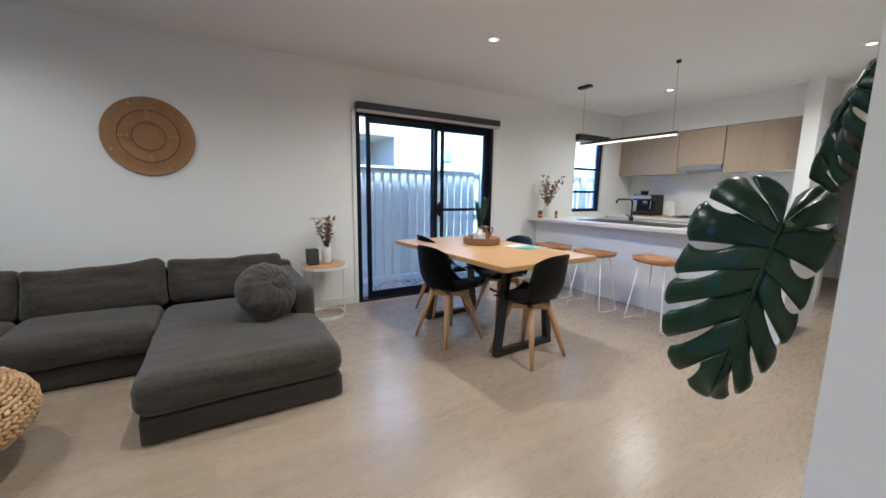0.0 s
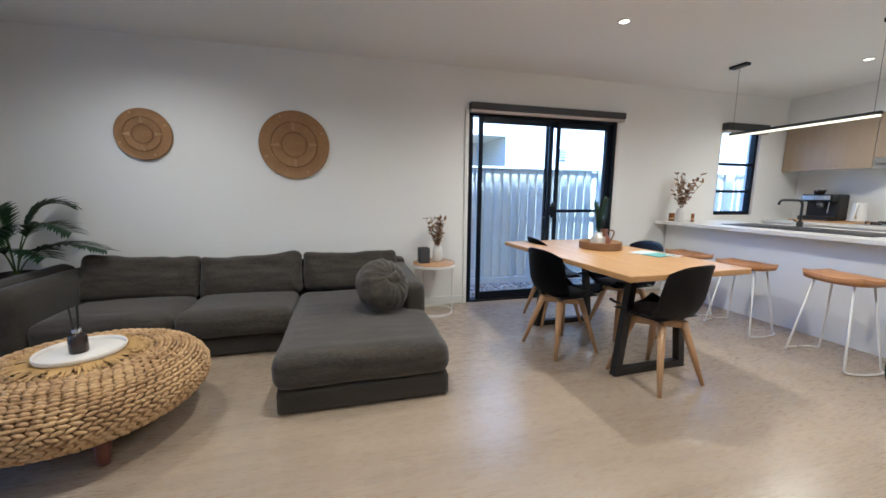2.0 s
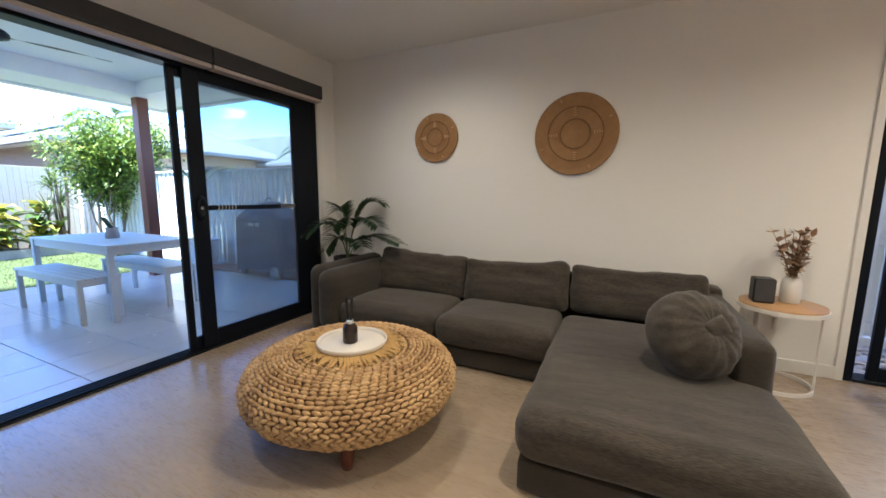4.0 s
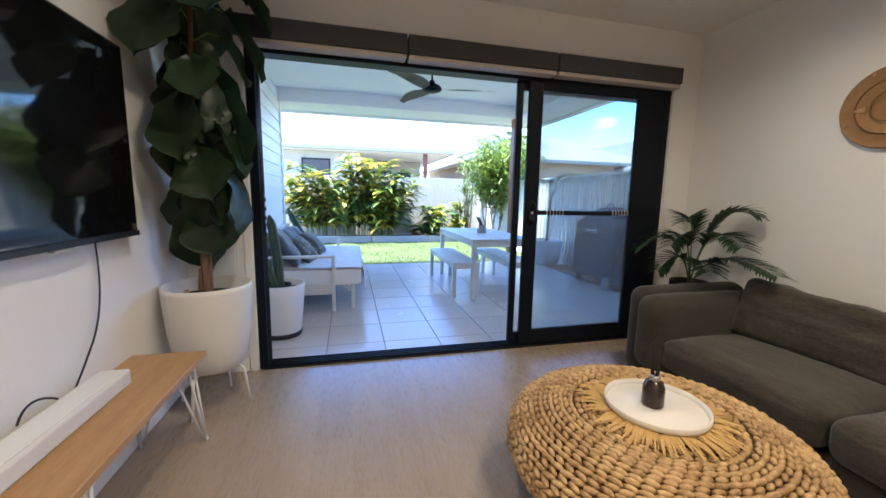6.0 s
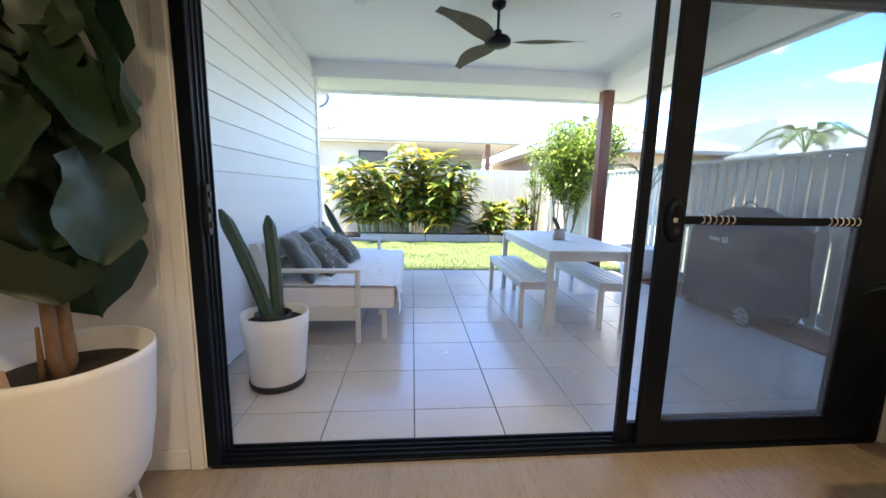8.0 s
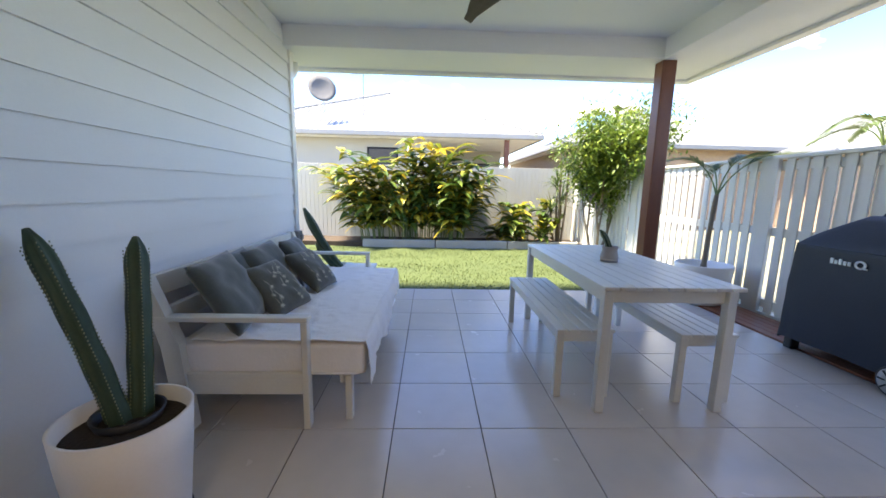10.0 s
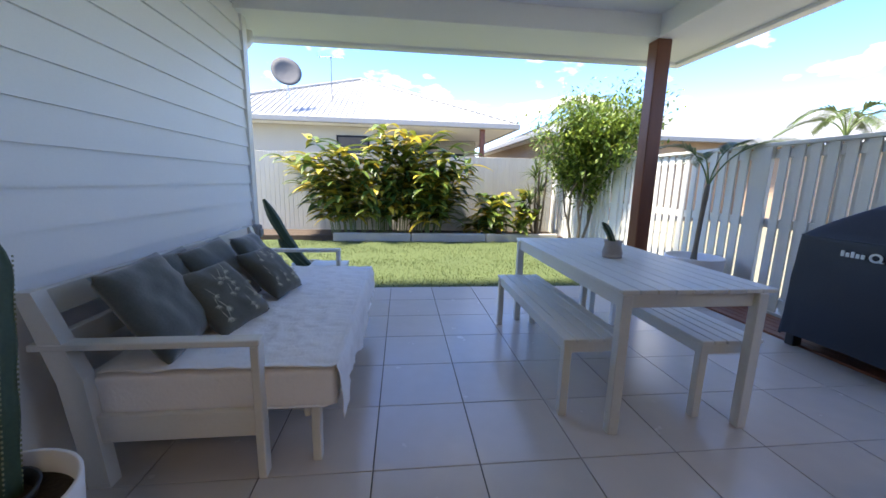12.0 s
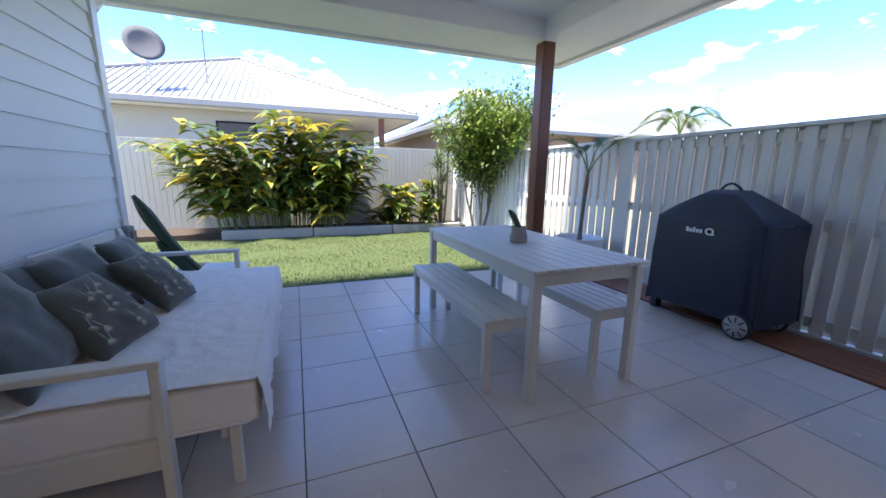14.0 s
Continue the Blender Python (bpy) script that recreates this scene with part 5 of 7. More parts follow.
box(bm, -0.105, 0.105, -0.075, 0.075, 0, 0.004, 0.001, pose(2.97, 2.84, 0.7725, 0, 0, 20))
solo("magazine", bm, M_PAPER, "pale magazine lying on the dining table", "magazine")
bm = bmesh.new()
box(bm, -0.10, 0.10, -0.07, 0.07, 0, 0.005, 0.001, pose(2.99, 2.72, 0.7725, 0, 0, 12))
solo("notebook", bm, M_TEAL, "teal notebook on the dining table", "notebook")
bm = bmesh.new()
tube(bm, [Vector((3.05 + 0.05 * math.cos(q * 0.7) * (1 + 0.2 * math.sin(q)), 2.64 + 0.05 * math.sin(q * 0.7), 0.7775 + 0.010 * (q % 3) / 3)) for q in range(26)], 0.003, 5)
solo("charging_cord", bm, M_TRIM, "coiled white charging cord on the dining table", "cable")

# ---- kitchen ----
stool = thing("bar_stool", "orange wood saddle-seat bar stool on a white wire frame", "bar stool", pose(4.17, 2.20, 0, 0, 0, -8) @ Matrix.Diagonal((1, 1, 0.945, 1)), "bar stools at the counter")
bm = bmesh.new()
NX, NY = 12, 10
top, bot = [], []
for i in range(NX + 1):
    ra, rb = [], []
    for j in range(NY + 1):
        u, v = 2 * i / NX - 1, 2 * j / NY - 1
        k = 1 - 0.10 * abs(u * v) ** 2
        x, y = 0.14 * u * k, 0.215 * v * k
        ra.append(bm.verts.new((x, y, 0.690 + 0.028 * v * v - 0.012 * math.cos(u * 2.2) + 0.010 * math.cos(3 * v) * (u > 0) * u)))
        rb.append(bm.verts.new((x * 0.93, y * 0.95, 0.648 + 0.012 * v * v)))
    top.append(ra)
    bot.append(rb)
for i in range(NX):
    for j in range(NY):
        bm.faces.new((top[i][j], top[i + 1][j], top[i + 1][j + 1], top[i][j + 1]))
        bm.faces.new((bot[i][j], bot[i][j + 1], bot[i + 1][j + 1], bot[i + 1][j]))
for i in range(NX):
    bm.faces.new((top[i][0], bot[i][0], bot[i + 1][0], top[i + 1][0]))
    bm.faces.new((top[i][NY], top[i + 1][NY], bot[i + 1][NY], bot[i][NY]))
for j in range(NY):
    bm.faces.new((top[0][j], top[0][j + 1], bot[0][j + 1], bot[0][j]))
    bm.faces.new((top[NX][j], bot[NX][j], bot[NX][j + 1], top[NX][j + 1]))
part("seat", bm, M_STOOL, stool, "saddle-shaped orange wood seat", True)
for sy in (-1, 1):
    bm = bmesh.new()
    y0, y1 = sy * 0.13, sy * 0.20
    pts = [(-0.085, y0, 0.648), (-0.155, y1, 0.02)] + [Vector(p) for p in bow((-0.155, y1, 0.012), (-0.15, y1 + sy * 0.05, 0.008), (0, y1 + sy * 0.05, 0.008), 4)] + [Vector(p) for p in bow((0, y1 + sy * 0.05, 0.008), (0.15, y1 + sy * 0.05, 0.008), (0.155, y1, 0.012), 4)] + [(0.155, y1, 0.02), (0.085, y0, 0.648)]
    tube(bm, pts, 0.0075, 8)
    part("frame", bm, M_WHITESTEEL, stool, "white wire leg loop", True)
for y, rz in ((2.92, 4), (3.52, -3)):
    copy_thing(stool, pose(4.19, y, 0, 0, 0, rz) @ Matrix.Diagonal((1, 1, 0.945, 1)))

counter = thing("kitchen_counter", "white kitchen peninsula with a pale stone top", "kitchen counter")
part("worktop", box(bmesh.new(), 4.47, 5.45, 1.35, YB - 0.004, 0.880, 0.918, 0.003), M_STONE, counter, "pale stone worktop")
part("front_panel", box(bmesh.new(), 4.64, 4.66, 1.38, YB - 0.02, 0.0, 0.879, 0.001), M_PANEL, counter, "white front panel")
part("carcass", box(bmesh.new(), 4.665, 5.40, 1.38, YB - 0.02, 0.10, 0.879), M_PANEL, counter)
part("sink", box(bmesh.new(), 4.72, 5.22, 2.35, 3.62, 0.9185, 0.926, 0.002), M_DARK, counter, "dark composite sink top")
bm = bmesh.new()
for y in (2.45, 3.05):
    box(bm, 4.80, 5.14, y, y + 0.42, 0.926, 0.928)
part("bowl", bm, M_STEEL, counter, "dark sink bowl")
tap = thing("kitchen_tap", "black square-necked mixer tap at the sink", "tap", pose(5.30, 3.22, 0.9185))
bm = bmesh.new()
tube(bm, [(0, 0, 0), (0, 0, 0.22)] + [Vector(p) for p in bow((0, 0, 0.22), (0, 0, 0.275), (-0.04, 0.02, 0.28), 5)] + [Vector(p) for p in bow((-0.16, 0.08, 0.28), (-0.19, 0.095, 0.28), (-0.195, 0.098, 0.23), 5)], 0.0125, 10)
part("spout", bm, M_DARK, tap, smooth=True)
part("base", lathe(bmesh.new(), [(0.028, 0.0), (0.028, 0.05), (0.02, 0.06)], 16), M_DARK, tap, smooth=True)
part("lever", tube(bmesh.new(), [(0, 0.02, 0.04), (0.0, 0.07, 0.075)], 0.006, 8), M_DARK, tap)
dried_bunch("dried_flower_vase", "white vase of dried leaves and plumes on the counter", pose(4.68, 4.12, 0.9185), 0.58, 0.24, 8, 18)
for x, y, h, rr in ((4.60, 4.17, 0.10, 0.034), (4.74, 4.00, 0.10, 0.018)):
    cd = thing("candle_jar", "small amber glass candle jar on the counter", "candle jar", pose(x, y, 0.9185), "candle jars")
    part("jar", lathe(bmesh.new(), [(0.001, 0), (rr, 0), (rr, h), (rr - 0.004, h), (rr - 0.004, 0.01), (0.001, 0.01)], 18, close=False), M_AMBER, cd, smooth=True)
    part("label_band", lathe(bmesh.new(), [(rr + 0.0006, 0.02), (rr + 0.0006, 0.045)], 18, close=False), M_BEECH, cd)

low = thing("kitchen_cabinet", "white base cabinets along the kitchen wall with a stone top", "kitchen cabinet")
part("carcass", box(bmesh.new(), 6.34, XK - 0.002, 1.94, YB - 0.004, 0.10, 0.879), M_PANEL, low)
part("worktop", box(bmesh.new(), 6.30, XK - 0.001, 1.94, YB - 0.004, 0.880, 0.918, 0.003), M_STONE, low, "pale stone worktop")
for k in range(4):
    y = 1.95 + 0.585 * k
    part("door", box(bmesh.new(), 6.318, 6.338, y, y + 0.58, 0.11, 0.87, 0.002), M_PANEL, low)
bm = bmesh.new()
box(bm, XK - 0.012, XK - 0.002, 1.94, YB - 0.004, 0.919, 1.60)
setting("splashback", bm, M_SPLASH, "glossy white tiled splashback", "splashback")
for k, (a, b, z0) in enumerate(((3.36, YB - 0.01, 1.58), (2.76, 3.35, 1.69), (1.93, 2.75, 1.58))):
    cb = thing("wall_cabinet", "greige wood-grain overhead kitchen cabinet", "kitchen cabinet", None, "overhead cabinets")
    part("carcass", box(bmesh.new(), 6.572, XK - 0.002, a, b, z0, 2.195), M_PANEL, cb)
    n = 2 if k != 1 else 1
    for q in range(n):
        w = (b - a) / n
        part("door", box(bmesh.new(), 6.550, 6.570, a + q * w + 0.0006, a + (q + 1) * w - 0.0006, z0 - 0.004, 2.195, 0.0015), M_CAB, cb, "greige wood-grain door")
hood = thing("range_hood", "slide-out stainless range hood under the cabinets", "range hood")
part("body", box(bmesh.new(), 6.56, XK - 0.014, 2.77, 3.34, 1.62, 1.684, 0.003), M_CHROME, hood)
part("front_strip", box(bmesh.new(), 6.535, 6.558, 2.77, 3.34, 1.628, 1.682, 0.002), M_CHROME, hood)
cook = thing("cooktop", "stainless gas cooktop with black trivets", "cooktop", pose(6.60, 3.05, 0.9185))
part("plate", box(bmesh.new(), -0.24, 0.24, -0.29, 0.29, 0, 0.008, 0.003), M_CHROME, cook)
for dx, dy in ((-0.11, -0.15), (0.12, -0.15), (-0.11, 0.15), (0.12, 0.15)):
    bm = bmesh.new()
    for k in range(2):
        box(bm, -0.10, 0.10, -0.005, 0.005, 0.030, 0.040, 0.002, Matrix.Translation((dx, dy, 0)) @ Matrix.Rotation(math.pi / 2 * k, 4, "Z"))
        for e in (-0.095, 0.095):
            box(bm, e - 0.005, e + 0.005, -0.005, 0.005, 0.008, 0.032, 0, Matrix.Translation((dx, dy, 0)) @ Matrix.Rotation(math.pi / 2 * k, 4, "Z"))
    part("trivet", bm, M_DARK, cook, "black trivet")
    part("burner", lathe(bmesh.new(), [(0.045, 0.008), (0.042, 0.022), (0.001, 0.024)], 16, Matrix.Translation((dx, dy, 0)), close=False), M_DARK, cook)
cof = thing("coffee_machine", "black espresso machine with steel fittings on the worktop", "coffee machine", pose(6.62, 3.80, 0.9185))
part("body", box(bmesh.new(), -0.02, 0.18, -0.17, 0.17, 0.0, 0.33, 0.02, seg=2), M_DARK, cof)
part("drip_tray", box(bmesh.new(), -0.17, -0.02, -0.165, 0.165, 0.0, 0.055, 0.008), M_DARK, cof)
part("head", box(bmesh.new(), -0.15, -0.02, -0.165, 0.165, 0.235, 0.33, 0.012), M_DARK, cof)
part("backplate", box(bmesh.new(), -0.026, -0.021, -0.15, 0.15, 0.065, 0.23, 0.001), M_DARK, cof, "dark back plate")
part("control_strip", box(bmesh.new(), -0.156, -0.151, -0.15, 0.15, 0.26, 0.315, 0.001), M_CHROME, cof, "steel control strip")
part("group_head", lathe(bmesh.new(), [(0.034, 0.17), (0.036, 0.235)], 18, Matrix.Translation((-0.085, -0.02, 0))), M_CHROME, cof, smooth=True)
part("portafilter", tube(bmesh.new(), [(-0.085, -0.02, 0.19), (-0.20, -0.04, 0.18)], [0.016, 0.012], 10), M_DARK, cof)
part("hopper", lathe(bmesh.new(), [(0.05, 0.33), (0.065, 0.385), (0.06, 0.39)], 20, Matrix.Translation((0.06, 0.09, 0))), M_SMOKE, cof, smooth=True)
part("steam_wand", tube(bmesh.new(), [(-0.12, -0.13, 0.24), (-0.15, -0.14, 0.10)], 0.006, 8), M_CHROME, cof)
ket = thing("kettle", "white electric kettle on the worktop", "kettle", pose(6.66, 3.46, 0.9185))
part("body", lathe(bmesh.new(), [(0.001, 0), (0.075, 0.0), (0.08, 0.02), (0.062, 0.20), (0.056, 0.225), (0.001, 0.232)], 26, close=False), M_TRIM, ket, smooth=True)
part("handle", tube(bmesh.new(), [(-0.055, -0.02, 0.215), (-0.105, -0.03, 0.205), (-0.108, -0.03, 0.07), (-0.075, -0.02, 0.05)], 0.011, 8), M_TRIM, ket, smooth=True)
bm = bmesh.new()
box(bm, 6.42, 6.84, 3.35, 4.05, 0.9186, 0.936, 0.004)
solo("timber_board", bm, M_OAK, "long wooden board under the coffee machine", "chopping board")
cof.location.z = ket.location.z = 0.9365

pend = thing("linear_pendant", "long black linear pendant lamp, lit warm, over the counter", "pendant lamp")
part("bar", box(bmesh.new(), 4.498, 4.528, 2.325, 3.475, 1.855, 1.88, 0.002), M_STEEL, pend)
part("light_strip", box(bmesh.new(), 4.496, 4.530, 2.335, 3.465, 1.840, 1.8545, 0.002), M_LED, pend, "warm lit diffuser strip")
for y in (2.37, 3.445):
    part("cable", tube(bmesh.new(), [(4.513, y, 1.88), (4.515, y + 0.008, CEIL - 0.028)], 0.0014, 5), M_DARK, pend)
part("canopy", box(bmesh.new(), 4.48, 4.55, 3.37, 3.54, CEIL - 0.028, CEIL - 0.001, 0.003), M_STEEL, pend, "black ceiling canopy")
part("anchor", box(bmesh.new(), 4.505, 4.525, 2.36, 2.40, CEIL - 0.03, CEIL - 0.001, 0.002), M_STEEL, pend)

# hall door beyond the kitchen
hd = tagged(thing("door_3", "white hall door with a tall glass pane", "door"), kind="structure")
part("leaf", box(bmesh.new(), XK + 1.95, XK + 1.99, 1.15, 2.0, 0.0, 2.04, 0.003), M_TRIM, hd)
part("pane", box(bmesh.new(), XK + 1.945, XK + 1.95, 1.45, 1.60, 0.5, 1.9), M_CHROME, hd)

# ---- monstera beside the hall ----
mon = thing("monstera_plant", "tall monstera with large split dark green leaves", "potted plant", pose(2.02, 0.28, 0))
part("pot", lathe(bmesh.new(), [(0.001, 0), (0.14, 0), (0.18, 0.30), (0.17, 0.30), (0.16, 0.25), (0.001, 0.25)], 26, close=False), M_DARK, mon, smooth=True)


def split_leaf(length, width, seed, cup=0.05, far_half=1.0):
    """A heart-shaped leaf, whole round its midrib, with rounded slots between the outer side veins."""
    rr = random.Random(seed)
    bm = bmesh.new()
    fingers, sub, n = 8, 6, 16

    def edge(a):
        """Outline at angle a from the tip direction, for one half."""
        back = max(0.0, a - 1.9) / 1.24
        r = 0.58 - 0.075 * math.sin(a) ** 2 + 0.16 * math.sin(min(1.0, back) * math.pi) ** 1.2
        return Vector((0.42 + r * math.cos(a), r * math.sin(a) * width / length * 1.02, 0))

    for sgn in (-1, 1):
        cuts = [math.pi * 0.985 * (k / fingers) ** 0.92 for k in range(fingers + 1)]
        for k in range(fingers):
            a0, a1 = cuts[k], cuts[k + 1]
            start = rr.uniform(0.36, 0.52) if k < fingers - 1 else 0.55
            slot = rr.uniform(0.17, 0.29) * (a1 - a0)
            slot *= 1.0 if k < 5 else 0.6 if k < fingers - 1 else 0.0
            shut = rr.uniform(0.72, 0.95) if k > 2 else rr.uniform(0.1, 0.5)
            grid = []
            for i in range(n + 1):
                v = i / n
                g = 0.0
                if v > start:
                    w = (v - start) / (1 - start)
                    g = slot * (math.sin(math.pi * min(1.0, w * 0.5 * (1 + shut) + 0.06)) ** 0.6)
                    if v > 0.93:
                        g += 0.05 * (a1 - a0) * ((v - 0.93) / 0.07) ** 2
                row = []
                for j in range(sub + 1):
                    s = j / sub
                    a = a0 + (a1 - a0 - g) * s
                    e = edge(a)
                    rib = Vector((max(0.0, 0.90 * (1 - a / math.pi) ** 1.9), 0, 0))
                    p = rib.lerp(e, v * (1 - 0.06 * abs(2 * s - 1) ** 4 * v ** 4))
                    bulge = math.sin(math.pi * s)
                    z = -cup * v ** 2 + 0.05 * length * v * (1 - v) - 0.16 * length * max(0, p.x) ** 2 + 0.008 * bulge * v + 0.006 * math.sin(7 * v + k * 1.7)
                    row.append(bm.verts.new((p.x * length, sgn * p.y * length * (far_half if sgn > 0 else 1.0), z - (0.10 * length * v * (1 - far_half) if sgn > 0 else 0))))
                grid.append(row)
            for i in range(n):
                for j in range(sub):
                    q = (grid[i][j], grid[i + 1][j], grid[i + 1][j + 1], grid[i][j + 1])
                    bm.faces.new(q if sgn > 0 else q[::-1])
    bmesh.ops.remove_doubles(bm, verts=bm.verts[:], dist=0.0002)
    bmesh.ops.solidify(bm, geom=bm.faces[:], thickness=0.0012)
    tube(bm, [(0, 0, 0.003), (length * 0.5, 0, 0.004 - 0.035 * length), (length * 0.9, 0, 0.002 - 0.13 * length)], [0.006, 0.004, 0.001], 6)
    return bm


def monstera_leaf(base, tip_dir, normal, length, width, seed, far_half=1.0):
    """Places a leaf at base (own coordinates), along tip_dir, facing normal, on a stalk from the pot."""
    x = Vector(tip_dir).normalized()
    z = (Vector(normal) - x * Vector(normal).dot(x)).normalized()
    y = z.cross(x)
    m = Matrix((x, y, z)).transposed().to_4x4()
    m.translation = base
    part("leaf", split_leaf(length, width, seed, 0.05, far_half), M_MONSTERA, mon, "large split leaf", True, m=m)
    b = Vector(base)
    part("stalk", tube(bmesh.new(), bow((0, 0, 0.25), (b.x * 0.1 + 0.1, b.y * 0.1, b.z * 0.95), b, 10), [0.011] * 6 + [0.008] * 5, 8), M_STEM, mon, smooth=True)


VIEW = Vector((-0.93, -0.31, 0.17))
monstera_leaf((-0.313, 0.319, 1.194), (-0.10, 0.06, -0.43), VIEW, 0.48, 0.345, 2, 0.55)
monstera_leaf((-0.314, 0.222, 1.497), (0.0, 0.09, -0.20), (-0.6, 0.7, 0.35), 0.23, 0.13, 5)
monstera_leaf((0.12, 0.05, 0.95), (0.5, 0.2, -0.4), (0.2, -0.2, 1), 0.38, 0.36, 9)
monstera_leaf((0.10, -0.20, 1.15), (0.5, -0.5, -0.3), (0.2, -0.2, 1), 0.40, 0.36, 10)

# ---- patio things ----
PZ = PATIO_Z
table_o = thing("outdoor_table", "off-white slatted timber outdoor table", "outdoor table")
for k in range(9):
    y = 2.875 + 0.0913 * k
    part("slat", box(bmesh.new(), -5.475, -3.825, y, y + 0.086, 0.680, 0.702, 0.003), M_OUTPAINT, table_o)
for y in (2.893, 3.607):
    part("side_rail", box(bmesh.new(), -5.44, -3.855, y, y + 0.022, 0.605, 0.679, 0.002), M_OUTPAINT, table_o)
for x in (-5.442, -3.877):
    part("end_rail", box(bmesh.new(), x, x + 0.022, 2.916, 3.606, 0.605, 0.679, 0.002), M_OUTPAINT, table_o)
for x in (-5.435, -3.850):
    for y in (2.905, 3.615):
        part("leg", box(bmesh.new(), x - 0.026, x + 0.026, y - 0.026, y + 0.026, PZ, 0.679, 0.003), M_OUTPAINT, table_o)

ob_ = thing("outdoor_bench", "off-white slatted timber bench tucked beside the outdoor table", "bench", pose(-4.67, 2.865, 0), "benches at the outdoor table")
for k in range(5):
    y = -0.178 + 0.0725 * k
    part("slat", box(bmesh.new(), -0.685, 0.685, y, y + 0.066, 0.372, 0.392, 0.003), M_OUTPAINT, ob_)
for y in (-0.162, 0.142):
    part("apron", box(bmesh.new(), -0.65, 0.65, y, y + 0.02, 0.312, 0.371, 0.002), M_OUTPAINT, ob_)
for x in (-0.668, 0.648):
    part("apron", box(bmesh.new(), x, x + 0.02, -0.141, 0.141, 0.312, 0.371, 0.002), M_OUTPAINT, ob_)
for x in (-0.655, 0.655):
    for y in (-0.150, 0.150):
        part("leg", box(bmesh.new(), x - 0.022, x + 0.022, y - 0.022, y + 0.022, PZ, 0.371, 0.003), M_OUTPAINT, ob_)
copy_thing(ob_, pose(-4.605, 3.59, 0))


def cactus_column(pts, r, ribs=6):
    """A ribbed column along points, domed at its top."""
    pts = [Vector(p) for p in pts]
    bm = bmesh.new()
    seg = ribs * 4
    rings = []
    n = len(pts)
    for i, p in enumerate(pts):
        d = (pts[min(i + 1, n - 1)] - pts[max(i - 1, 0)]).normalized()
        s = d.cross(Vector((0.1, 1, 0.2))).normalized()
        u = s.cross(d)
        k = 1.0 if i < n - 3 else (0.93, 0.72, 0.30)[i - (n - 3)]
        rr = r * k * (1 + 0.06 * math.sin(i * 1.3))
        rings.append([bm.verts.new(p + rr * (1 - 0.26 * (0.5 - 0.5 * math.cos(ribs * 2 * math.pi * q / seg))) * (math.cos(2 * math.pi * q / seg) * s + math.sin(2 * math.pi * q / seg) * u)) for q in range(seg)])
    for a, b in zip(rings, rings[1:]):
        for q in range(seg):
            bm.faces.new((a[q], a[(q + 1) % seg], b[(q + 1) % seg], b[q]))
    bm.faces.new(rings[-1])
    return bm, rings


def spines(pts, r, ribs=6):
    """Small pale bumps along the ribs."""
    pts = [Vector(p) for p in pts]
    bm = bmesh.new()
    n = len(pts)
    for i in range(0, n - 2):
        for h in (0.0, 0.33, 0.66):
            p = pts[i].lerp(pts[i + 1], h)
            d = (pts[i + 1] - pts[i]).normalized()
            s = d.cross(Vector((0.1, 1, 0.2))).normalized()
            u = s.cross(d)
            for q in range(ribs):
                a = 2 * math.pi * q / ribs
                c = p + (r * 1.0) * (math.cos(a) * s + math.sin(a) * u)
                box(bm, c.x - 0.0015, c.x + 0.0015, c.y - 0.0015, c.y + 0.0015, c.z - 0.003, c.z + 0.003)
    return bm


def potted_cactus(label, m, pot_mat, columns, rim, base, height, saucer=True):
    ob = thing("potted_cactus", label, "cactus", m)
    part("pot", lathe(bmesh.new(), [(0.001, 0.012), (base, 0.012), (base + 0.012, 0.03), (rim - 0.008, height * 0.75), (rim, height), (rim - 0.012, height), (rim - 0.02, height - 0.07), (0.001, height - 0.07)], 40, close=False), pot_mat, ob, smooth=True)
    if saucer:
        part("saucer", lathe(bmesh.new(), [(0.001, 0), (base + 0.012, 0), (base + 0.021, 0.040), (base + 0.012, 0.044), (0.001, 0.02)], 36, close=False), M_DARK, ob, "dark saucer", True)
    part("soil", lathe(bmesh.new(), [(0.001, height - 0.055), (rim - 0.018, height - 0.06), (rim - 0.02, height - 0.069), (0.001, height - 0.069)], 30, close=False), M_SOIL, ob)
    for pts, r in columns:
        bm, _ = cactus_column(pts, r)
        st = part("column", bm, M_CACTUS, ob, "ribbed green column", True)
        part("spine", spines(pts, r), M_SPINE, st)["kind"] = "stuff"
    return ob


c1 = potted_cactus("two-columned green cactus in a white pot with a dark saucer", pose(-3.10, 0.855, PZ), M_POT,
                   [(bow((-0.085, -0.02, 0.38), (-0.15, -0.035, 0.72), (-0.29, -0.125, 1.05), 18), 0.041), (bow((-0.04, -0.05, 0.38), (-0.05, -0.13, 0.70), (-0.09, -0.335, 1.10), 18), 0.040)], 0.20, 0.15, 0.47)
part("inner_pot", lathe(bmesh.new(), [(0.095, 0.40), (0.112, 0.448), (0.103, 0.448), (0.09, 0.405)], 26, close=False), M_DARK, c1, "dark inner pot rim", True, m=Matrix.Translation((-0.05, -0.03, 0)))
potted_cactus("leaning dark cactus in a pale pot at the wall's end", pose(-6.22, 0.88, PZ), M_POT,
              [(bow((0.0, 0.0, 0.30), (0.02, -0.18, 0.52), (0.05, -0.40, 1.02), 14), 0.050), (bow((0.05, -0.02, 0.30), (0.05, -0.16, 0.45), (0.05, -0.28, 0.62), 8), 0.04)], 0.17, 0.13, 0.36)
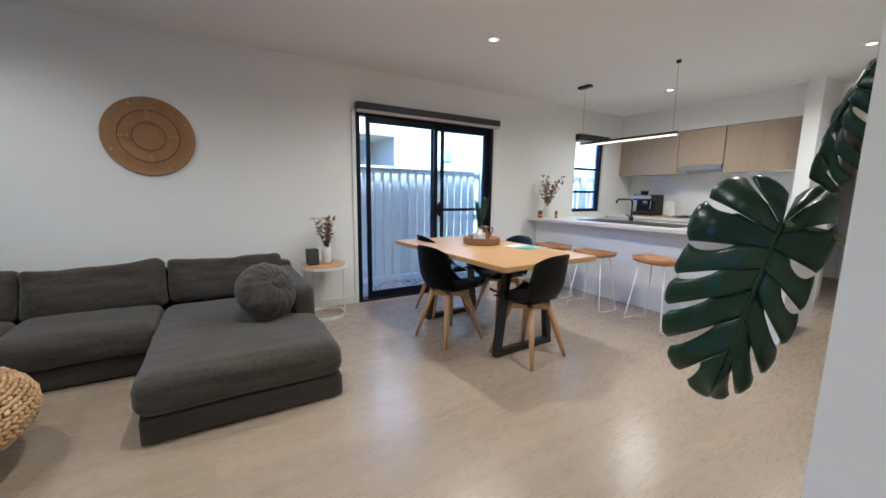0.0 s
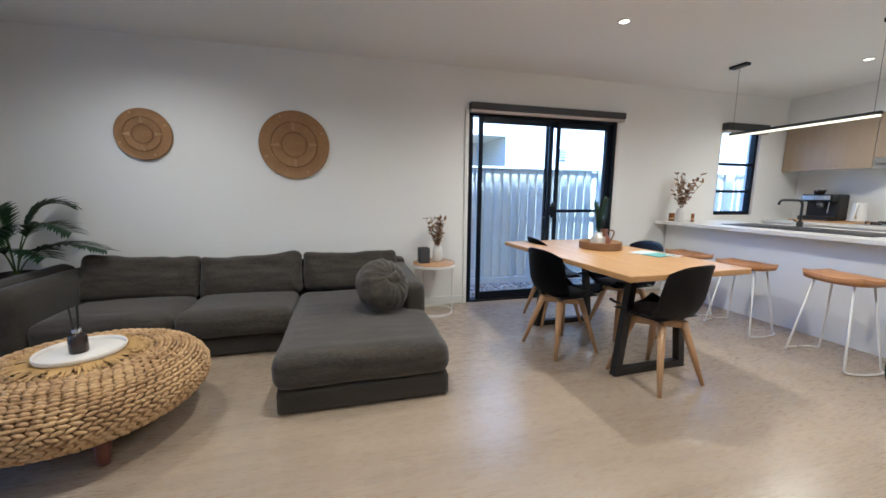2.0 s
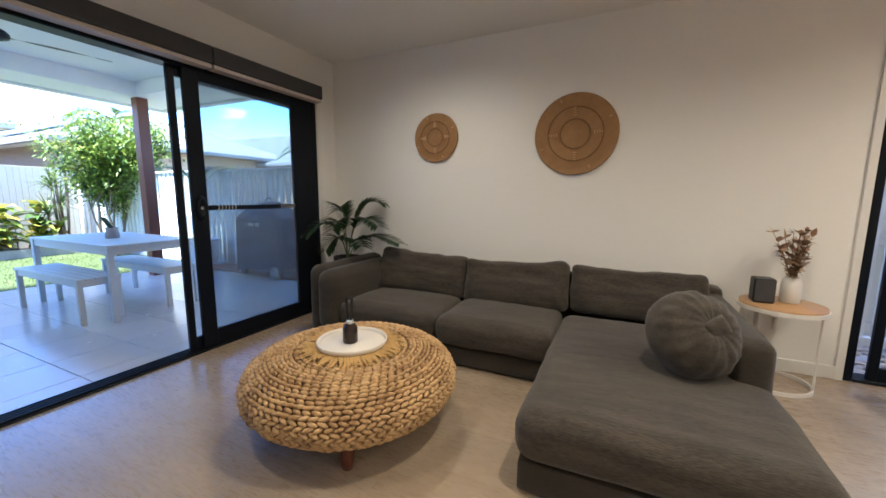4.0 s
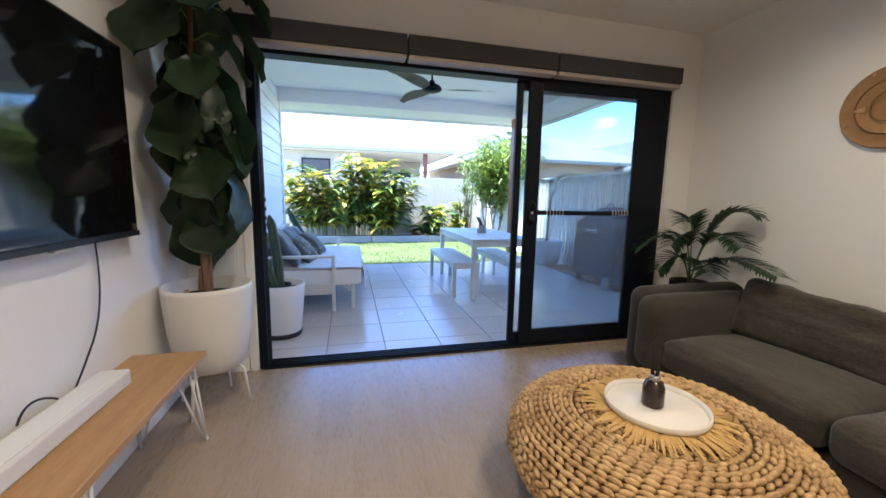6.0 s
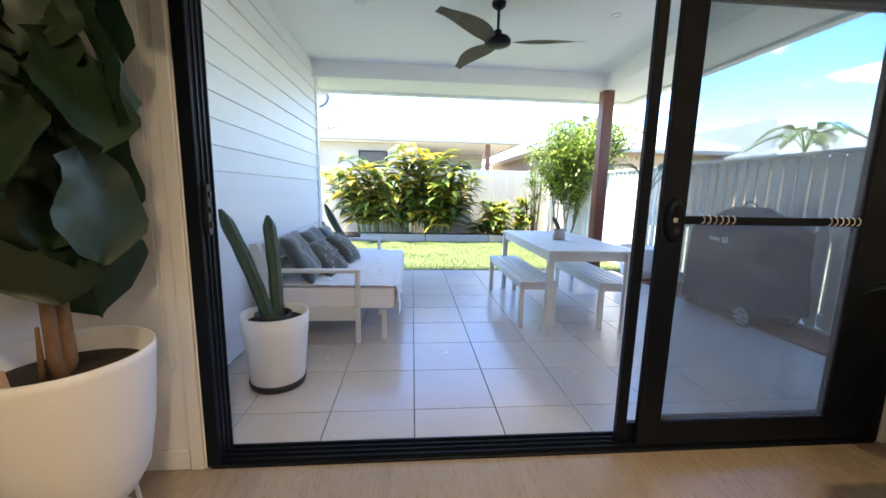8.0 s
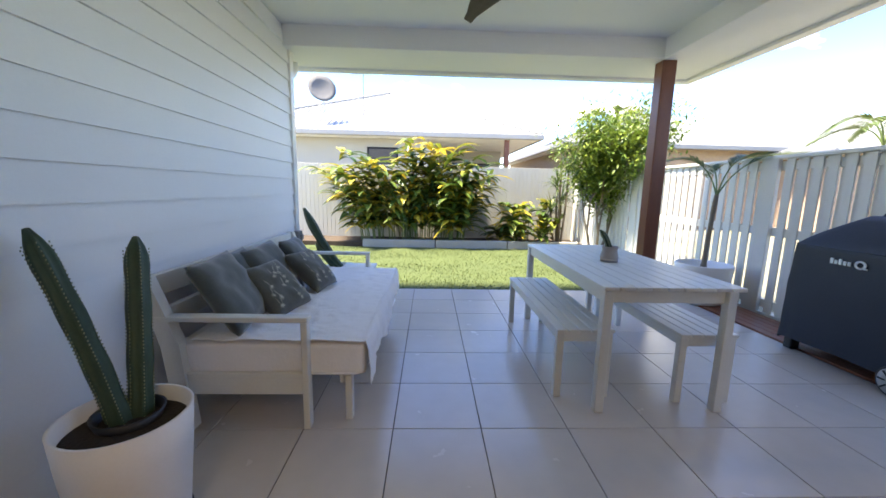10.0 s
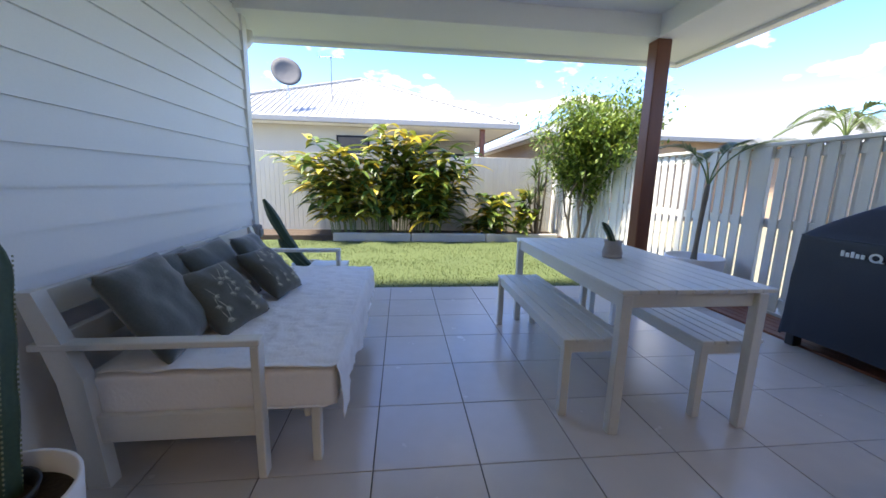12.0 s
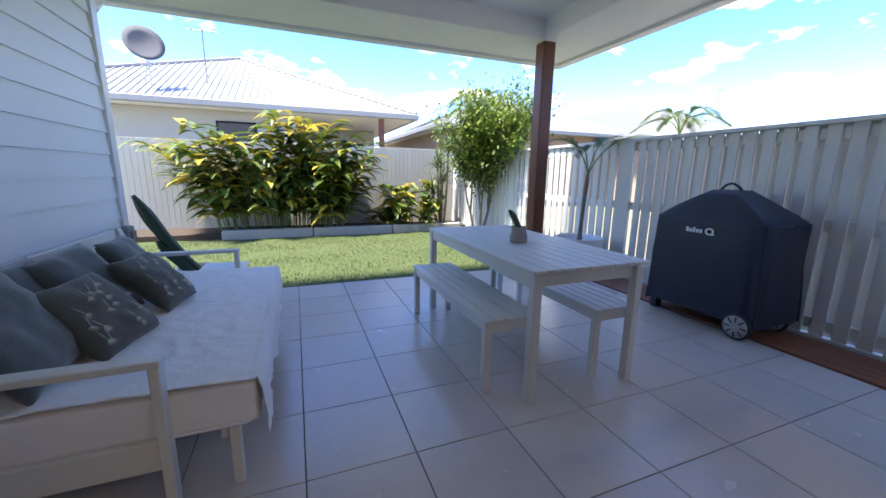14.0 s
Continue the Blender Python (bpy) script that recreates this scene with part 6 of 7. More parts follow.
c3 = potted_cactus("small curved cactus in a grey ribbed pot on the outdoor table", pose(-4.60, 3.27, 0.7025), M_GREYPOT,
                   [(bow((0.0, 0.0, 0.07), (0.0, -0.02, 0.17), (-0.03, -0.075, 0.235), 9), 0.021)], 0.060, 0.054, 0.115, False)
part("saucer", lathe(bmesh.new(), [(0.001, 0), (0.062, 0), (0.064, 0.03), (0.056, 0.03), (0.001, 0.012)], 30, close=False), M_GREYPOT, c3, "grey saucer", True)

# daybed with its sheet and cushions
db = thing("daybed", "off-white timber daybed with a low back against the weatherboards", "daybed")
P = M_OUTPAINT


def beam(name, x0, x1, y0, y1, z0, z1, label=""):
    return part(name, box(bmesh.new(), x0, x1, y0, y1, z0, z1, 0.004), P, db, label)


XN, XF = -3.71, -5.66
for x in (XN, XF):
    s = 1 if x == XN else -1
    beam("arm", x - 0.033, x + 0.033, 0.49, 1.300, 0.535, 0.562)
    beam("front_leg", x - 0.030, x + 0.030, 1.262, 1.296, PZ, 0.5345)
    bm = bmesh.new()
    vs = [bm.verts.new(p) for p in ((x - 0.03, 0.62, PZ), (x - 0.03, 0.70, PZ), (x - 0.03, 0.66, 0.42), (x - 0.03, 0.535, 0.76), (x - 0.03, 0.475, 0.76), (x - 0.03, 0.57, 0.40))]
    us = [bm.verts.new((x + 0.03, v.co.y, v.co.z)) for v in vs]
    for k in range(6):
        bm.faces.new((vs[k], vs[(k + 1) % 6], us[(k + 1) % 6], us[k]))
    bm.faces.new(vs[::-1])
    bm.faces.new(us)
    part("back_leg", bm, P, db)
    beam("end_rail", x - 0.016, x + 0.016, 0.66, 1.2615, 0.14, 0.255)
beam("back_rail", XF + 0.03, XN - 0.03, 0.487, 0.522, 0.64, 0.755)
beam("back_rail", XF + 0.03, XN - 0.03, 0.527, 0.560, 0.48, 0.58)
beam("side_rail", XF + 0.016, XN - 0.016, 1.185, 1.205, 0.14, 0.235)
beam("side_rail", XF + 0.016, XN - 0.016, 0.66, 0.69, 0.14, 0.235)
for x in (-3.79, -5.52):
    beam("pull_out_leg", x - 0.025, x + 0.025, 1.462, 1.500, PZ, 0.213)
beam("pull_out_rail", -5.55, -3.77, 1.432, 1.456, 0.165, 0.213)
for k in range(6):
    y = 0.70 + 0.083 * k
    part("slat", box(bmesh.new(), XF + 0.05, XN - 0.16, y, y + 0.055, 0.217, 0.233), P, db)

bm = bmesh.new()
softbox(bm, -5.56, -3.727, 0.60, 1.575, 0.2355, 0.405, 0.022, 0.012, 14, 31, 0.004)
mat_ob = thing("mattress", "thick mattress in a white cover on the daybed", "mattress")
part("cover", bm, M_SHEET, mat_ob, smooth=True)
bm = bmesh.new()
tube(bm, [(-3.75, 0.62, 0.241), (-3.728, 0.66, 0.241), (-3.728, 1.525, 0.241), (-3.75, 1.57, 0.241), (-3.89, 1.577, 0.241), (-5.50, 1.577, 0.241)], 0.005, 6)
part("piping", bm, M_SHEET, mat_ob, smooth=True)
# the sheet: lies over the mattress, and falls over the open side in folds
NXs, NYs = 130, 110
verts, faces = [], []
for i in range(NXs + 1):
    for j in range(NYs + 1):
        u, v = i / NXs, j / NYs
        x = -5.56 + 1.837 * u
        y = 0.68 + 1.145 * v
        fold = 0.010 * noise.noise(Vector((x * 5, y * 3, 0.3))) + 0.006 * noise.noise(Vector((x * 12, y * 9, 2.0))) + 0.004 * noise.noise(Vector((x * 30, y * 14, 5.0)))
        z = 0.420 + 0.6 * fold + 0.013 * (0.45 - abs(noise.noise(Vector((x * 6 + 2.5 * y, y * 8 - 1.5 * x, 9.0))))) * min(1, max(0, (1.545 - y) * 8)) + 0.009 * (0.4 - abs(noise.noise(Vector((x * 24 + 3 * y, y * 9, 4.0)))))
        if y > 1.570:
            over = y - 1.570
            drop = min(over, 0.20 + 0.03 * math.sin(x * 5.3) + (0.07 if x > -3.86 else 0) + 0.06 * noise.noise(Vector((x * 3, 1, 1))))
            z = 0.422 - drop * 1.0 + 0.012 * (1 - min(1, over / 0.05))
            y = 1.587 + 0.006 * math.sin(x * 21) * min(1, over * 6) + fold * 1.4 + 0.02 * min(1, over / 0.05)
        verts.append((x, y, z))
for i in range(NXs):
    for j in range(NYs):
        a = i * (NYs + 1) + j
        faces.append((a, a + NYs + 1, a + NYs + 2, a + 1))
sheet = new("bed_sheet", raw("bed_sheet", verts, faces, M_SHEET, True))
sol = sheet.modifiers.new("thick", "SOLIDIFY")
sol.thickness = 0.003
tagged(sheet, "rumpled white cotton sheet spread over the daybed mattress", "sheet")


def scatter_cushion(label, m, size, material, seed, print_=False, group="daybed cushions"):
    ob = thing("scatter_cushion", label, "cushion", m, group)
    bm = bmesh.new()
    pillow(bm, size, size, 0.135, None, 18, 0.42, seed, 0.014)
    c = part("cover", bm, material, ob, smooth=True)
    if print_:
        r = random.Random(seed)
        verts, faces = [], []
        for k in range(18):
            u, v = r.uniform(-0.8, 0.8), r.uniform(-0.8, 0.8)
            h = ((1 - abs(u) ** 2.6) * (1 - abs(v) ** 2.6)) ** 0.42 * 0.0675 + 0.013
            c0 = Vector((u * size / 2 * 0.95, v * size / 2 * 0.95, h))
            a0 = r.uniform(-0.5, 0.5)
            for q in range(6):
                a = a0 + (q - 2.5) * 0.42 + math.pi / 2
                d = Vector((math.cos(a), math.sin(a), 0.0))
                blade(verts, faces, c0, d, d.cross(Vector((0, 0, 1))), 0.030, 0.004, 0.15, 2, 0)
            d = Vector((math.cos(a0 - math.pi / 2), math.sin(a0 - math.pi / 2), 0))
            blade(verts, faces, c0, d, d.cross(Vector((0, 0, 1))), 0.062, 0.0045, 0.15, 2, 0)
        pr = part("print", raw("print", verts, faces, M_PRINT), M_PRINT, ob, "pale palm-tree print")
        pr["kind"] = "stuff"
    return ob


scatter_cushion("large plain sage velvet cushion propped in the daybed corner", pose(-3.98, 0.785, 0.615, -58, 2, 3), 0.45, M_CUSH, 1)
scatter_cushion("olive cushion printed with pale palms on the daybed", pose(-4.27, 0.915, 0.560, -46, 1, -13), 0.39, M_CUSH2, 2, True)
scatter_cushion("plain sage velvet cushion leaning on the daybed back", pose(-4.38, 0.665, 0.585, -64, 0, 4), 0.42, M_CUSH, 3)
scatter_cushion("plain sage velvet cushion leaning on the daybed back", pose(-4.58, 0.775, 0.600, -56, 4, -4), 0.44, M_CUSH, 4)
scatter_cushion("olive cushion printed with pale palms on the daybed", pose(-4.78, 0.985, 0.567, -46, -1, -8), 0.375, M_CUSH2, 5, True)
scatter_cushion("plain sage velvet cushion leaning on the daybed back", pose(-5.12, 0.79, 0.580, -56, -2, 2), 0.43, M_CUSH, 6)

st = thing("small_table", "small off-white timber table at the daybed's far end", "side table", pose(-6.02, 1.12, 0))
part("tabletop", box(bmesh.new(), -0.18, 0.18, -0.18, 0.18, 0.31, 0.34, 0.004), M_OUTPAINT, st)
for x in (-0.15, 0.15):
    for y in (-0.15, 0.15):
        part("leg", box(bmesh.new(), x - 0.02, x + 0.02, y - 0.02, y + 0.02, PZ, 0.309, 0.003), M_OUTPAINT, st)
bm = bmesh.new()
box(bm, -5.99, -5.86, YT - 0.004, YT + 0.07, 0.62, 0.74, 0.012, seg=2)
box(bm, -5.96, -5.89, YT + 0.07, YT + 0.09, 0.64, 0.70, 0.005)
solo("outdoor_socket", bm, M_DISH, "grey weatherproof socket box on the weatherboards", "power socket")
bm = bmesh.new()
tube(bm, [(-6.32, 0.38, 2.56), (-6.32, 0.38, 2.47), (-6.22, 0.38, 2.40), (-6.09, 0.37, 2.36), (-6.09, 0.37, PZ)], 0.042, 12)
setting("downpipe", bm, M_TRIM, "white round downpipe at the wall's end", "downpipe", True)

# ceiling fan at rest, and flush patio downlights
fan = thing("ceiling_fan", "black ceiling fan with three weathered blades under the patio roof", "ceiling fan", pose(-4.17, 2.43, 0))
part("canopy", lathe(bmesh.new(), [(0.001, 2.779), (0.06, 2.778), (0.058, 2.75), (0.03, 2.725), (0.001, 2.722)], 24, close=False), M_BLACK, fan, smooth=True)
part("rod", lathe(bmesh.new(), [(0.012, 2.54), (0.012, 2.74)], 12), M_BLACK, fan, smooth=True)
part("motor", lathe(bmesh.new(), [(0.001, 2.56), (0.03, 2.558), (0.04, 2.525), (0.095, 2.50), (0.115, 2.475), (0.11, 2.445), (0.06, 2.425), (0.001, 2.42)], 32, close=False), M_BLACK, fan, "black motor housing", True)
for ang in (81, -46, 200):
    bm = bmesh.new()
    n = 14
    lo, hi = [], []
    for i in range(n + 1):
        t = i / n
        x = 0.09 + 0.68 * t
        w = 0.035 + 0.055 * math.sin(math.pi * min(1, t * 1.15) ** 0.8) if t < 0.97 else 0.03
        z = 2.462 + 0.012 * math.sin(t * 3)
        lo.append(bm.verts.new((x, -w + 0.03 * math.sin(t * math.pi), z - 0.018 * (1 - 0.4 * t))))
        hi.append(bm.verts.new((x, w + 0.03 * math.sin(t * math.pi), z + 0.018 * (1 - 0.4 * t))))
    for i in range(n):
        bm.faces.new((lo[i], lo[i + 1], hi[i + 1], hi[i]))
    bmesh.ops.solidify(bm, geom=bm.faces[:], thickness=0.01)
    part("blade", bm, M_FANBLADE, fan, "weathered brown-grey blade", True, Matrix.Rotation(math.radians(ang), 4, "Z"))
pd = thing("patio_downlight", "flush white patio downlight, unlit", "downlight", pose(-4.33, 1.25, 2.78), "patio downlights")
part("bezel", lathe(bmesh.new(), [(0.001, -0.004), (0.036, -0.004), (0.04, -0.008), (0.052, -0.006), (0.055, -0.0005)], 24, close=False), M_TRIM, pd, smooth=True)
copy_thing(pd, pose(-4.27, 3.53, 2.78))

# covered barbecue: draped cover, wheels, carry handle and plain marks for its print
bbq = thing("covered_barbecue", "barbecue trolley under a fitted navy-black cover by the fence", "barbecue", pose(-4.34, 5.17, PZ))
bm = bmesh.new()
n, seg = 36, 96
rings = []
for i in range(n + 1):
    t = i / n
    z = 0.10 + 0.92 * t if t < 0.86 else 0.10 + 0.92 * 0.86 + 0.25 * ((t - 0.86) / 0.14) ** 0.85
    top = max(0.0, (t - 0.86) / 0.14)
    ring = []
    for k in range(seg):
        a = 2 * math.pi * k / seg
        c, s = math.cos(a), math.sin(a)
        e = 0.16
        hx, hy = 0.49 * (1 - 0.06 * t), 0.285 * (1 - 0.04 * t)
        x, y = hx * math.copysign(abs(c) ** e, c), hy * math.copysign(abs(s) ** e, s)
        if top:
            x, y = x * (1 - 0.78 * top), y * (1 - 0.62 * top)
        drape = 0.022 * math.sin(a * 9 + 1.5 + 2 * z) * (1 - t) + 0.030 * noise.noise(Vector((x * 4, y * 4, z * 2.5))) + 0.010 * noise.noise(Vector((x * 11, y * 11, z * 6)))
        hem = 0.05 * noise.noise(Vector((x * 3, y * 3, 9))) * (1 - t) ** 3 + (0.05 if i == 0 and abs(c) < 0.6 else 0) * 0.4
        ring.append(bm.verts.new((x * (1 + drape), y * (1 + drape), z + hem)))
    rings.append(ring)
for a, b in zip(rings, rings[1:]):
    for k in range(seg):
        bm.faces.new((a[k], a[(k + 1) % seg], b[(k + 1) % seg], b[k]))
seam = [v.co.copy() for v in rings[31]]
seam.append(seam[0].copy())
bm.faces.new(rings[-1])
part("cover", bm, M_COVER, bbq, "navy-black fabric cover", True)
part("seam", tube(bmesh.new(), seam, 0.005, 6), M_COVER, bbq, smooth=True)
part("carry_strap", tube(bmesh.new(), bow((-0.09, -0.02, 1.12), (0.0, -0.02, 1.27), (0.09, 0.0, 1.12), 10), 0.010, 8), M_COVER, bbq, smooth=True)
for y in (-0.27, 0.20):
    w = part("wheel", lathe(bmesh.new(), [(0.001, -0.02), (0.095, -0.02), (0.105, -0.012), (0.105, 0.012), (0.095, 0.02), (0.001, 0.02)], 30, close=False), M_DARK, bbq, "grey-faced wheel", True, m=pose(0.36, y, 0.105, 90, 0, 0))
    part("hub", lathe(bmesh.new(), [(0.001, 0.020), (0.085, 0.020), (0.088, 0.024), (0.05, 0.030), (0.001, 0.032)], 26, close=False), M_GREYWHEEL, w, "grey wheel disc", True)
    bm = bmesh.new()
    for q in range(8):
        box(bm, 0.035, 0.08, -0.005, 0.005, 0.0255, 0.0315, 0, Matrix.Rotation(q * math.pi / 4, 4, "Z"))
    part("spoke_slot", bm, M_DARK, w)
for x in (-0.42, -0.38):
    part("foot", box(bmesh.new(), x - 0.035, x + 0.035, -0.22 if x < -0.4 else 0.15, -0.14 if x < -0.4 else 0.23, 0.0, 0.14, 0.006), M_DARK, bbq)
part("trolley_base", box(bmesh.new(), -0.40, 0.40, -0.20, 0.22, 0.11, 0.16, 0.01), M_DARK, bbq)
bm = bmesh.new()
for q in range(5):
    h = 0.040 if q in (0, 2) else 0.030
    box(bm, -0.140 + 0.029 * q, -0.140 + 0.029 * q + 0.020, -0.2935, -0.2875, 0.787, 0.787 + h, 0.001)
part("print_mark", bm, M_LOGO, bbq, "pale printed mark")
bm = bmesh.new()
t = bmesh.new()
lathe(t, [(0.018, -0.003), (0.030, -0.003), (0.030, 0.003), (0.018, 0.003), (0.018, -0.003)], 24, sx=1.2, close=False)
join(bm, t, pose(0.055, -0.2905, 0.807, 90, 0, 0))
box(bm, 0.060, 0.100, -0.2935, -0.2875, 0.780, 0.789, 0.001)
part("print_ring", bm, M_LOGO, bbq, "pale printed ring")

# potted young palm at the deck's end
pp = thing("potted_palm", "young palm with a slim trunk in a wide white bowl pot", "potted palm", pose(-6.04, 5.12, PZ))
part("pot", lathe(bmesh.new(), [(0.001, 0), (0.17, 0), (0.225, 0.03), (0.270, 0.22), (0.295, 0.462), (0.292, 0.475), (0.272, 0.475), (0.258, 0.41), (0.001, 0.41)], 36, close=False), M_POT, pp, "wide white bowl pot", True)
part("trunk", tube(bmesh.new(), bow((0, 0, 0.39), (0.0, 0.01, 0.8), (0.02, 0.03, 1.27), 12), [0.045, 0.032, 0.027, 0.025, 0.024, 0.024, 0.024, 0.024, 0.024, 0.025, 0.027, 0.026, 0.02], 10), M_GREYBARK, pp, "slim grey-green trunk", True)
before = set(pp.children)
fronds("crown", "", None, [(72, 1.00, 0.56, 0.16), (-100, 0.66, 0.50, 0.16), (165, 0.45, 0.46, 0.20), (100, 0.55, 0.50, 0.06)], M_PALM, 9, 0.25, 0.009, 34, 0.015, pp)
for ob in pp.children:
    if ob not in before:
        ob.location = (0.02, 0.03, 1.25)

# ---- garden ----
def ginger(name, label, centre, length, depth, height, canes, seed):
    """A clump of leafy canes that arch outwards, with long variegated leaves in two ranks."""
    r = random.Random(seed)
    ob = thing(name, label, "shrub", pose(*centre))
    bm = bmesh.new()
    verts, faces = [], []
    for k in range(canes):
        x, y = r.uniform(-depth, depth) / 2, r.uniform(-length, length) / 2 * 0.9
        lean = Vector((r.uniform(-0.35, 0.75), y / (length / 2) * 0.95 + r.uniform(-0.5, 0.5), 0))
        h = height * r.uniform(0.52, 1.04) * (1 - 0.35 * abs(y / (length / 2)) ** 2)
        pts = bow((x, y, 0), (x + lean.x * 0.1, y + lean.y * 0.1, h * 0.7), (x + lean.x * h * 0.45, y + lean.y * h * 0.45, h * 0.93), 10)
        tube(bm, pts, [0.012 - 0.0008 * i for i in range(11)], 5)
        rank = Vector((r.uniform(-1, 1), r.uniform(-1, 1), 0)).normalized()
        for q in range(2, 11):
            for sg in (1, -1):
                w = (rank * sg + Vector((r.uniform(-0.3, 0.3), r.uniform(-0.3, 0.3), r.uniform(0.15, 0.7)))).normalized()
                blade(verts, faces, pts[q] + Vector((0, 0, r.uniform(-0.05, 0.05))), w, w.cross(Vector((0, 0, 1))), r.uniform(0.40, 0.68), r.uniform(0.13, 0.20), r.uniform(0.7, 1.7), 5, 0.25)
    part("cane", bm, M_STEM, ob)
    lf = part("leaf", raw("leaf", verts, faces, M_GINGER), M_GINGER, ob, "long green leaves edged and tipped yellow")
    lf["kind"] = "stuff"
    return ob


ginger("ginger_shrub", "large variegated ginger shrub with yellow-green leaves", (-10.72, 1.52, -0.02), 2.75, 0.75, 2.35, 70, 12)
ginger("ginger_shrub", "small variegated ginger shrub beside the large one", (-10.75, 4.30, -0.02), 0.8, 0.4, 1.15, 9, 6)
ginger("ginger_shrub", "low young ginger shoot in the mulch", (-10.7, 3.78, -0.02), 0.25, 0.2, 0.5, 3, 7)

# strappy dracaena in the corner
dr = thing("dracaena", "strappy-leaved dracaena on bare stems in the corner", "shrub", pose(-10.7, 5.02, -0.02))
r = random.Random(15)
bm = bmesh.new()
verts, faces = [], []
for x, y, h in ((0.0, -0.1, 1.35), (0.12, 0.1, 1.75), (-0.1, 0.05, 1.0), (0.1, -0.25, 0.8), (0.05, -0.05, 2.1)):
    tube(bm, bow((x * 0.4, y * 0.4, 0), (x, y, h * 0.5), (x, y, h), 6), 0.025, 7)
    for k in range(46):
        d = Vector((r.uniform(-1, 1), r.uniform(-1, 1), r.uniform(-0.1, 1.2))).normalized()
        blade(verts, faces, (x, y, h + r.uniform(-0.1, 0.08)), d, d.cross(Vector((0.1, 0, 1))), r.uniform(0.35, 0.55), 0.032, r.uniform(0.5, 1.1), 4, 0.3)
part("stem", bm, M_GREYBARK, dr)
part("leaf", raw("leaf", verts, faces, M_PALM), M_PALM, dr)["kind"] = "stuff"


def leafy_tree(name, label, base, height, crown, seed, leaves, size):
    """Tapered trunk, forked limbs, and small leaves in clumps along the twigs."""
    r = random.Random(seed)
    ob = thing(name, label, "tree", pose(*base))
    bm = bmesh.new()
    tips = []

    def grow(p, d, length, rad, depth):
        pts = [p]
        q = p.copy()
        for i in range(4):
            d = (d + Vector((r.uniform(-0.2, 0.2), r.uniform(-0.2, 0.2), 0.06))).normalized()
            q = q + d * length / 4
            pts.append(q.copy())
        tube(bm, pts, [rad * (1 - 0.12 * i) for i in range(5)], 6)
        if depth >= 2:
            tips.extend(pts[1:])
        if depth < 4:
            for _ in range(3 if depth < 3 else 2):
                nd = (d + Vector((r.uniform(-1.2, 1.2), r.uniform(-1.2, 1.2), r.uniform(-0.3, 0.5)))).normalized()
                grow(pts[r.choice((2, 3, 4))], nd, length * r.uniform(0.62, 0.82), rad * 0.58, depth + 1)
    for k in range(3):
        a = 2.1 * k
        grow(Vector((0.05 * math.cos(a), 0.05 * math.sin(a), 0)), Vector((0.46 * math.cos(a), 0.50 * math.sin(a), 1)), height * 0.36, 0.032, 0)
    part("trunk", bm, M_GREYBARK, ob, "slim grey-brown stems", True)
    verts, faces = [], []
    keep = [p for p in tips if p.z > 0.55]
    for k in range(leaves):
        p = r.choice(keep)
        o = Vector((r.gauss(0, 0.14), r.gauss(0, 0.14), r.gauss(0, 0.13)))
        d = Vector((r.uniform(-1, 1), r.uniform(-1, 1), r.uniform(-0.5, 1))).normalized()
        blade(verts, faces, p + o, d, d.cross(Vector((0.2, 0.1, 1))), size * r.uniform(0.7, 1.3), size * r.uniform(0.38, 0.52), 0.4, 3, 0.2)
    part("crown", raw("crown", verts, faces, M_TREE), M_TREE, ob, "small glossy green leaves")["kind"] = "stuff"
    return ob


leafy_tree("garden_tree", "slender multi-stemmed tree with small glossy green leaves", (-8.95, 5.16, -0.1), 3.25, 1.1, 31, 24000, 0.085)

# lawn blades
r = random.Random(8)
verts, faces = [], []
for k in range(26000):
    x = LAWN_X - 0.005 - 3.62 * r.random() ** 1.25
    y = r.uniform(-2.2, 5.4)
    h = r.uniform(0.018, 0.042)
    a = r.uniform(0, 6.283)
    lx, ly = 0.5 * h * math.cos(a), 0.5 * h * math.sin(a)
    wx, wy = 0.0045 * math.sin(a), -0.0045 * math.cos(a)
    at = len(verts)
    z = LAWN_Z - 0.004
    verts.extend([(x - wx, y - wy, z), (x + wx, y + wy, z), (x + lx, y + ly, z + h)])
    faces.append((at, at + 1, at + 2))
grass = new("grass", raw("grass", verts, faces, M_GRASS))
tagged(grass, "short green lawn grass", "grass", kind="stuff")

# pebbles between the dining door and the side fence
verts, faces = [], []
peb = bmesh.new()
bmesh.ops.create_icosphere(peb, subdivisions=1, radius=1.0)
pv = [v.co.copy() for v in peb.verts]
peb.verts.index_update()
pf = [[v.index for v in f.verts] for f in peb.faces]
peb.free()
for k in range(700):
    x, y = r.uniform(1.4, 4.6), r.uniform(4.62, 5.5)
    s = r.uniform(0.02, 0.05)
    at = len(verts)
    for q in pv:
        verts.append((x + q.x * s, y + q.y * s * r.uniform(0.7, 1), -0.11 + q.z * s * 0.6))
    faces.extend([[at + i for i in f] for f in pf])
tagged(new("pebbles", raw("pebbles", verts, faces, M_PEBBLE)), "pale river pebbles beside the fence", "pebbles", kind="stuff")

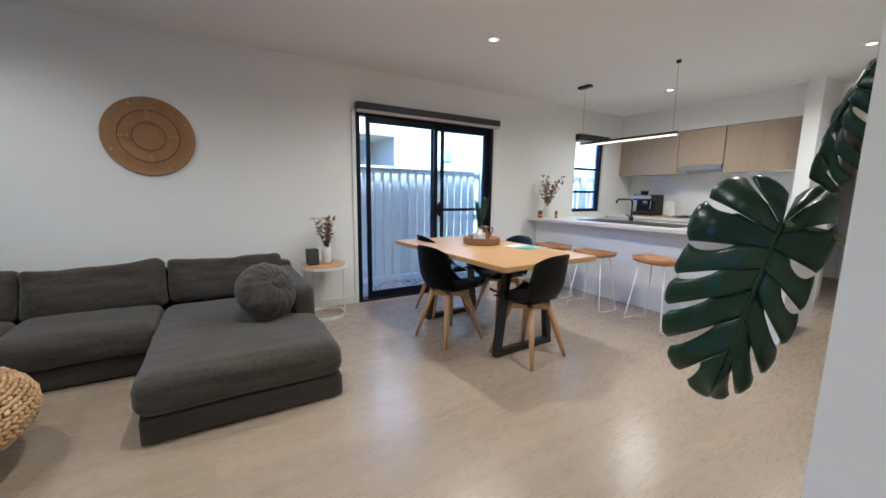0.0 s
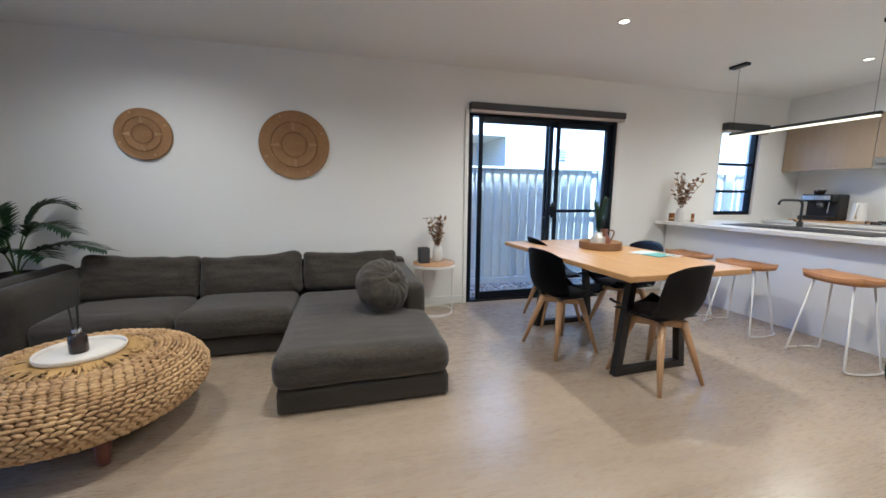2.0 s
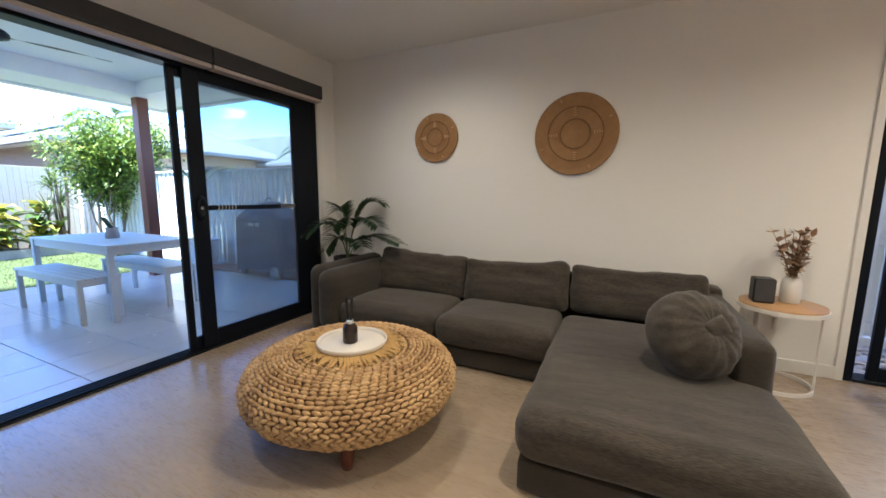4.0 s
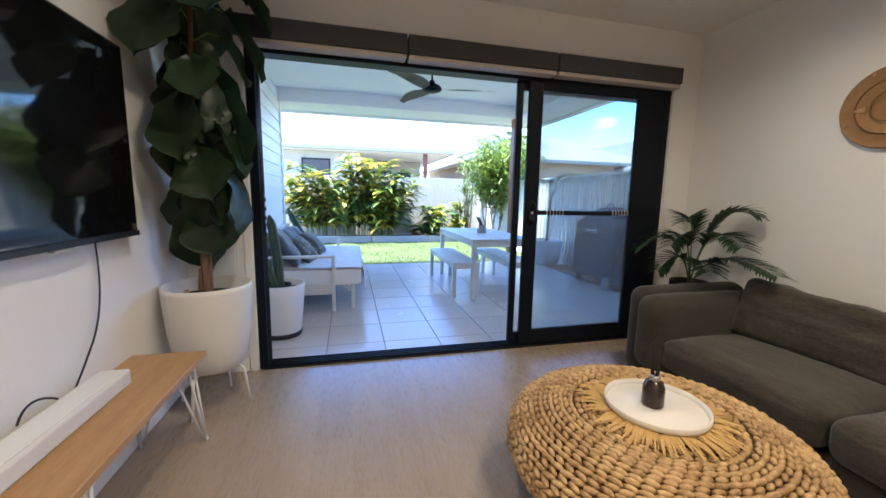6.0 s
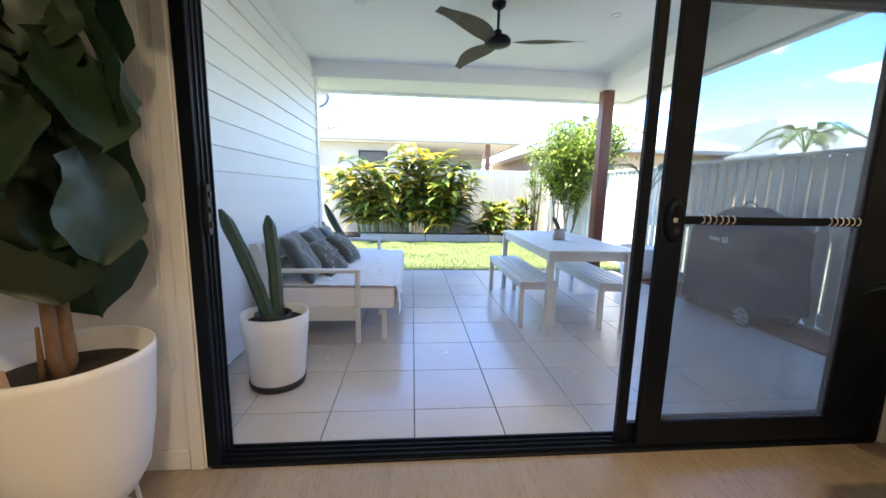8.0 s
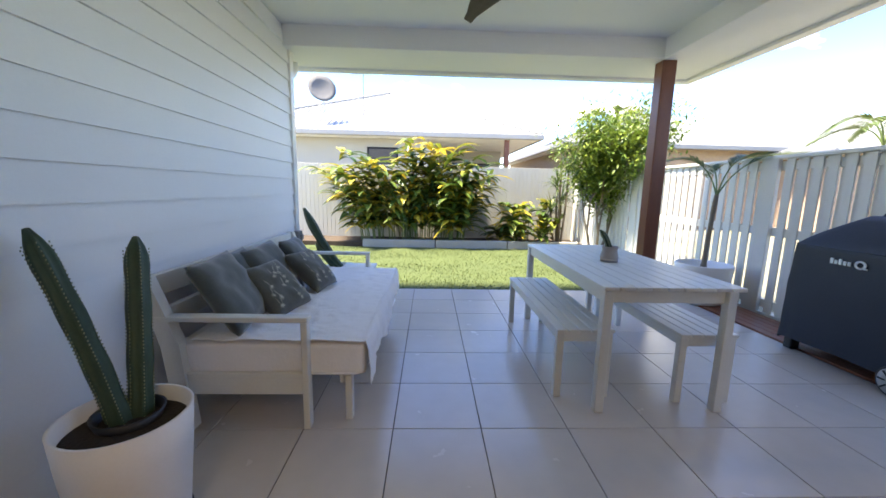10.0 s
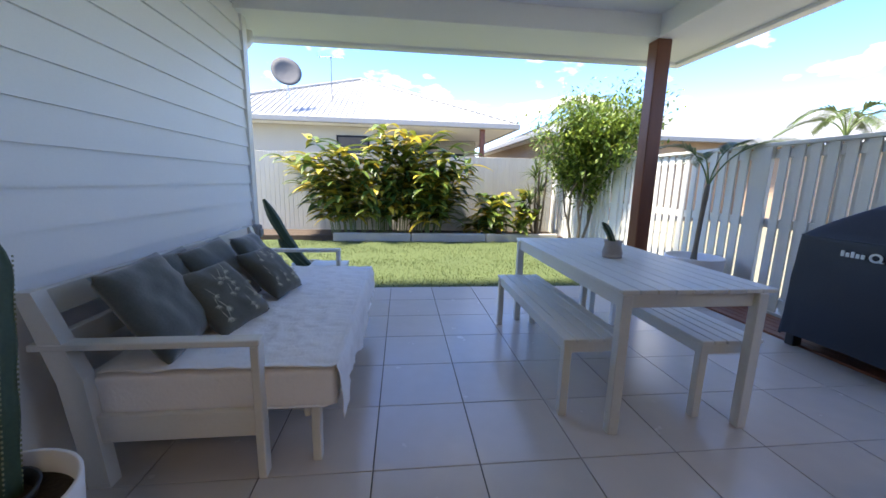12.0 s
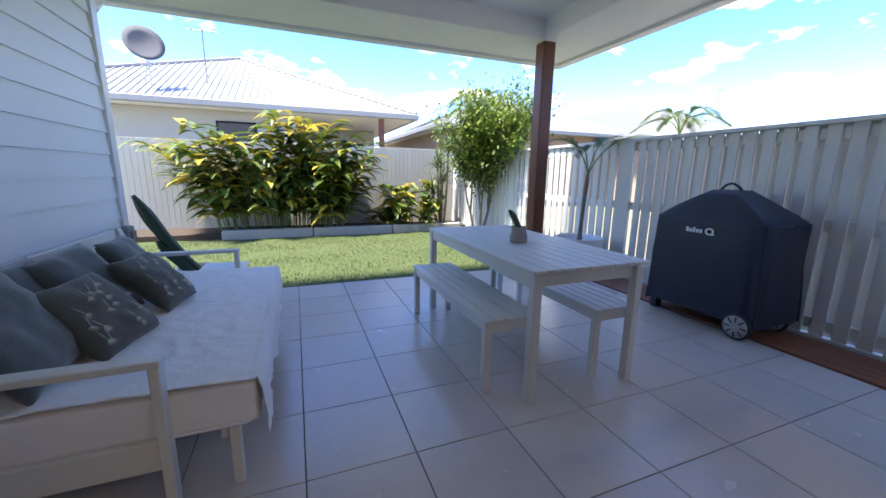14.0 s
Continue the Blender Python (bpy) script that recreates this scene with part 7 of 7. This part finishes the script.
# ---- neighbours ----
def ribbed_roof(name, eave0, eave1, inward, run, rise, hip0, hip1, material, parent, pitch=0.19):
    """A roof plane of ribbed sheet from an eave line; hip0 and hip1 cut its ends at 45 degrees."""
    e0, e1, inn = Vector(eave0), Vector(eave1), Vector(inward).normalized()
    L = (e1 - e0).length
    d = (e1 - e0) / L
    up = inn * run + Vector((0, 0, rise))
    bm = bmesh.new()
    nrm = d.cross(up).normalized()
    if nrm.z < 0:
        nrm = -nrm
    n = int(L / pitch)
    prev = None
    for i in range(n + 1):
        for off, lift in ((0.0, 0.0), (0.32, 0.0), (0.42, 0.035), (0.58, 0.035), (0.68, 0.0)):
            s = min(L, (i + off) * L / n)
            t = 1.0
            if hip0:
                t = min(t, s / run)
            if hip1:
                t = min(t, (L - s) / run)
            a, b = e0 + d * s + nrm * lift, e0 + d * s + up * max(t, 0.001) + nrm * lift
            cur = (bm.verts.new(a), bm.verts.new(b))
            if prev:
                bm.faces.new((prev[0], cur[0], cur[1], prev[1]))
            prev = cur
            if i == n:
                break
    return part(name, bm, material, parent)


h1 = thing("neighbour_house", "pale rendered single-storey house with a white ribbed hip roof", "house")
part("wall", box(bmesh.new(), -24.5, -15.7, -5.1, 1.9, -0.2, 2.95), M_RENDER, h1)
part("wall", box(bmesh.new(), -24.5, -19.2, 1.9, 5.1, -0.2, 2.95), M_RENDER, h1)
ribbed_roof("roof", (-15.0, -5.82, 3.12), (-15.0, 5.72, 3.12), (-1, 0, 0), 5.75, 2.55, True, True, M_WHITEROOF, h1)
ribbed_roof("roof", (-15.0, 5.72, 3.12), (-26.5, 5.72, 3.12), (0, -1, 0), 5.75, 2.55, True, True, M_WHITEROOF, h1)
ribbed_roof("roof", (-26.5, -5.82, 3.12), (-15.0, -5.82, 3.12), (0, 1, 0), 5.75, 2.55, True, True, M_WHITEROOF, h1)
bm = bmesh.new()
box(bm, -15.08, -14.92, -5.9, 5.8, 2.95, 3.13, 0.02)
box(bm, -26.5, -15.08, 5.64, 5.80, 2.95, 3.13, 0.02)
part("gutter", bm, M_WHITEROOF, h1)
part("soffit", box(bmesh.new(), -24.5, -15.08, -5.8, 5.64, 2.955, 2.99), M_SOFFIT, h1)
bm = bmesh.new()
tube(bm, [(-15.0, 5.72, 3.16), (-20.75, -0.03, 5.70)], 0.07, 8)
tube(bm, [(-20.75, -0.03, 5.70), (-15.0, -5.82, 3.16)], 0.07, 8)
part("ridge_cap", bm, M_WHITEROOF, h1)
part("post", box(bmesh.new(), -15.35, -15.20, 4.50, 4.66, -0.2, 2.95), M_POST, h1, "brown porch post")
for y0, y1, z0, z1 in ((-0.35, 0.75, 1.7, 2.65),):
    w = part("window", box(bmesh.new(), -15.70, -15.66, y0, y1, z0, z1), M_BLACK, h1)
    part("pane", box(bmesh.new(), -15.66, -15.655, y0 + 0.06, y1 - 0.06, z0 + 0.06, z1 - 0.06), M_WINDOW, w)
for y0, y1 in ((2.2, 3.3), (3.5, 4.6)):
    w = part("window", box(bmesh.new(), -19.20, -19.15, y0, y1, 0.9, 2.4), M_BLACK, h1)
    part("pane", box(bmesh.new(), -19.15, -19.145, y0 + 0.06, y1 - 0.06, 0.96, 2.34), M_WINDOW, w)

dish = thing("satellite_dish", "grey satellite dish on a tripod on the roof", "satellite dish", pose(-15.75, -1.80, 3.50))
bm = bmesh.new()
lathe(bm, [(0.001, 0.0), (0.15, 0.012), (0.30, 0.05), (0.43, 0.11), (0.435, 0.125), (0.30, 0.068), (0.15, 0.03), (0.001, 0.018)], 30, close=False, sy=1.1)
part("reflector", bm, M_MESHDISH, dish, "grey mesh reflector", True, m=pose(0.05, -0.1, 1.02, 66, 0, 112) @ Matrix.Scale(1.08, 4))
bm = bmesh.new()
for p in ((0.2, 0.0, -0.05), (-0.25, 0.2, 0.1), (-0.2, -0.25, 0.1)):
    tube(bm, [(0, -0.05, 0.9), p], 0.018, 6)
tube(bm, [(0.1, -0.6, 0.55), (0, -0.05, 0.55)], 0.012, 6)
part("tripod", bm, M_CHROME, dish)


def aerial(label, m, h):
    ob = thing("tv_aerial", label, "aerial", m)
    part("mast", tube(bmesh.new(), [(0, 0, 0), (0, 0, h)], 0.02, 6), M_DISH, ob)
    bm = bmesh.new()
    tube(bm, [(-0.1, -0.45, h), (0.1, 0.45, h * 0.97)], 0.013, 5)
    for q in range(7):
        y = -0.42 + 0.14 * q
        tube(bm, [(-0.22 + q * 0.01, y, h), (0.22 - q * 0.01, y, h)], 0.008, 5)
    part("yagi", bm, M_DISH, ob)
    bm = bmesh.new()
    for s in (-0.25, 0.25):
        tube(bm, [(0, 0, 0.35), (s, 0.1, 0.0)], 0.01, 5)
    part("stay", bm, M_DISH, ob)


aerial("thin television aerial on the white roof", pose(-16.6, -0.62, 3.83), 1.55)

h2 = thing("neighbour_house", "tan brick house with a grey ribbed roof and solar panels", "house")
part("wall", box(bmesh.new(), -27.0, -16.2, 7.2, 16.0, -0.2, 2.95), M_BRICKWALL, h2)
ribbed_roof("roof", (-15.6, 6.7, 3.0), (-27.5, 6.7, 3.0), (0, 1, 0), 5.0, 2.1, True, False, M_GREYROOF, h2)
ribbed_roof("roof", (-15.6, 16.7, 3.0), (-15.6, 6.7, 3.0), (-1, 0, 0), 5.0, 2.1, True, True, M_GREYROOF, h2)
bm = bmesh.new()
box(bm, -27.5, -15.5, 6.62, 6.76, 2.85, 3.02, 0.02)
box(bm, -15.66, -15.5, 6.76, 16.7, 2.85, 3.02, 0.02)
part("gutter", bm, M_GREYROOF, h2)
part("soffit", box(bmesh.new(), -27.0, -15.66, 6.76, 7.2, 2.86, 2.90), M_SOFFIT, h2)
for k in range(4):
    bm = bmesh.new()
    box(bm, 0, 1.0, 0, 1.65, 0.08, 0.12)
    part("solar_panel", bm, M_SOLAR, h2, m=Matrix.Translation((-23.5 + 1.04 * k, 7.5, 3.34)) @ Matrix.Rotation(math.atan2(2.1, 5.0), 4, "X"))

h3 = thing("neighbour_house", "house with a pale grey hip roof beyond the side fence", "house")
part("wall", box(bmesh.new(), -30.0, -14.2, 15.2, 26.0, -0.2, 2.75), M_BRICKWALL, h3)
ribbed_roof("roof", (-13.5, 14.6, 2.75), (-31.0, 14.6, 2.75), (0, 1, 0), 6.0, 2.5, True, True, M_GREYROOF, h3)
ribbed_roof("roof", (-13.5, 26.6, 2.75), (-13.5, 14.6, 2.75), (-1, 0, 0), 6.0, 2.5, True, True, M_GREYROOF, h3)
part("gutter", box(bmesh.new(), -31.0, -13.4, 14.5, 14.66, 2.6, 2.77, 0.02), M_GREYROOF, h3)

h4 = thing("distant_house", "distant house with a blue roof", "house")
part("wall", box(bmesh.new(), -31.0, -20.0, 32.0, 42.0, -0.2, 4.0), M_RENDER, h4)
ribbed_roof("roof", (-20.0, 31.4, 4.0), (-33.5, 31.4, 4.0), (0, 1, 0), 5.0, 2.3, True, True, M_BLUEROOF, h4, 0.5)
aerial("thin television aerial on the blue roof", pose(-23.5, 33.4, 4.6), 3.4)

# pale rendered neighbour beyond the dining door, with a small wall vent
h5 = thing("neighbour_house", "white rendered house wall close beyond the side fence", "house")
part("wall", box(bmesh.new(), 3.75, 12.0, 7.4, 12.0, -0.2, 4.2), M_RENDER, h5)
part("wall", box(bmesh.new(), 1.0, 3.75, 8.6, 12.0, -0.2, 4.2), M_RENDER, h5)
part("porch_roof", box(bmesh.new(), 2.2, 3.75, 7.4, 8.6, 2.36, 4.2), M_RENDER, h5)
vent = part("vent", box(bmesh.new(), 4.9, 5.12, 7.375, 7.399, 1.95, 2.2, 0.004), M_TRIM, h5)
for q in range(4):
    part("slat", box(bmesh.new(), 4.92, 5.10, 7.365, 7.374, 1.98 + 0.05 * q, 2.01 + 0.05 * q), M_DISH, vent)

# palms beyond the fences
for name, base, h, seed, reach in (("garden_palm", (-10.3, 12.2, -0.1), 2.5, 3, 1.2), ("garden_palm", (-12.7, 7.0, -0.1), 2.9, 4, 1.2)):
    gp = thing(name, "feathery green palm in a neighbour's garden", "palm tree", pose(*base))
    part("trunk", tube(bmesh.new(), [(0, 0, 0), (0.05, 0, h * 0.5), (0, 0.05, h)], [0.11, 0.09, 0.07], 8), M_GREYBARK, gp, smooth=True)
    kids = set(gp.children)
    fronds("crown", "", None, [(40 * k + 10 * (k % 3), reach * (0.8 + 0.2 * (k % 2)), 0.95 - 0.12 * (k % 3), 0.55) for k in range(9)], M_PALM, seed, 0.45, 0.02, 30, 0.035, gp)
    for ob in gp.children:
        if ob not in kids:
            ob.location = (0, 0.05, h)

# ---- pieces of floors, walls and fences ----
def piece(name, me, parent, m):
    ob = new(name, me)
    ob.parent = parent
    ob.matrix_basis = m
    return ob


def block_mesh(name, sx, sy, sz, bevel, material):
    return finish(box(bmesh.new(), -sx / 2, sx / 2, -sy / 2, sy / 2, -sz, 0, bevel), name, material)


# floor planks along x, in staggered rows
rng = random.Random(4)
PW, PL = 0.182, 1.52
plank_me = block_mesh("plank", PL - 0.0001, PW - 0.0001, 0.006, 0, M_FLOOR)
short_me = {}
row = 0
y = -0.55
while y < YB - 0.02:
    x = (XG + 0.02 if y > YT else 0.02) - rng.uniform(0, 1.2)
    lo = XG + 0.014 if y > YT else 0.0
    while x < XK - 0.02:
        a, b = max(x, lo), min(x + PL, XK - 0.02)
        yb = min(y + PW, YB - 0.005)
        w = yb - y
        if b - a > 0.06 and w > 0.05:
            if b - a > PL - 0.001 and w > PW - 0.001:
                me = plank_me
            else:
                key = (round(b - a, 4), round(w, 4))
                if key not in short_me:
                    short_me[key] = block_mesh("plank", key[0] - 0.0001, key[1] - 0.0001, 0.006, 0, M_FLOOR)
                me = short_me[key]
            piece("plank", me, floor, Matrix.Translation(((a + b) / 2, (y + yb) / 2, 0.0)))
        x += PL
    y += PW

# patio tiles on a 0.471 grid, grout recessed
TP = 0.471
tile_me = {}
for i in range(-20, 20):
    for j in range(-12, 12):
        xa, ya = -3.214 + TP * i, 1.729 + TP * j
        a, b = max(xa, LAWN_X + 0.02), min(xa + TP, XG - 0.137)
        c, d = max(ya, YT - 0.02), min(ya + TP, 5.0)
        if b - a < 0.03 or d - c < 0.03:
            continue
        key = (round(b - a, 3), round(d - c, 3))
        if key not in tile_me:
            tile_me[key] = block_mesh("tile", key[0] - 0.005, key[1] - 0.005, 0.008, 0.0015, M_TILE)
        piece("tile", tile_me[key], patio, Matrix.Translation(((a + b) / 2, (c + d) / 2, PATIO_Z)))

# weatherboards: each laps the one below
BH = 0.165
bm = bmesh.new()
L = (ROOF_X - 0.02, XG - 0.10)
vs = [bm.verts.new(p) for p in ((0, 0.0, 0), (0, 0.029, 0), (0, 0.011, BH), (0, 0.0, BH))]
ws = [bm.verts.new((L[1] - L[0], v.co.y, v.co.z)) for v in vs]
for k in range(4):
    bm.faces.new((vs[k], vs[(k + 1) % 4], ws[(k + 1) % 4], ws[k]))
bm.faces.new(vs)
bm.faces.new(ws[::-1])
board_me = finish(bm, "board", M_CLAD)
for k in range(17):
    piece("board", board_me, clad, Matrix.Translation((L[0], YT - 0.03, PATIO_Z + 0.02 + BH * k)))

# deck strip beside the patio
deck = tagged(thing("deck_strip", "red-brown stained timber deck strip beside the fence", "deck"), kind="structure")
deck_me = block_mesh("deck_board", 3.9, 0.088, 0.03, 0.003, M_DECK)
for k in range(5):
    piece("deck_board", deck_me, deck, Matrix.Translation((-3.95, 5.06 + 0.092 * k, PATIO_Z + 0.012)))

# side fence: pickets on both faces of three rails
fence = tagged(thing("side_fence", "pale grey timber fence with pickets on both sides", "fence"), kind="structure")
FY = 5.56
bm = bmesh.new()
for z in (0.06, 0.84, 1.53):
    box(bm, -11.3, 8.0, FY - 0.001, FY + 0.035, z - 0.045, z + 0.045, 0.003)
part("rail", bm, M_SLATFENCE, fence)
bm = bmesh.new()
box(bm, -11.3, 8.0, FY - 0.05, FY + 0.075, 1.60, 1.635, 0.004)
part("capping", bm, M_SLATFENCE, fence)
bm = bmesh.new()
box(bm, -11.3, 8.0, FY - 0.03, FY - 0.005, -0.25, -0.03, 0.003)
part("plinth_board", bm, M_SLATFENCE, fence)
picket_me = finish(box(bmesh.new(), -0.045, 0.045, -0.016, 0, -0.03, 1.60, 0.003), "picket", M_SLATFENCE)
post_me = finish(box(bmesh.new(), -0.10, 0.10, -0.045, 0.0, -0.2, 1.60, 0.004), "fence_post", M_SLATFENCE)
x = -11.2
while x < 7.9:
    if abs((x + 5.80) % 2.6) > 0.14 and abs((x + 5.80) % 2.6) < 2.46:
        piece("picket", picket_me, fence, Matrix.Translation((x, FY - 0.001, 0)))
        if x < 5.5:
            piece("picket", picket_me, fence, Matrix.Translation((x + 0.07, FY + 0.052, 0)))
    x += 0.14
x = -11.0
while x < 7.5:
    piece("fence_post", post_me, fence, Matrix.Translation((x, FY - 0.002, 0)))
    x += 2.6

# back fence of close vertical boards
bfence = tagged(thing("back_fence", "cream painted close-boarded timber back fence", "fence"), kind="structure")
vb_me = finish(box(bmesh.new(), -0.018, 0.0, -0.0485, 0.0485, -0.3, 1.78, 0.003), "fence_board", M_FENCE)
y = -5.0
while y < 5.56:
    piece("fence_board", vb_me, bfence, Matrix.Translation((-11.32, y, 0)))
    y += 0.1
bm = bmesh.new()
for z in (0.1, 0.85, 1.6):
    box(bm, -11.40, -11.339, -5.0, 5.56, z - 0.04, z + 0.04, 0.003)
part("rail", bm, M_FENCE, bfence)
